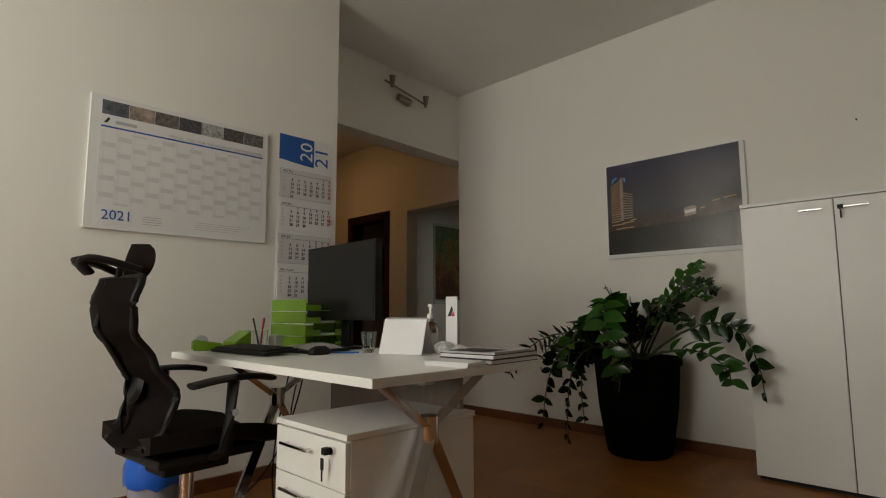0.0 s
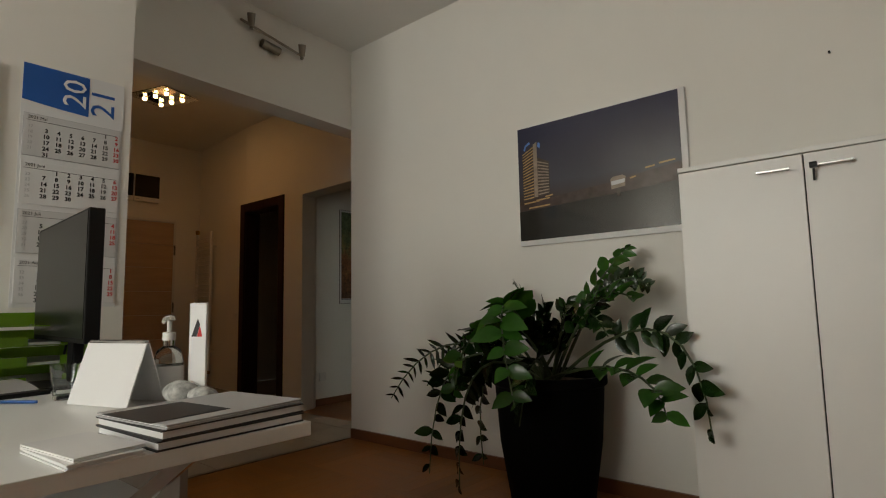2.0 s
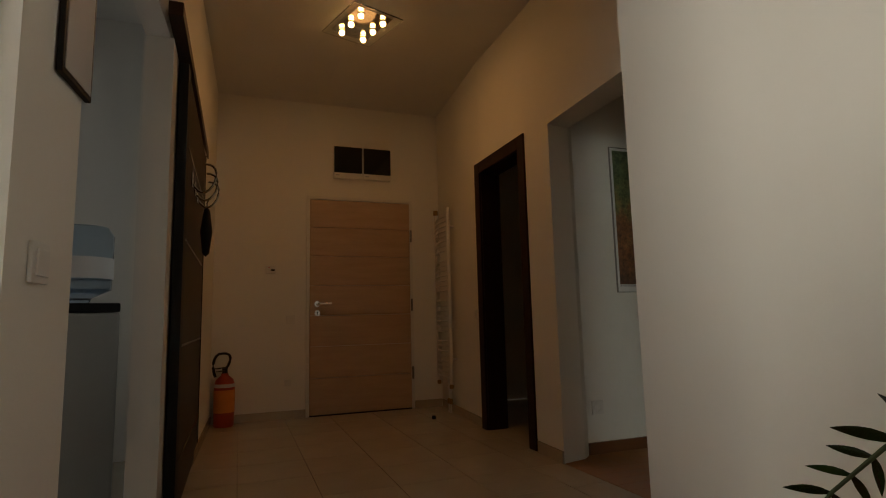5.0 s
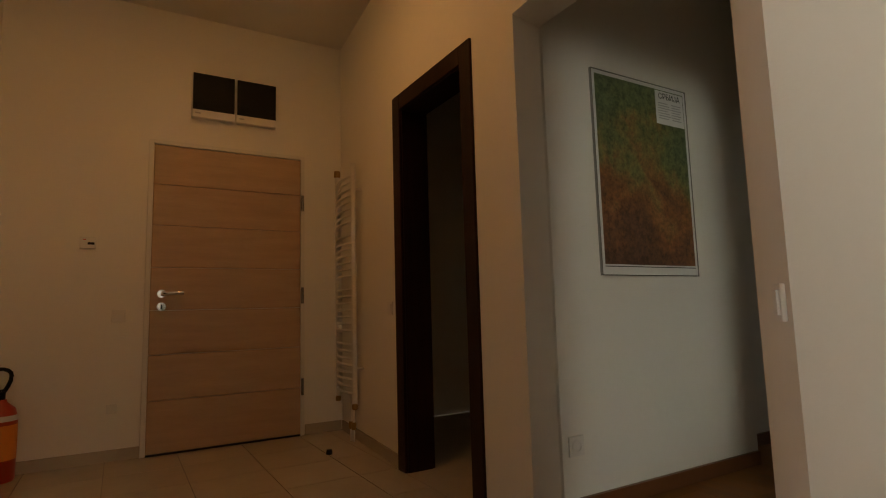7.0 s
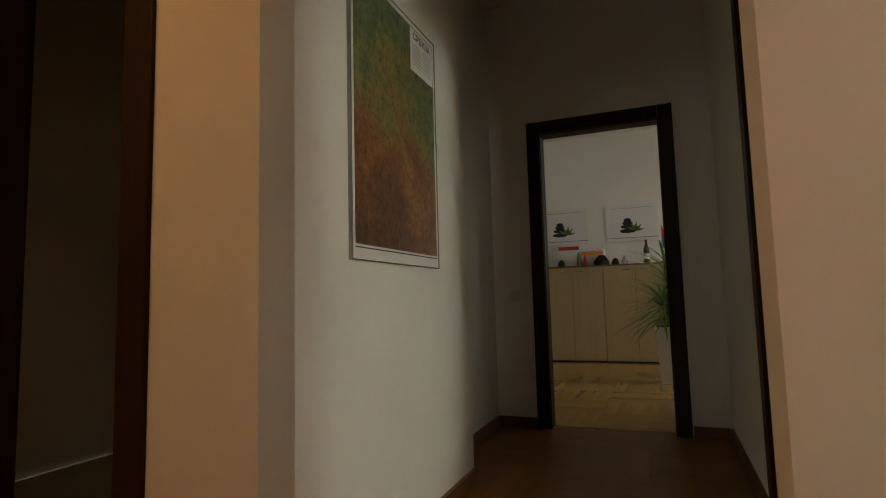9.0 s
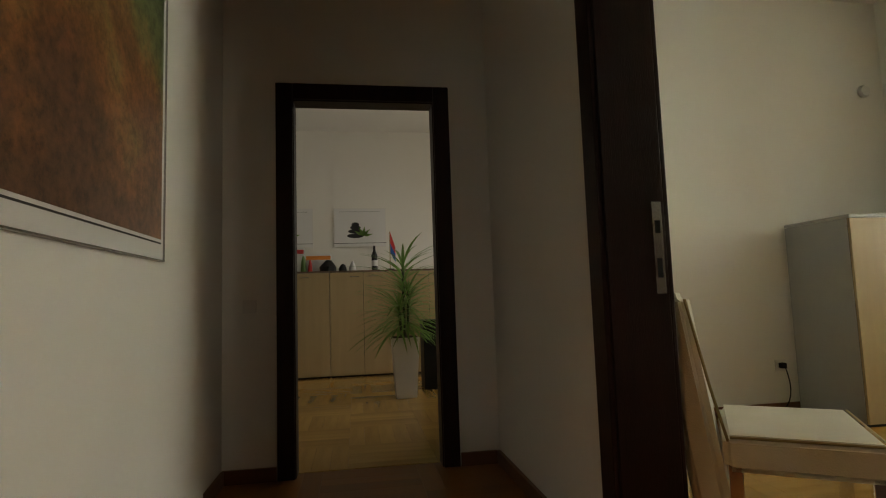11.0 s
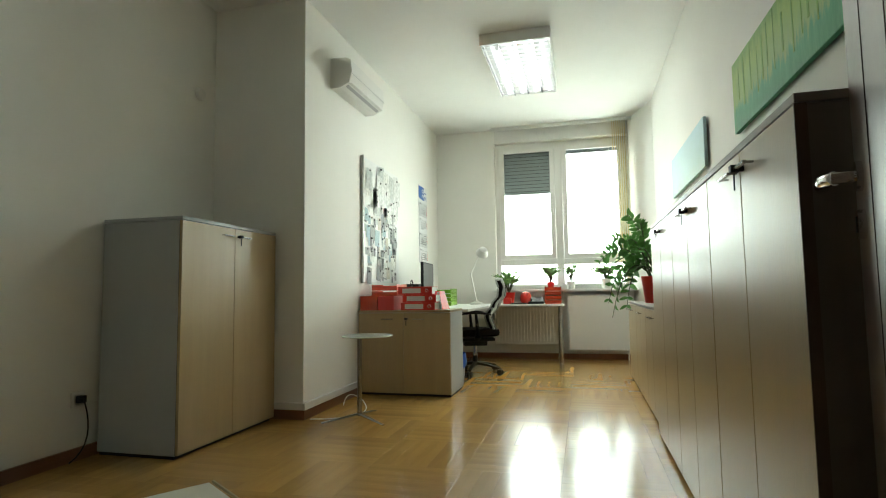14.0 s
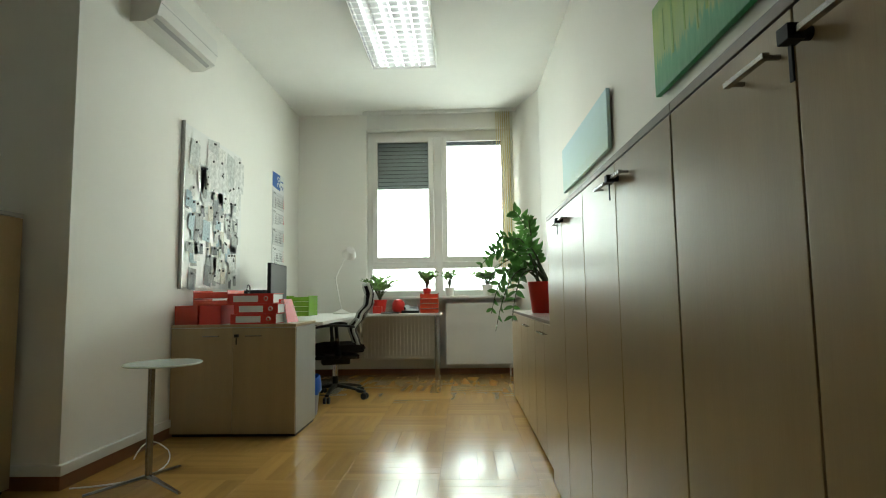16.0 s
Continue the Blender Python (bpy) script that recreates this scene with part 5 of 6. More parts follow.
def leaf_mesh(name, length, width, mat, fold=0.25, droop=0.15, narrow=1.0):
    bm = bmesh.new()
    rows = []
    for j in range(6):
        t = j / 5
        hw = width / 2 * narrow * math.sin(3.1416 * (0.06 + 0.9 * t) ** 0.85) if j < 5 else 0.0006
        rows.append([bm.verts.new((u * hw, length * t, fold * abs(u) * hw - droop * length * t * t)) for u in (-1, 0, 1)])
    for a, b in zip(rows, rows[1:]):
        for i in range(2):
            bm.faces.new((a[i], a[i + 1], b[i + 1], b[i]))
    for f in bm.faces:
        f.smooth = True
    me = bpy.data.meshes.new(name)
    bm.to_mesh(me)
    bm.free()
    me.materials.append(mat)
    return me


def frond(plant, pts, leaf, count, size, start=0.25, jitter=0.25, r=0.009, lift=0.5, rnd=random, twist=0.0):
    """A stem with leaves in two rows; pts run from the soil to the tip, in the plant's own axes."""
    fr = part("stem", tube(bmesh.new(), pts, r, 6, 1.0, r_end=0.003), STEM, plant, smooth=True)
    seg = len(pts) - 1
    for k in range(count):
        t = start + (1 - start) * (k + 0.5) / count
        f = min(t * seg, seg - 0.001)
        i = int(f)
        p = pts[i].lerp(pts[i + 1], f - i)
        d = (pts[i + 1] - pts[i]).normalized()
        side = d.cross(Vector((0, 0, 1)))
        side = side.normalized() if side.length > 1e-3 else Vector((1, 0, 0))
        up = side.cross(d).normalized()
        turn = Matrix.Rotation(radians(twist), 3, d)
        side, up = turn @ side, turn @ up
        for s in (-1, 1):
            if rnd.random() < 0.05:
                continue
            way = (side * s * 0.85 + d * (0.5 + rnd.uniform(-jitter, jitter)) + up * (lift + rnd.uniform(-jitter, jitter) * 1.6)).normalized()
            tilt = up + side * rnd.uniform(-0.5, 0.5)
            nrm = (tilt - way * tilt.dot(way)).normalized()
            xx = way.cross(nrm)
            sc = size * rnd.uniform(0.7, 1.15) * (1 - 0.35 * max(0, t - 0.75) / 0.25)
            m = Matrix((xx, way, nrm)).transposed().to_4x4()
            m.translation = p
            lf = new("leaf", leaf)
            lf.parent = fr
            lf.matrix_basis = m @ Matrix.Diagonal((sc, sc, sc, 1))
    return fr


ZZ = leaf_mesh("zz_leaf", 0.1, 0.056, LEAF, 0.3, 0.18)
ZZY = leaf_mesh("zz_leaf_young", 0.1, 0.06, LEAFY, 0.35, 0.25)
ZZP = leaf_mesh("zz_leaf_pale", 0.085, 0.036, LEAFP, 0.35, 0.25)
ZZN = leaf_mesh("zz_leaf_narrow", 0.085, 0.02, LEAF)
rnd = random.Random(5)


def zz_plant(m, label, fronds, pot_profile, pot_mat, scale=1.0):
    pl = thing("potted_plant", m, label, "potted plant")
    part("pot", lathe(bmesh.new(), pot_profile, 28), pot_mat, pl, smooth=True)
    ztop = max(z for _, z in pot_profile)
    rr = max(r for r, _ in pot_profile)
    part("soil", lathe(bmesh.new(), [(rr * 0.9, ztop - 0.05), (0, ztop - 0.035)], 20), SOIL, pl)
    for ctrl, tip, count, size, narrow, *more in fronds:
        twist = more[0] if more else 0.0
        young = (ZZ, ZZY, ZZP)[more[1]] if len(more) > 1 else ZZ
        base = Vector((rnd.uniform(-0.05, 0.05), rnd.uniform(-0.05, 0.05), ztop - 0.04))
        frond(pl, curve_pts(base, Vector(ctrl), Vector(tip), 9), ZZN if narrow else young, count, size, rnd=rnd, twist=twist, lift=0.5 if abs(twist) < 30 else 0.15)
    return pl


POT1 = [(0, 0), (0.19, 0.0), (0.205, 0.02), (0.25, 0.3), (0.27, 0.57), (0.285, 0.58), (0.285, 0.625), (0.265, 0.625), (0.245, 0.5), (0, 0.5)]
# each frond: middle control, tip (from the foot of the pot), pairs of leaves, leaf size, narrow, twist, kind of leaf
zz_plant(at(-1.03, 3.645, 0), "large dark-green zz plant with arching fronds in a black pot", [
    ((-0.61, -0.09, 1.01), (-0.9, -0.23, 0.45), 17, 1.0, True, 80),
    ((-0.45, -0.04, 1.0), (-0.72, -0.12, 0.52), 14, 1.0, True, 70),
    ((0.26, 0.08, 1.13), (0.4, 0.13, 1.24), 11, 0.95, False, 50, 1),
    ((0.33, 0.04, 1.25), (0.52, 0.05, 1.04), 15, 0.72, False, 85),
    ((0.33, -0.13, 1.14), (0.52, -0.15, 0.98), 12, 0.95, False, 25, 1),
    ((0.21, -0.05, 1.12), (0.37, -0.1, 0.82), 10, 0.9, False, 40),
    ((0.75, -0.09, 1.19), (0.82, -0.23, 0.44), 11, 1.15, False, 85),
    ((0.62, -0.28, 0.83), (0.7, -0.35, 0.53), 9, 1.35, False, 20, 1),
    ((-0.16, 0.13, 0.97), (-0.29, 0.15, 1.1), 12, 0.8, True, 60),
    ((-0.1, 0.1, 0.95), (-0.2, 0.08, 1.02), 9, 0.9, False, 40),
    ((-0.18, -0.33, 1.38), (0.12, -0.5, 0.54), 11, 1.45, False, 15, 1),
    ((-0.24, -0.37, 1.1), (-0.25, -0.45, 0.55), 9, 1.5, False, 10, 1),
    ((-0.54, -0.25, 1.01), (-0.55, -0.3, 0.11), 14, 1.05, False, 70),
    ((-0.42, -0.25, 0.93), (-0.35, -0.3, 0.06), 14, 1.05, False, 70),
    ((-0.51, -0.02, 0.91), (-0.31, -0.15, 0.16), 12, 1.0, False, 60),
    ((-0.05, 0.07, 0.86), (-0.04, 0.07, 0.98), 9, 1.05, False),
    ((0.13, -0.08, 0.87), (0.14, -0.03, 0.99), 9, 1.05, False, 30),
    ((0.02, -0.2, 0.87), (-0.11, -0.2, 0.89), 9, 1.2, False),
    ((0.1, -0.3, 0.88), (0.05, -0.36, 0.43), 8, 1.25, False, 20),
    ((-0.2, -0.1, 0.95), (-0.3, -0.1, 0.8), 9, 1.2, False, 30),
    ((0.05, 0.0, 0.9), (0.2, 0.05, 0.9), 8, 1.1, False, 40),
], POT1, POTBLACK)

# window of the first office
wn = thing("window_2", at(0, -2.3, 0), "white two-wing window with bright daylight and pale blinds", "window")
wn["kind"] = "structure"
SM = (SX0 + SX1) / 2
part("window_frame", boxes((SX0, -0.07, SB, SX1, 0, SB + 0.07), (SX0, -0.07, ST - 0.07, SX1, 0, ST), (SX0, -0.07, SB + 0.07, SX0 + 0.06, 0, ST - 0.07), (SX1 - 0.06, -0.07, SB + 0.07, SX1, 0, ST - 0.07), (SM - 0.06, -0.07, SB + 0.07, SM + 0.06, 0, ST - 0.07), bevel=0.004), PLASTIC, wn)
for x0, x1 in ((SX0 + 0.06, SM - 0.06), (SM + 0.06, SX1 - 0.06)):
    part("pane", boxes((x0, -0.045, SB + 0.07, x1, -0.039, ST - 0.07)), PANE, wn).visible_shadow = False
part("window_sill", boxes((SX0 - 0.03, 0.0, SB - 0.03, SX1 + 0.03, 0.3, SB), bevel=0.006), PLASTIC, wn)
cu = thing("vertical_blind", at(0, -2.195, 0), "bundle of yellow-beige vertical blind strips by the window", "blind")
for k in range(6):
    part("strip", boxes((SX1 + 0.02 + k * 0.035, 0.0, 0.9, SX1 + 0.022 + k * 0.035, 0.09, ST + 0.1)), CURTAIN, cu)
part("rail", boxes((SX0, 0.0, ST + 0.1, SX1 + 0.3, 0.05, ST + 0.13)), PLASTIC, cu)

# ---- second office ----
wn = thing("window_1", at(WX + 0.1, 0, 0), "white two-wing window with transom lights and a half-lowered shutter", "window")
wn["kind"] = "structure"
MY = 5.304
part("window_frame", boxes((0, WR, WB, 0.07, WL, WB + 0.07), (0, WR, 2.93, 0.07, WL, WT), (0, WR, WB + 0.07, 0.07, WR + 0.06, 2.93), (0, WL - 0.06, WB + 0.07, 0.07, WL, 2.93), (0, MY - 0.05, WB + 0.07, 0.07, MY + 0.05, 2.93), (0, WR + 0.06, 1.27, 0.07, MY - 0.05, 1.35), (0, MY + 0.05, 1.27, 0.07, WL - 0.06, 1.35), bevel=0.004), PLASTIC, wn)
for y0, y1 in ((WR + 0.06, MY - 0.05), (MY + 0.05, WL - 0.06)):
    sash = part("sash", boxes((-0.015, y0 + 0.002, 1.352, 0.03, y0 + 0.065, 2.928), (-0.015, y1 - 0.065, 1.352, 0.03, y1 - 0.002, 2.928), (-0.015, y0 + 0.065, 1.352, 0.03, y1 - 0.065, 1.415), (-0.015, y0 + 0.065, 2.865, 0.03, y1 - 0.065, 2.928), bevel=0.004), PLASTIC, wn)
    part("pane", boxes((0.01, y0 + 0.065, 1.415, 0.016, y1 - 0.065, 2.865)), PANE, sash).visible_shadow = False
    part("pane", boxes((0.01, y0, WB + 0.07, 0.016, y1, 1.27)), PANE, wn).visible_shadow = False
hd = part("window_handle", boxes((-0.06, MY + 0.075, 1.95, -0.04, MY + 0.095, 2.08), (-0.04, MY + 0.078, 2.04, -0.015, MY + 0.092, 2.06), bevel=0.004), PLASTIC, wn)
part("window_sill", boxes((-0.3, WR - 0.05, WB - 0.03, 0.0, WL + 0.03, WB), bevel=0.006), PLASTIC, wn)
part("shutter_box", boxes((-0.112, WR + 0.01, 3.005, -0.1, WL - 0.01, H2 - 0.01), bevel=0.002), PLASTIC, wn)
for k in range(13):
    z = 2.925 - k * 0.05
    part("shutter_slat", boxes((0.085, MY + 0.05, z - 0.043, 0.1, WL - 0.06, z), bevel=0.004), BLIND, wn)
for k in range(2):
    z = 2.925 - k * 0.05
    part("shutter_slat", boxes((0.085, WR + 0.06, z - 0.043, 0.1, MY - 0.05, z), bevel=0.004), BLIND, wn)

# added black sheet behind the slats, painting the shade in their gaps
part("shutter_web", boxes((0.1005, MY + 0.05, 2.285, 0.104, WL - 0.06, 2.925), (0.1005, WR + 0.06, 2.835, 0.104, MY - 0.05, 2.925)), BLACK, wn)

cr = thing("curtain_rail", at(0, 0, 0), "thin white curtain rail under the ceiling", "curtain rail")
part("rail", boxes((4.27, WR - 0.05, H2 - 0.045, 4.29, WL + 0.02, H2 - 0.001)), PLASTIC, cr)
cu = thing("vertical_blind", at(4.27, 0, 0), "bundle of yellow-beige vertical blind strips by the window", "blind")
for k in range(7):
    y = 4.42 + k * 0.026
    part("strip", boxes((-0.045, y, 0.98, 0.045, y + 0.002, H2 - 0.05)), CURTAIN, cu).matrix_basis = pose(0, 0, 0)
part("cord", tube(bmesh.new(), [(0.02, 4.63, 1.1), (0.02, 4.63, H2 - 0.05)], 0.002, 6), PLASTIC, cu)

for y0, y1 in ((4.42, 5.22), (5.3, 6.2)):
    flat = y0 < 5
    z0, z1 = (0.13, 0.84) if flat else (0.2, 0.74)
    r = thing("panel_radiator", at(4.25, 0, 0), "white flat-fronted panel radiator under the window" if flat else "white ribbed panel radiator under the window", "radiator", "radiators under the window")
    part("panel", boxes((0.0, y0, z0, 0.09, y1, z1), bevel=0.006), PLASTIC, r)
    n = 0 if flat else int((y1 - y0) / 0.045)
    for k in range(n):
        yy = y0 + 0.02 + k * (y1 - y0 - 0.04) / n
        part("rib", boxes((-0.008, yy + 0.006, 0.24, 0.001, yy + 0.03, 0.7), bevel=0.003), PLASTIC, r)
    part("top_grille", boxes((0.0, y0, z1 + 0.002, 0.09, y1, z1 + 0.01), bevel=0.002), PLASTIC, r)
    part("bracket", boxes((0.09, y0 + 0.1, 0.3, 0.149, y0 + 0.14, 0.6)), PLASTIC, r)
    part("pipe", tube(bmesh.new(), [(0.05, y0 + 0.05, 0.0), (0.05, y0 + 0.05, z0 + 0.01)], 0.009, 8), PLASTIC, r)

# oak cabinets
c = cabinet(at(-0.545, 7.24, 0), 0.99, 0.55, 1.374, "light oak two-door cabinet with grey sides in the niche", GREY, OAK, GREY, handle_in=0.03)
e = thing("paper_pad", at(-0.14, 7.4, 1.374, 8), "small white pad lying on the oak cabinet", "pad")
part("paper_block", boxes((-0.11, -0.07, 0, 0.11, 0.07, 0.018), bevel=0.002), PAPER, e)
cabinet(pose(1.483, 7.02, 0, 0, 0, -90), 0.865, 0.5, 0.755, "low light-oak two-door cabinet with a grey end", GREY, OAK, OAK, handle_in=0.09)
for i in range(3):
    cb = cabinet(pose(-1.96 + 0.825 * (i + 1), 4.59, 0, 0, 0, 180), 0.823, 0.435, 1.315, "tall light-oak two-door cabinet in a row along the wall", OAKGREY, OAK, OAKGREY, "tall oak cabinets", handle_in=0.02)
part("edge_band", boxes((0.8225, -0.002, 0.02, 0.826, 0.022, 1.292)), OAKEDGE, [o for o in bpy.data.objects if o.get("group") == "tall oak cabinets"][0], "dark edge band")
for i in range(3):
    cabinet(pose(0.52 + 0.8 * (i + 1), 4.56, 0, 0, 0, 180), 0.798, 0.39, 0.79, "low light-oak two-door cabinet in a row along the wall", OAKGREY, OAK, OAKGREY, "low oak cabinets", handle_in=0.02, key=False)
for x in (0.32, 0.4):
    e = thing("small_figure", at(x, 4.4, 1.315), "tiny dark object on the tall cabinet", "ornament", "small things on the cabinet")
    part("body", lathe(bmesh.new(), [(0, 0), (0.03, 0), (0.025, 0.03), (0.012, 0.05), (0, 0.055)], 12), BLACK, e, smooth=True)

# paintings on the cabinet wall
for x0, x1, z0, z1, mt, lab in ((-1.5, 0.06, 1.757, 2.142, ARTGREEN, "wide green abstract canvas painting"), (0.83, 2.2, 1.75, 2.1, ARTBLUE, "wide pale blue canvas painting")):
    e = thing("canvas_painting", at((x0 + x1) / 2, 4.147, (z0 + z1) / 2), lab, "painting")
    hw, hh = (x1 - x0) / 2, (z1 - z0) / 2
    part("canvas", boxes((-hw, 0.012, -hh, hw, 0.035, hh), bevel=0.003), mt, e)
    part("stretcher", boxes((-hw + 0.04, 0.001, -hh + 0.04, hw - 0.04, 0.012, hh - 0.04)), OAK, e)
    if mt == ARTGREEN:
        for k in range(16):
            xx = -hw + 0.05 + k * (2 * hw - 0.1) / 16 + 0.02 * math.sin(k * 5.1)
            part("brush_stroke", boxes((xx, 0.035, -hh * (0.2 + 0.35 * ((k * 7) % 5) / 4), xx + 0.006 + 0.006 * (k % 3), 0.0362, hh * (0.6 + 0.35 * ((k * 3) % 4) / 3))), STROKE, e)

# air conditioner
a = thing("air_conditioner", at(0.052, 7.03, 0.037), "white wall-mounted split air conditioner", "air conditioner")
bm = bmesh.new()
prof = [(0.0, 2.8), (-0.14, 2.795), (-0.185, 2.77), (-0.195, 2.67), (-0.17, 2.58), (-0.09, 2.54), (0.0, 2.54)]
lo, hi = [bm.verts.new((0.87, y - 0.001, z + 0.06)) for y, z in prof], [bm.verts.new((1.64, y - 0.001, z + 0.06)) for y, z in prof]
for i in range(len(prof)):
    j = (i + 1) % len(prof)
    bm.faces.new((lo[i], lo[j], hi[j], hi[i]))
bm.faces.new(lo[::-1])
bm.faces.new(hi)
part("housing", bm, PLASTIC, a)
part("outlet", prism(bmesh.new(), [(-0.15, 2.569), (-0.125, 2.556), (-0.127, 2.552), (-0.152, 2.565)], 0, 0.7), GREYPAPER, a).matrix_basis = Matrix(((0, 0, 1, 0.9), (1, 0, 0, -0.002), (0, 1, 0, 0.06), (0, 0, 0, 1)))
part("flap", boxes((0.89, -0.19, 2.634, 1.62, -0.155, 2.638), bevel=0.001), PLASTIC, a)
part("seam", boxes((0.875, -0.198, 2.71, 1.635, -0.196, 2.713)), GREYPAPER, a)

# louvre lamp
LX, LY = 2.135, 5.535
l = thing("ceiling_louvre_lamp", at(LX, LY, H2 - 0.002), "white rectangular ceiling lamp with a silver louvre, switched on", "ceiling lamp")
part("housing", boxes((-0.68, -0.31, -0.1, 0.68, -0.3, -0.001), (-0.68, 0.3, -0.1, 0.68, 0.31, -0.001), (-0.68, -0.3, -0.1, -0.67, 0.3, -0.001), (0.67, -0.3, -0.1, 0.68, 0.3, -0.001), (-0.67, -0.3, -0.012, 0.67, 0.3, -0.002)), PLASTIC, l)
for k in range(4):
    y = -0.225 + k * 0.15
    part("tube", tube(bmesh.new(), [(-0.65, y, -0.045), (0.65, y, -0.045)], 0.013, 8), TUBE, l, "lit fluorescent tube")
for k in range(5):
    y = -0.3 + k * 0.15
    part("long_louvre", boxes((-0.67, y - 0.006, -0.098, 0.67, y + 0.006, -0.06)), CHROME, l)
for k in range(15):
    x = -0.67 + (k + 0.5) * 1.34 / 15
    part("cross_louvre", boxes((x - 0.003, -0.3, -0.096, x + 0.003, 0.3, -0.062)), CHROME, l)

# magnetic board
b = thing("magnetic_board", at(2.09, 7.03, 1.615), "glass magnetic board crowded with pinned notes and photos", "notice board")
part("board", boxes((-0.52, -0.018, -0.6, 0.52, -0.001, 0.6), bevel=0.002), WHITE, b)
part("edge", boxes((-0.527, -0.03, -0.61, -0.52, -0.001, 0.61)), STEEL, b)
NOTE = [material("note_%d" % i, c, 0.5, var=0.35, scale=22 + 7 * i, fine=0.3) for i, c in enumerate(((0.62, 0.62, 0.6), (0.5, 0.52, 0.5), (0.66, 0.66, 0.62), (0.28, 0.29, 0.28), (0.55, 0.5, 0.42), (0.7, 0.36, 0.36), (0.3, 0.4, 0.45), (0.15, 0.15, 0.16)))]
rb = random.Random(11)
for k in range(120):
    upper = k < 26
    x, z = rb.uniform(-0.5, 0.38), rb.uniform(0.12, 0.56) if upper else rb.uniform(-0.56, 0.2)
    w, hh = rb.choice(((0.19, 0.27), (0.14, 0.2), (0.21, 0.28))) if upper else rb.choice(((0.09, 0.12), (0.06, 0.09), (0.12, 0.16), (0.1, 0.07), (0.05, 0.08)))
    y, top = -0.0185 - 0.0011 * (k % 9), min(z + hh / 2, 0.58)
    n = part("note", boxes((0, -0.0008, -hh, w, 0, 0)), NOTE[rb.choice((0, 0, 2, 2, 1)) if upper else 5 if k == 60 else rb.choice((0, 1, 2, 3, 3, 4, 6, 7, 7))], b)
    n.matrix_basis = pose(x, y, top, 0, rb.uniform(-9, 9), 0)
    if k % 3:
        part("magnet", tube(bmesh.new(), [(x + w / 2, y - 0.001, top - 0.012), (x + w / 2, y - 0.008, top - 0.012)], 0.009, 8), INK, b)
mc = month_calendar(pose(3.65, 7.03, 1.79, 0, 0, 0), "tall white month calendar with blue head on the office wall")

# desk with return
dk = thing("corner_desk", at(0, 0, 0), "white L-shaped corner desk by the window", "desk")
part("desktop", boxes((1.99, 6.1, 0.72, 3.75, 7.02, 0.745), bevel=0.002), WHITE, dk)
part("return_top", boxes((3.752, 5.26, 0.72, 4.24, 7.02, 0.745), bevel=0.002), WHITE, dk)
for x, y in ((3.8, 5.31), (4.19, 5.31), (4.19, 6.95), (2.05, 6.95), (3.72, 6.9)):
    lg = part("leg", tube(bmesh.new(), [(x, y, 0.02), (x, y, 0.72)], 0.022, 12), STEEL, dk, smooth=True)
    part("foot", lathe(bmesh.new(), [(0, 0), (0.03, 0), (0.03, 0.015), (0.022, 0.02)], 12, (x, y, 0)), CHROME, lg, smooth=True)

office_chair(at(2.93, 6.22, 0, 18), "black office chair with a pale mesh back at the corner desk", MESH, material("pale_grey_plastic", (0.42, 0.43, 0.4), 0.4, var=0.05), head=False)
bin_with_bag(at(2.2, 6.3, 0), "small waste bin with a blue bag beside the low cabinet")

# things on the low cabinet
BXT = 0.755


def binder(m, label, mat=RED):
    b = thing("ring_binder", m, label, "binder", "red binders")
    part("cover", boxes((-0.155, -0.14, 0, 0.155, 0.14, 0.004), (-0.155, -0.14, 0.066, 0.155, 0.14, 0.07), (-0.159, -0.14, 0, -0.155, 0.14, 0.07), bevel=0.001), mat, b)
    part("spine", boxes((-0.155, -0.144, 0.0, 0.155, -0.14, 0.07), bevel=0.001), mat, b)
    part("label", boxes((-0.12, -0.146, 0.012, 0.05, -0.1442, 0.055)), PAPER, b, "white spine label")
    part("finger_ring", lathe(bmesh.new(), [(0.01, 0), (0.016, 0.001), (0.016, 0.003), (0.01, 0.004)], 16), CHROME, b, smooth=True).matrix_basis = pose(0.105, -0.1445, 0.035, 90, 0, 0)
    part("paper_block", boxes((-0.15, -0.13, 0.006, 0.15, 0.125, 0.062)), PAPER, b)
    return b


binder(pose(1.64, 6.46, BXT, 0, 0, -88), "red ring binder lying flat on the cabinet")
binder(pose(1.66, 6.44, BXT + 0.07, 0, 0, -92), "red ring binder lying on another")
binder(pose(1.68, 6.5, BXT + 0.14, 0, 0, -86), "red ring binder on top of the pile")
for i in range(2):
    fo = thing("folder_fan", pose(1.75, 6.3 - i * 0.04, BXT, 0, 0, -30 + 24 * i), "red cardboard folder with papers leaning over", "folder", "red folders")
    part("cover", prism(bmesh.new(), [(-0.1, 0), (0.1, 0), (0.04, 0.17), (-0.1, 0.17)], 0, 0.003), RED, fo).matrix_basis = pose(0, 0, 0, 80, 0, 0)
    part("paper_block", prism(bmesh.new(), [(-0.1, 0), (0.09, 0), (0.03, 0.16), (-0.1, 0.16)], 0, 0.02), PAPER, fo).matrix_basis = pose(0, 0.022, 0, 80, 0, 0)
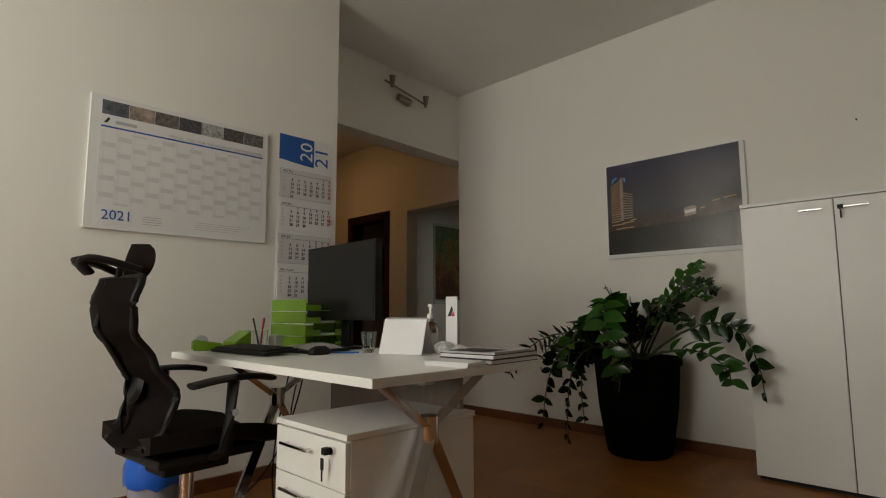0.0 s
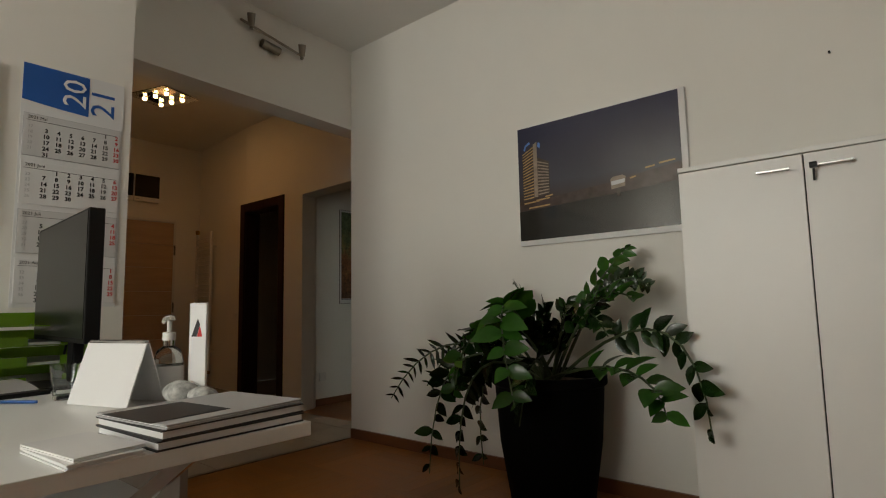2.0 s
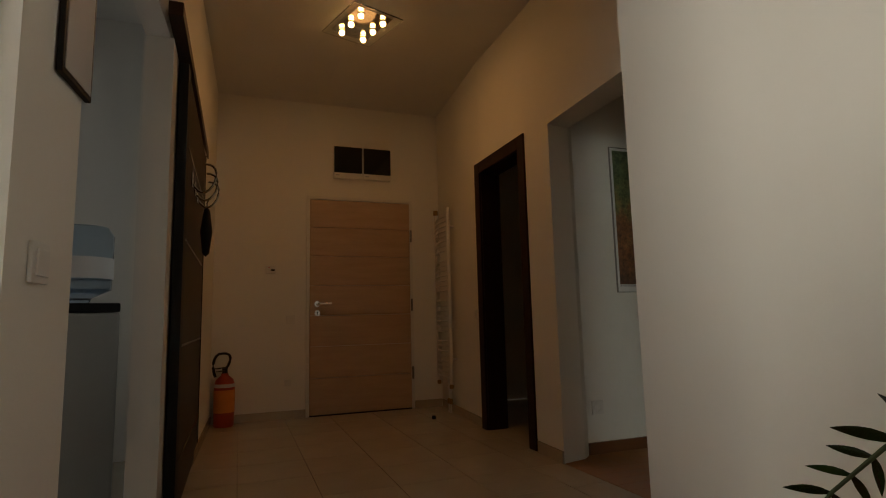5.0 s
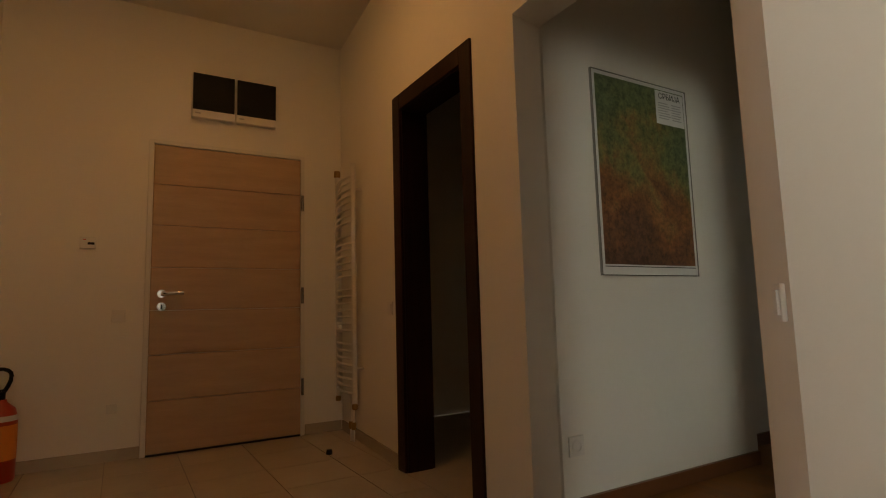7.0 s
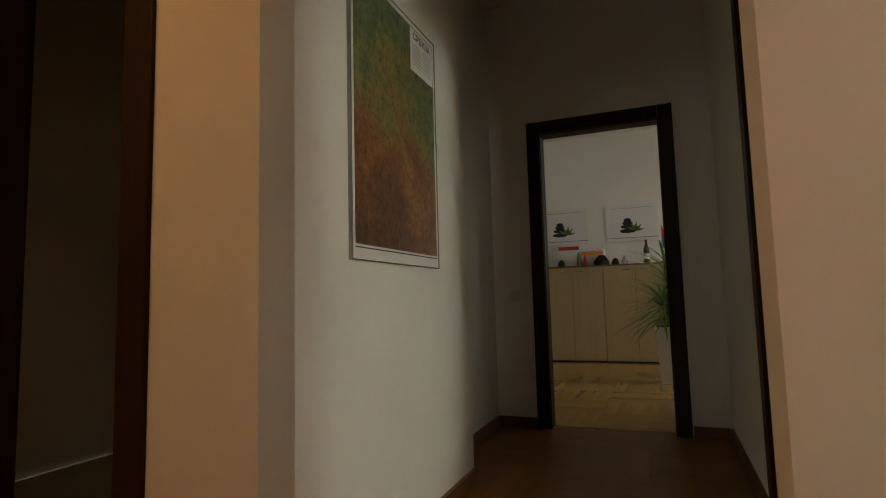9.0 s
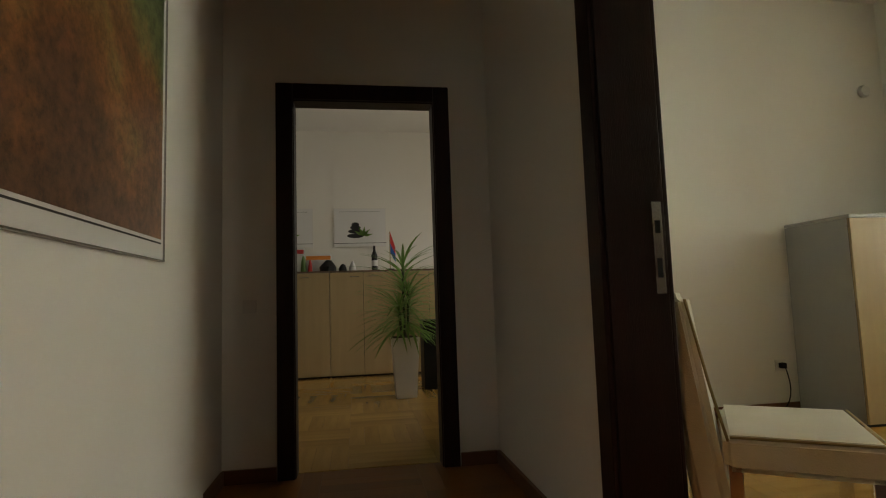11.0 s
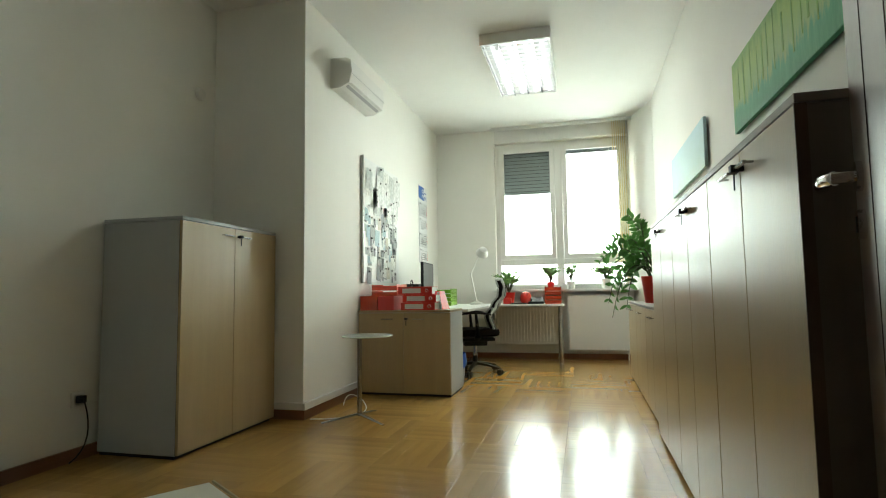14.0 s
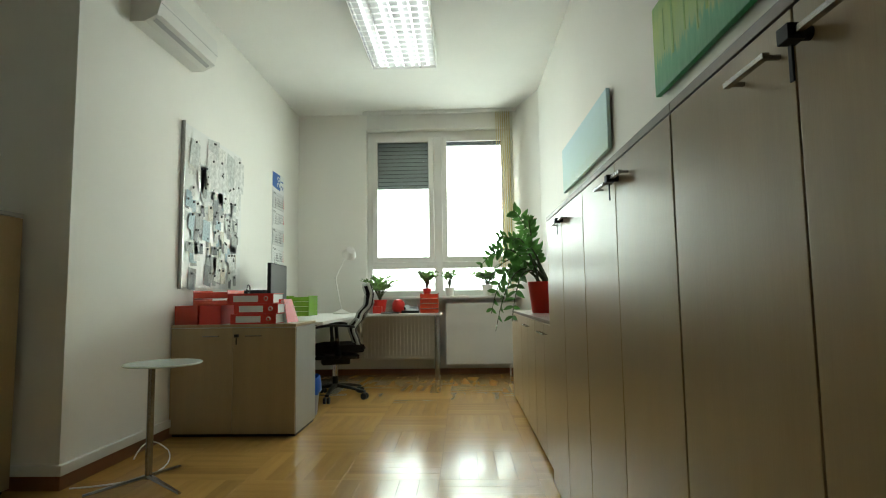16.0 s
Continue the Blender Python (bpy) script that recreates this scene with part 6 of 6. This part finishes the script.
for i, (y, w) in enumerate(((6.93, 0.16), (6.76, 0.15))):
    e = thing("file_box", at(1.63, y, BXT), "translucent red file box on the low cabinet", "file box", "red file boxes")
    part("box", boxes((-0.12, -w / 2, 0, 0.12, -w / 2 + 0.004, 0.13), (-0.12, w / 2 - 0.004, 0, 0.12, w / 2, 0.13), (-0.124, -w / 2, 0, -0.12, w / 2, 0.13), (0.12, -w / 2, 0, 0.124, w / 2, 0.13), (-0.12, -w / 2, 0, 0.12, w / 2, 0.004)), RED if i else REDTRAY, e)
    part("paper_block", boxes((-0.1, -w / 2 + 0.012, 0.005, 0.1, w / 2 - 0.012, 0.1)), PAPER, e)
letter_trays(at(1.8, 6.83, BXT, 90), REDTRAY, "translucent orange-red letter tray in a stack", "red trays on the cabinet", 4, 0.06, 0.25, 0.3)
e = thing("tape_holder", at(1.72, 6.58, BXT + 0.21), "dark curled tape holder on the binders", "tape holder")
part("ring", tube(bmesh.new(), [(0.03 * math.cos(q * 0.524), 0, 0.034 + 0.03 * math.sin(q * 0.524)) for q in range(13)], 0.005, 6), BLACK, e, smooth=True)

# things on the corner desk
mo = thing("computer_monitor", at(2.8, 6.72, 0.745, 4), "thin dark computer monitor seen edge-on on the desk", "monitor")
part("housing", boxes((-0.28, 0.0, 0.12, 0.28, 0.03, 0.5), bevel=0.004), BLACK, mo)
part("screen", boxes((-0.27, -0.002, 0.13, 0.27, 0.0, 0.49)), SCREEN, mo, "dark matt screen")
part("stand", boxes((-0.03, 0.03, 0.01, 0.03, 0.055, 0.3), bevel=0.004), BLACK, mo)
part("foot", boxes((-0.11, -0.06, 0, 0.11, 0.1, 0.012), bevel=0.003), BLACK, mo)
e = thing("computer_tower", at(2.55, 6.85, 0.745), "small black computer box on the desk", "computer")
part("case", boxes((-0.05, -0.1, 0, 0.05, 0.1, 0.26), bevel=0.005), BLACK, e)
letter_trays(at(3.5, 6.72, 0.745, 90), GREEN, "translucent pale-green letter tray in a stack", "trays on the corner desk", 4, 0.05)
e = thing("desk_lamp", at(3.9, 6.38, 0.745), "white jointed desk lamp on the corner desk", "desk lamp")
part("base", lathe(bmesh.new(), [(0, 0), (0.09, 0), (0.09, 0.015), (0.04, 0.035), (0.015, 0.05), (0, 0.05)], 20), POTWHITE, e, smooth=True)
part("lower_arm", tube(bmesh.new(), [(0, 0, 0.04), (0.0, 0.07, 0.4)], 0.008, 8), POTWHITE, e, smooth=True)
part("upper_arm", tube(bmesh.new(), [(0, 0.07, 0.4), (0.0, -0.06, 0.68)], 0.007, 8), POTWHITE, e, smooth=True)
part("joint", tube(bmesh.new(), [(-0.015, 0.07, 0.4), (0.015, 0.07, 0.4)], 0.016, 10), POTWHITE, e, smooth=True)
part("shade", lathe(bmesh.new(), [(0.02, 0.05), (0.05, 0.04), (0.085, -0.04), (0.08, -0.04), (0.046, 0.033), (0.0, 0.045)], 20), POTWHITE, e, smooth=True).matrix_basis = pose(-0.03, -0.1, 0.69, 25, -50, 0)
part("bulb", lathe(bmesh.new(), [(0, -0.02), (0.025, -0.01), (0.02, 0.03)], 12), PLASTIC, e, smooth=True).matrix_basis = pose(-0.03, -0.1, 0.69, 25, -50, 0)
e = thing("telephone", at(3.98, 5.62, 0.745, -80), "dark desk telephone by the window", "telephone")
bm = boxes((-0.1, -0.09, 0, 0.1, 0.09, 0.03), bevel=0.006)
for v in bm.verts:
    if v.co.y > 0 and v.co.z > 0.015:
        v.co.z += 0.06
part("body", bm, BLACK, e)
part("handset", tube(bmesh.new(), [(-0.07, -0.07, 0.05), (-0.075, 0.0, 0.085), (-0.07, 0.08, 0.11)], 0.022, 8), BLACK, e, smooth=True)
part("display", boxes((0.0, 0.03, 0.072, 0.08, 0.07, 0.088)), GREY, e)
letter_trays(at(3.98, 5.39, 0.745, 90), REDTRAY, "translucent red letter tray in a stack by the window", "red trays by the window", 4, 0.055, 0.2, 0.26)
e = thing("red_cup", at(3.95, 5.98, 0.745), "small red box on the desk", "desk tidy")
part("box", boxes((-0.035, -0.05, 0, 0.035, 0.05, 0.08), bevel=0.006), RED, e)
e = thing("red_ball", at(3.93, 5.74, 0.745), "round red ornament on the desk", "ornament")
part("body", lathe(bmesh.new(), [(0, 0), (0.05, 0.0), (0.075, 0.05), (0.07, 0.11), (0.045, 0.15), (0, 0.16)], 18), RED, e, smooth=True)
e = thing("dark_tray", at(3.86, 5.82, 0.745), "flat black tray on the desk", "tray")
part("plate", boxes((-0.07, -0.1, 0, 0.07, 0.1, 0.015), bevel=0.003), BLACK, e)

SMALL = leaf_mesh("small_leaf", 0.055, 0.036, LEAF2)


def bushy_plant(m, label, pot_r, pot_h, pot_mat, height, spread, count, size=1.0, mat=None):
    p = thing("potted_plant", m, label, "potted plant")
    part("pot", lathe(bmesh.new(), [(0, 0), (pot_r * 0.72, 0), (pot_r, pot_h), (pot_r * 0.92, pot_h), (pot_r * 0.85, pot_h * 0.85), (0, pot_h * 0.85)], 18), pot_mat, p, smooth=True)
    for k in range(count):
        a = k * 2.4
        tip = Vector((spread * math.cos(a) * rnd.uniform(0.4, 1), spread * math.sin(a) * rnd.uniform(0.4, 1), pot_h + height * rnd.uniform(0.5, 1)))
        pts = curve_pts((0, 0, pot_h * 0.85), (tip.x * 0.3, tip.y * 0.3, tip.z * 0.95), tip, 6)
        frond(p, pts, SMALL, 4, size, 0.45, 0.4, 0.004, 0.3, rnd)
    return p


bushy_plant(at(4.12, 5.98, 0.745), "leafy pale-green plant in a red pot at the window", 0.085, 0.15, RED, 0.3, 0.24, 26, 1.0)
bushy_plant(at(3.98, 5.42, 0.95), "small dark-green plant standing on the red trays", 0.05, 0.07, RED, 0.2, 0.16, 20, 0.9)
bushy_plant(at(4.3, 5.17, WB), "thin little plant in a white pot on the sill", 0.06, 0.1, POTWHITE, 0.24, 0.12, 12, 0.8)
bushy_plant(at(4.3, 4.72, WB), "grey-green plant in a white pot on the sill", 0.07, 0.13, POTWHITE, 0.16, 0.22, 22, 1.1)
POT2 = [(0, 0), (0.1, 0.0), (0.125, 0.2), (0.13, 0.24), (0.12, 0.24), (0.11, 0.2), (0, 0.2)]
zz_plant(at(2.05, 4.38, 0.79), "drooping zz plant in a red pot on the low cabinet", [
    ((0.1, 0.1, 0.75), (0.1, 0.22, 0.82), 10, 1.2, False, 70, 2),
    ((0.0, 0.1, 0.7), (-0.05, 0.12, 0.72), 10, 1.1, False, 0, 2),
    ((0.0, 0.25, 0.7), (-0.1, 0.5, 0.36), 11, 1.1, False, 75, 2),
    ((-0.1, 0.25, 0.6), (-0.25, 0.4, -0.12), 13, 1.1, False, 60, 2),
    ((-0.1, 0.2, 0.55), (-0.25, 0.28, -0.05), 12, 1.1, False, 0, 2),
    ((0.0, 0.3, 0.6), (-0.05, 0.42, 0.0), 11, 1.1, False, 60, 2),
    ((0.1, 0.2, 0.6), (0.15, 0.4, 0.3), 10, 1.1, False, 0, 2),
    ((-0.1, 0.1, 0.6), (-0.2, 0.16, 0.45), 9, 1.1, False, 0, 2),
    ((-0.1, 0.15, 0.65), (-0.15, 0.25, 0.55), 9, 1.1, False, 60, 2),
    ((0.2, 0.1, 0.65), (0.35, 0.15, 0.5), 9, 1.1, False, 0, 2),
    ((0.0, 0.2, 0.65), (0.05, 0.35, 0.6), 9, 1.0, False, 60, 2),
], POT2, RED)

# small round table
t = thing("side_table", at(0.562, 6.618, 0), "small side table with a frosted glass top and steel tripod", "side table")
bm = lathe(bmesh.new(), [(0, 0.6), (0.183, 0.6), (0.187, 0.605), (0.183, 0.61), (0, 0.61)], 32)
for v in bm.verts:
    v.co.x = v.co.x - 0.01
    v.co.y -= 0.065
part("tabletop", bm, FROST, t, smooth=True)
part("pole", tube(bmesh.new(), [(0, 0, 0.03), (0, 0, 0.6)], 0.017, 14), STEEL, t, smooth=True)
for a in (131, 238, 357):
    ca, sa = math.cos(radians(a)), math.sin(radians(a))
    part("foot", tube(bmesh.new(), [(0, 0, 0.045), (0.28 * ca, 0.28 * sa, 0.01)], 0.02, 6, 0.5, r_end=0.012), STEEL, t)
e = thing("floor_cable", at(0, 0, 0), "thin white cable lying along the wall", "cable")
part("cable", tube(bmesh.new(), curve_pts((0.5, 6.98, 0.004), (0.6, 6.5, 0.004), (1.1, 6.8, 0.004), 10) + curve_pts((1.12, 6.82, 0.02), (1.2, 7.0, 0.12), (0.9, 6.9, 0.03), 8), 0.004, 6), PLASTIC, e, smooth=True)
sk = switch("wall_socket", pose(-0.66, 7.82, 0.34, 0, 0, 0), "white wall socket with a black plug by the cabinet", 0.085, False)
part("plug", boxes((-0.02, -0.05, -0.02, 0.02, -0.013, 0.02), bevel=0.004), BLACK, sk)
part("cord", tube(bmesh.new(), curve_pts((0, -0.05, 0), (0.05, -0.1, -0.25), (-0.08, -0.05, -0.33), 8), 0.004, 6), BLACK, sk, smooth=True)
e = thing("alarm_sensor", at(0.3, 7.82, 2.45), "round white wall sensor, faintly seen", "sensor")
part("body", lathe(bmesh.new(), [(0, 0.03), (0.04, 0.028), (0.05, 0.012), (0.05, 0.001)], 18), PLASTIC, e, smooth=True).matrix_basis = pose(0, 0, 0, 90, 0, 0)

# white leather chair at the door
ch = thing("leather_chair", at(-2.305, 5.82, 0, -34), "white leather dining chair with tan piping beside the doorway", "chair")


def cushion(x0, y0, z0, x1, y1, z1, r):
    bm = boxes((x0, y0, z0, x1, y1, z1))
    bmesh.ops.bevel(bm, geom=bm.edges[:], offset=r, segments=3, affect="EDGES")
    return bm


part("seat", cushion(-0.22, -0.27, 0.35, 0.205, 0.27, 0.46, 0.02), LEATHER, ch, smooth=True)
bm = cushion(-0.3, -0.25, 0.1, -0.19, 0.25, 0.9, 0.028)
for v in bm.verts:
    v.co.x -= 0.2 * max(0, v.co.z - 0.36)
part("backrest", bm, LEATHER, ch, smooth=True)
part("piping", tube(bmesh.new(), [(0.199, -0.262, 0.456), (0.199, 0.262, 0.456)], 0.004, 6), PIPING, ch)
part("piping", tube(bmesh.new(), [(-0.2, -0.264, 0.456), (0.2, -0.264, 0.456)], 0.004, 6), PIPING, ch)
part("piping", tube(bmesh.new(), [(-0.196, -0.246, 0.4), (-0.196 - 0.2 * 0.24, -0.246, 0.6), (-0.196 - 0.2 * 0.52, -0.246, 0.88)], 0.005, 6), PIPING, ch)
for x in (-0.19, 0.17):
    for y in (-0.23, 0.23):
        part("leg", boxes((x - 0.02, y - 0.02, 0, x + 0.02, y + 0.02, 0.37), bevel=0.003), CHROME, ch)
# ---- third office ----
for i in range(4):
    cabinet(at(-5.7 + i * 0.82, 11.02, 0), 0.818, 0.42, 1.3, "light oak two-door cabinet along the far wall", OAK, OAK, OAKEDGE, "oak cabinets of the third office", key=False, handle_in=0.05)
for x0, x1 in ((-4.95, -4.28), (-4.02, -3.33)):
    e = thing("framed_print", at((x0 + x1) / 2, 11.45, 1.9), "white-framed print of stacked stones and bamboo", "picture", "prints of the third office")
    hw = (x1 - x0) / 2
    part("frame", boxes((-hw, -0.02, -0.27, hw, -0.001, 0.25), bevel=0.002), PLASTIC, e)
    part("mat_board", boxes((-hw + 0.012, -0.0215, -0.258, hw - 0.012, -0.02, 0.238)), PAPER, e)
    part("rule", boxes((-hw + 0.08, -0.0225, 0.2, hw - 0.08, -0.0215, 0.203), (-hw, -0.0225, -0.22, hw, -0.0215, -0.214)), INK, e)
    for k, (w, z) in enumerate(((0.11, -0.12), (0.095, -0.06), (0.07, -0.01), (0.05, 0.03))):
        part("printed_stone", tube(bmesh.new(), [(-0.06, -0.022, z), (-0.06, -0.0215, z)], 1, 16), INK, e).matrix_basis = Matrix.Translation((-0.06, 0, z)) @ Matrix.Diagonal((w, 1, 0.03, 1)) @ Matrix.Translation((0.06, 0, -z))
    for k in range(5):
        part("printed_leaf", prism(bmesh.new(), [(0, 0), (0.05, 0.02), (0.13, 0.0), (0.05, -0.02)], 0, 0.0006), LEAF2, e).matrix_basis = pose(0.04, -0.0215, -0.12, 90, -10 - k * 35, 0)
K3 = 1.3
e = thing("flag_stand", at(-3.3, 11.2, K3), "small table flag, red, blue and white, on a stand", "flag")
part("pole", tube(bmesh.new(), [(0, 0, 0), (0, 0, 0.5)], 0.006, 8), OAK, e)
part("base", lathe(bmesh.new(), [(0, 0), (0.05, 0), (0.05, 0.02), (0, 0.025)], 14), BLACK, e)
part("red_stripe", prism(bmesh.new(), [(0.006, 0.5), (0.07, 0.3), (0.07, 0.2), (0.006, 0.35)], 0, 0.004), REDINK, e).matrix_basis = pose(0, 0, 0, 90, 0, 0)
part("blue_stripe", prism(bmesh.new(), [(0.006, 0.35), (0.07, 0.2), (0.07, 0.1), (0.006, 0.22)], 0, 0.004), BLUE, e).matrix_basis = pose(0, 0, 0, 90, 0, 0)
e = thing("wine_bottle", at(-3.5, 11.2, K3), "dark wine bottle on the oak cabinet", "bottle")
part("bottle", lathe(bmesh.new(), [(0, 0), (0.038, 0), (0.038, 0.2), (0.015, 0.26), (0.015, 0.32), (0, 0.32)], 16), INK, e, smooth=True)
part("label", lathe(bmesh.new(), [(0.0385, 0.06), (0.0385, 0.13)], 16), PAPER, e, smooth=True)
for x, w, h, mt, lab in ((-4.52, 0.28, 0.3, PAPER, "white cardboard box with a red band"), (-4.2, 0.3, 0.22, PAPER, "flat white box with a yellow edge")):
    e = thing("carton", at(x, 11.25, K3), lab, "box")
    part("box", boxes((-w / 2, -0.1, 0, w / 2, 0.1, h), bevel=0.003), mt, e)
    part("band", boxes((-w / 2, -0.102, h - 0.07, w / 2, -0.1, h - 0.02)), REDINK if w < 0.29 else EXTLABEL, e)
for x, r, hh, mt in ((-4.38, 0.03, 0.2, LEAF2), (-4.3, 0.025, 0.15, REDINK), (-4.08, 0.1, 0.14, BLACK), (-3.9, 0.05, 0.09, BLACK), (-3.78, 0.04, 0.12, GREYPAPER), (-4.62, 0.05, 0.1, BLACK)):
    e = thing("ornament", at(x, 11.12, K3), "small ornament on the oak cabinet", "ornament", "ornaments of the third office")
    bm = lathe(bmesh.new(), [(0, 0), (r, 0), (r * 1.05, hh * 0.4), (r * 0.6, hh * 0.8), (r * 0.3, hh), (0, hh)], 14)
    for v in bm.verts:
        v.co += Vector((noise.noise(v.co * 20), noise.noise(v.co * 20 + Vector((5, 0, 0))), 0)) * r * 0.3
    part("body", bm, mt, e, smooth=True)
SPIKE = leaf_mesh("spike_leaf", 0.42, 0.022, LEAF2, 0.3, 0.45)
p = thing("potted_plant", at(-3.29, 9.42, 0), "spiky green dracaena in a tall white square pot", "potted plant")
bm = bmesh.new()
for v in box(bm, -0.13, -0.13, 0, 0.13, 0.13, 0.56):
    if v.co.z < 0.1:
        v.co.x *= 0.72
        v.co.y *= 0.72
bmesh.ops.bevel(bm, geom=bm.edges[:], offset=0.006, segments=2, affect="EDGES")
part("pot", bm, POTWHITE, p)
part("soil", boxes((-0.115, -0.115, 0.56, 0.115, 0.115, 0.564)), SOIL, p)
for sx, sy, top in ((0, 0, 1.25), (0.05, 0.03, 1.0), (-0.05, -0.02, 0.85)):
    st = part("stem", tube(bmesh.new(), [(sx * 0.6, sy * 0.6, 0.55), (sx, sy, top)], 0.013, 8), STEM, p, smooth=True)
    for k in range(80):
        a, t = k * 2.4, k / 80
        el = 0.95 - 1.0 * (1 - t)
        way = Vector((math.cos(a) * math.cos(el), math.sin(a) * math.cos(el), math.sin(el)))
        nrm = Vector((-math.cos(a) * math.sin(el), -math.sin(a) * math.sin(el), math.cos(el)))
        m = Matrix((way.cross(nrm), way, nrm)).transposed().to_4x4()
        m.translation = (sx, sy, 0.62 + (top - 0.62) * t)
        lf = new("leaf", SPIKE)
        lf.parent = st
        s = rnd.uniform(0.75, 1.3)
        lf.matrix_basis = m @ Matrix.Diagonal((s, s, s, 1))
l = thing("ceiling_louvre_lamp", at(-3.65, 9.9, 3.2), "white louvred ceiling lamp of the third office", "ceiling lamp")
part("housing", boxes((-0.62, -0.3, -0.09, 0.62, -0.29, -0.001), (-0.62, 0.29, -0.09, 0.62, 0.3, -0.001), (-0.62, -0.29, -0.09, -0.61, 0.29, -0.001), (0.61, -0.29, -0.09, 0.62, 0.29, -0.001)), STEEL, l)
part("reflector", boxes((-0.61, -0.29, -0.018, 0.61, 0.29, -0.002)), GREY, l)
for k in range(5):
    part("long_louvre", boxes((-0.61, -0.29 + k * 0.145 - 0.008, -0.089, 0.61, -0.29 + k * 0.145 + 0.008, -0.05)), STEEL, l)
for k in range(3):
    part("tube", tube(bmesh.new(), [(-0.58, -0.2 + k * 0.2, -0.045), (0.58, -0.2 + k * 0.2, -0.035)], 0.012, 8), DIMTUBE, l, "lit fluorescent tube")
for k in range(13):
    x = -0.61 + (k + 0.5) * 1.22 / 13
    part("cross_louvre", boxes((x - 0.006, -0.29, -0.087, x + 0.006, 0.29, -0.052)), STEEL, l)
e = thing("tool_rack", at(-2.95, 9.9, 0), "dark equipment rack half hidden behind the plant", "rack")
part("frame", boxes((-0.12, -0.15, 0, 0.12, 0.15, 0.7), bevel=0.006), BLACK, e)

# ---- floors: tiles and parquet ----


def plank_mesh(name, l, w, mat, h=0.006, g=0.0004):
    me = bpy.data.meshes.new(name)
    bm = bmesh.new()
    x, y, c = l / 2 - g, w / 2 - g, 0.0003
    lo = [bm.verts.new(q) for q in ((-x, -y, -h), (x, -y, -h), (x, y, -h), (-x, y, -h))]
    mid = [bm.verts.new(q) for q in ((-x, -y, -c * 0.6), (x, -y, -c * 0.6), (x, y, -c * 0.6), (-x, y, -c * 0.6))]
    hi = [bm.verts.new(q) for q in ((-x + c, -y + c, 0), (x - c, -y + c, 0), (x - c, y - c, 0), (-x + c, y - c, 0))]
    for a, b in ((lo, mid), (mid, hi)):
        for i in range(4):
            bm.faces.new((a[i], a[(i + 1) % 4], b[(i + 1) % 4], b[i]))
    bm.faces.new(hi)
    bm.to_mesh(me)
    bm.free()
    me.materials.append(mat)
    return me


def lay(floor_name, kind, cells, me, limit, near):
    """Lays pieces: the nearest ones as parts of the floor, the rest joined into one."""
    floor = bpy.data.objects[floor_name]
    cells = sorted(cells, key=lambda c: (c[0] - near[0]) ** 2 + (c[1] - near[1]) ** 2)
    for x, y, a, sx, sy in cells[:limit]:
        ob = new(kind, me)
        ob.parent = floor
        ob.matrix_basis = pose(x, y, 0, 0, 0, a) @ Matrix.Diagonal((sx, sy, 1, 1))
    rest = cells[limit:]
    if rest:
        vs, fs = [], []
        src = [v.co.copy() for v in me.vertices]
        pol = [tuple(p.vertices) for p in me.polygons]
        for x, y, a, sx, sy in rest:
            m, n = pose(x, y, 0, 0, 0, a) @ Matrix.Diagonal((sx, sy, 1, 1)), len(vs)
            vs += [m @ v for v in src]
            fs += [tuple(i + n for i in p) for p in pol]
        md = bpy.data.meshes.new(kind + "_rest")
        md.from_pydata([tuple(v) for v in vs], [], fs)
        md.materials.append(me.materials[0])
        ob = new(kind + "_field", md)
        ob.parent = floor
        ob["kind"] = "stuff"


def basket(x0, y0, x1, y1, l, n):
    """Squares of n parallel strips, turned by a quarter from square to square; strips at the edges are sawn to fit."""
    out, w = [], l / n
    for i in range(int((x1 - x0) / l) + 1):
        for j in range(int((y1 - y0) / l) + 1):
            cx, cy = x0 + (i + 0.5) * l, y0 + (j + 0.5) * l
            for k in range(n):
                o = (k - (n - 1) / 2) * w
                bx, by, hx, hy, a = (cx, cy + o, l / 2, w / 2, 0) if (i + j) % 2 == 0 else (cx + o, cy, w / 2, l / 2, 90)
                ax, ex, ay, ey = bx - hx, min(bx + hx, x1), by - hy, min(by + hy, y1)
                if ex - ax > 0.01 and ey - ay > 0.01:
                    sx, sy = (ex - ax) / (2 * hx), (ey - ay) / (2 * hy)
                    out.append(((ax + ex) / 2, (ay + ey) / 2, a, sx if a == 0 else sy, sy if a == 0 else sx))
    return out


PLANK = plank_mesh("parquet_strip", 0.5, 0.1, PARQUET)
PLANKRED = plank_mesh("reddish_parquet_strip", 0.5, 0.1, PARQUETRED)
for nm, ar, near in (("floor_1", (-2.91, -2.19, 4.39, 3.93), (-1.2, 3.0)), ("floor_corridor", (-4.43, 4.33, -2.88, 7.27), (-3.6, 5.6)), ("floor_2", (-2.87, 4.15, 4.39, 7.82), (1.2, 5.6)), ("floor_3", (-5.8, 7.28, -2.0, 11.5), (-3.7, 9.0))):
    lay(nm, "parquet_strip", basket(*ar, 0.5, 5), PLANKRED if nm in ("floor_1", "floor_corridor") else PLANK, 300, near)
TILEM = plank_mesh("floor_tile", 0.4, 0.4, TILE, g=0.0012)
lay("floor_hall", "floor_tile", [(-6.32 + 0.402 * i, 2.3 + 0.402 * j, 0, 1, 1) for i in range(9) for j in range(5)] + [(-6.32 + 0.402 * i, 4.2195, 0, 1, 0.54) for i in range(9)], TILEM, 300, (-4, 3))
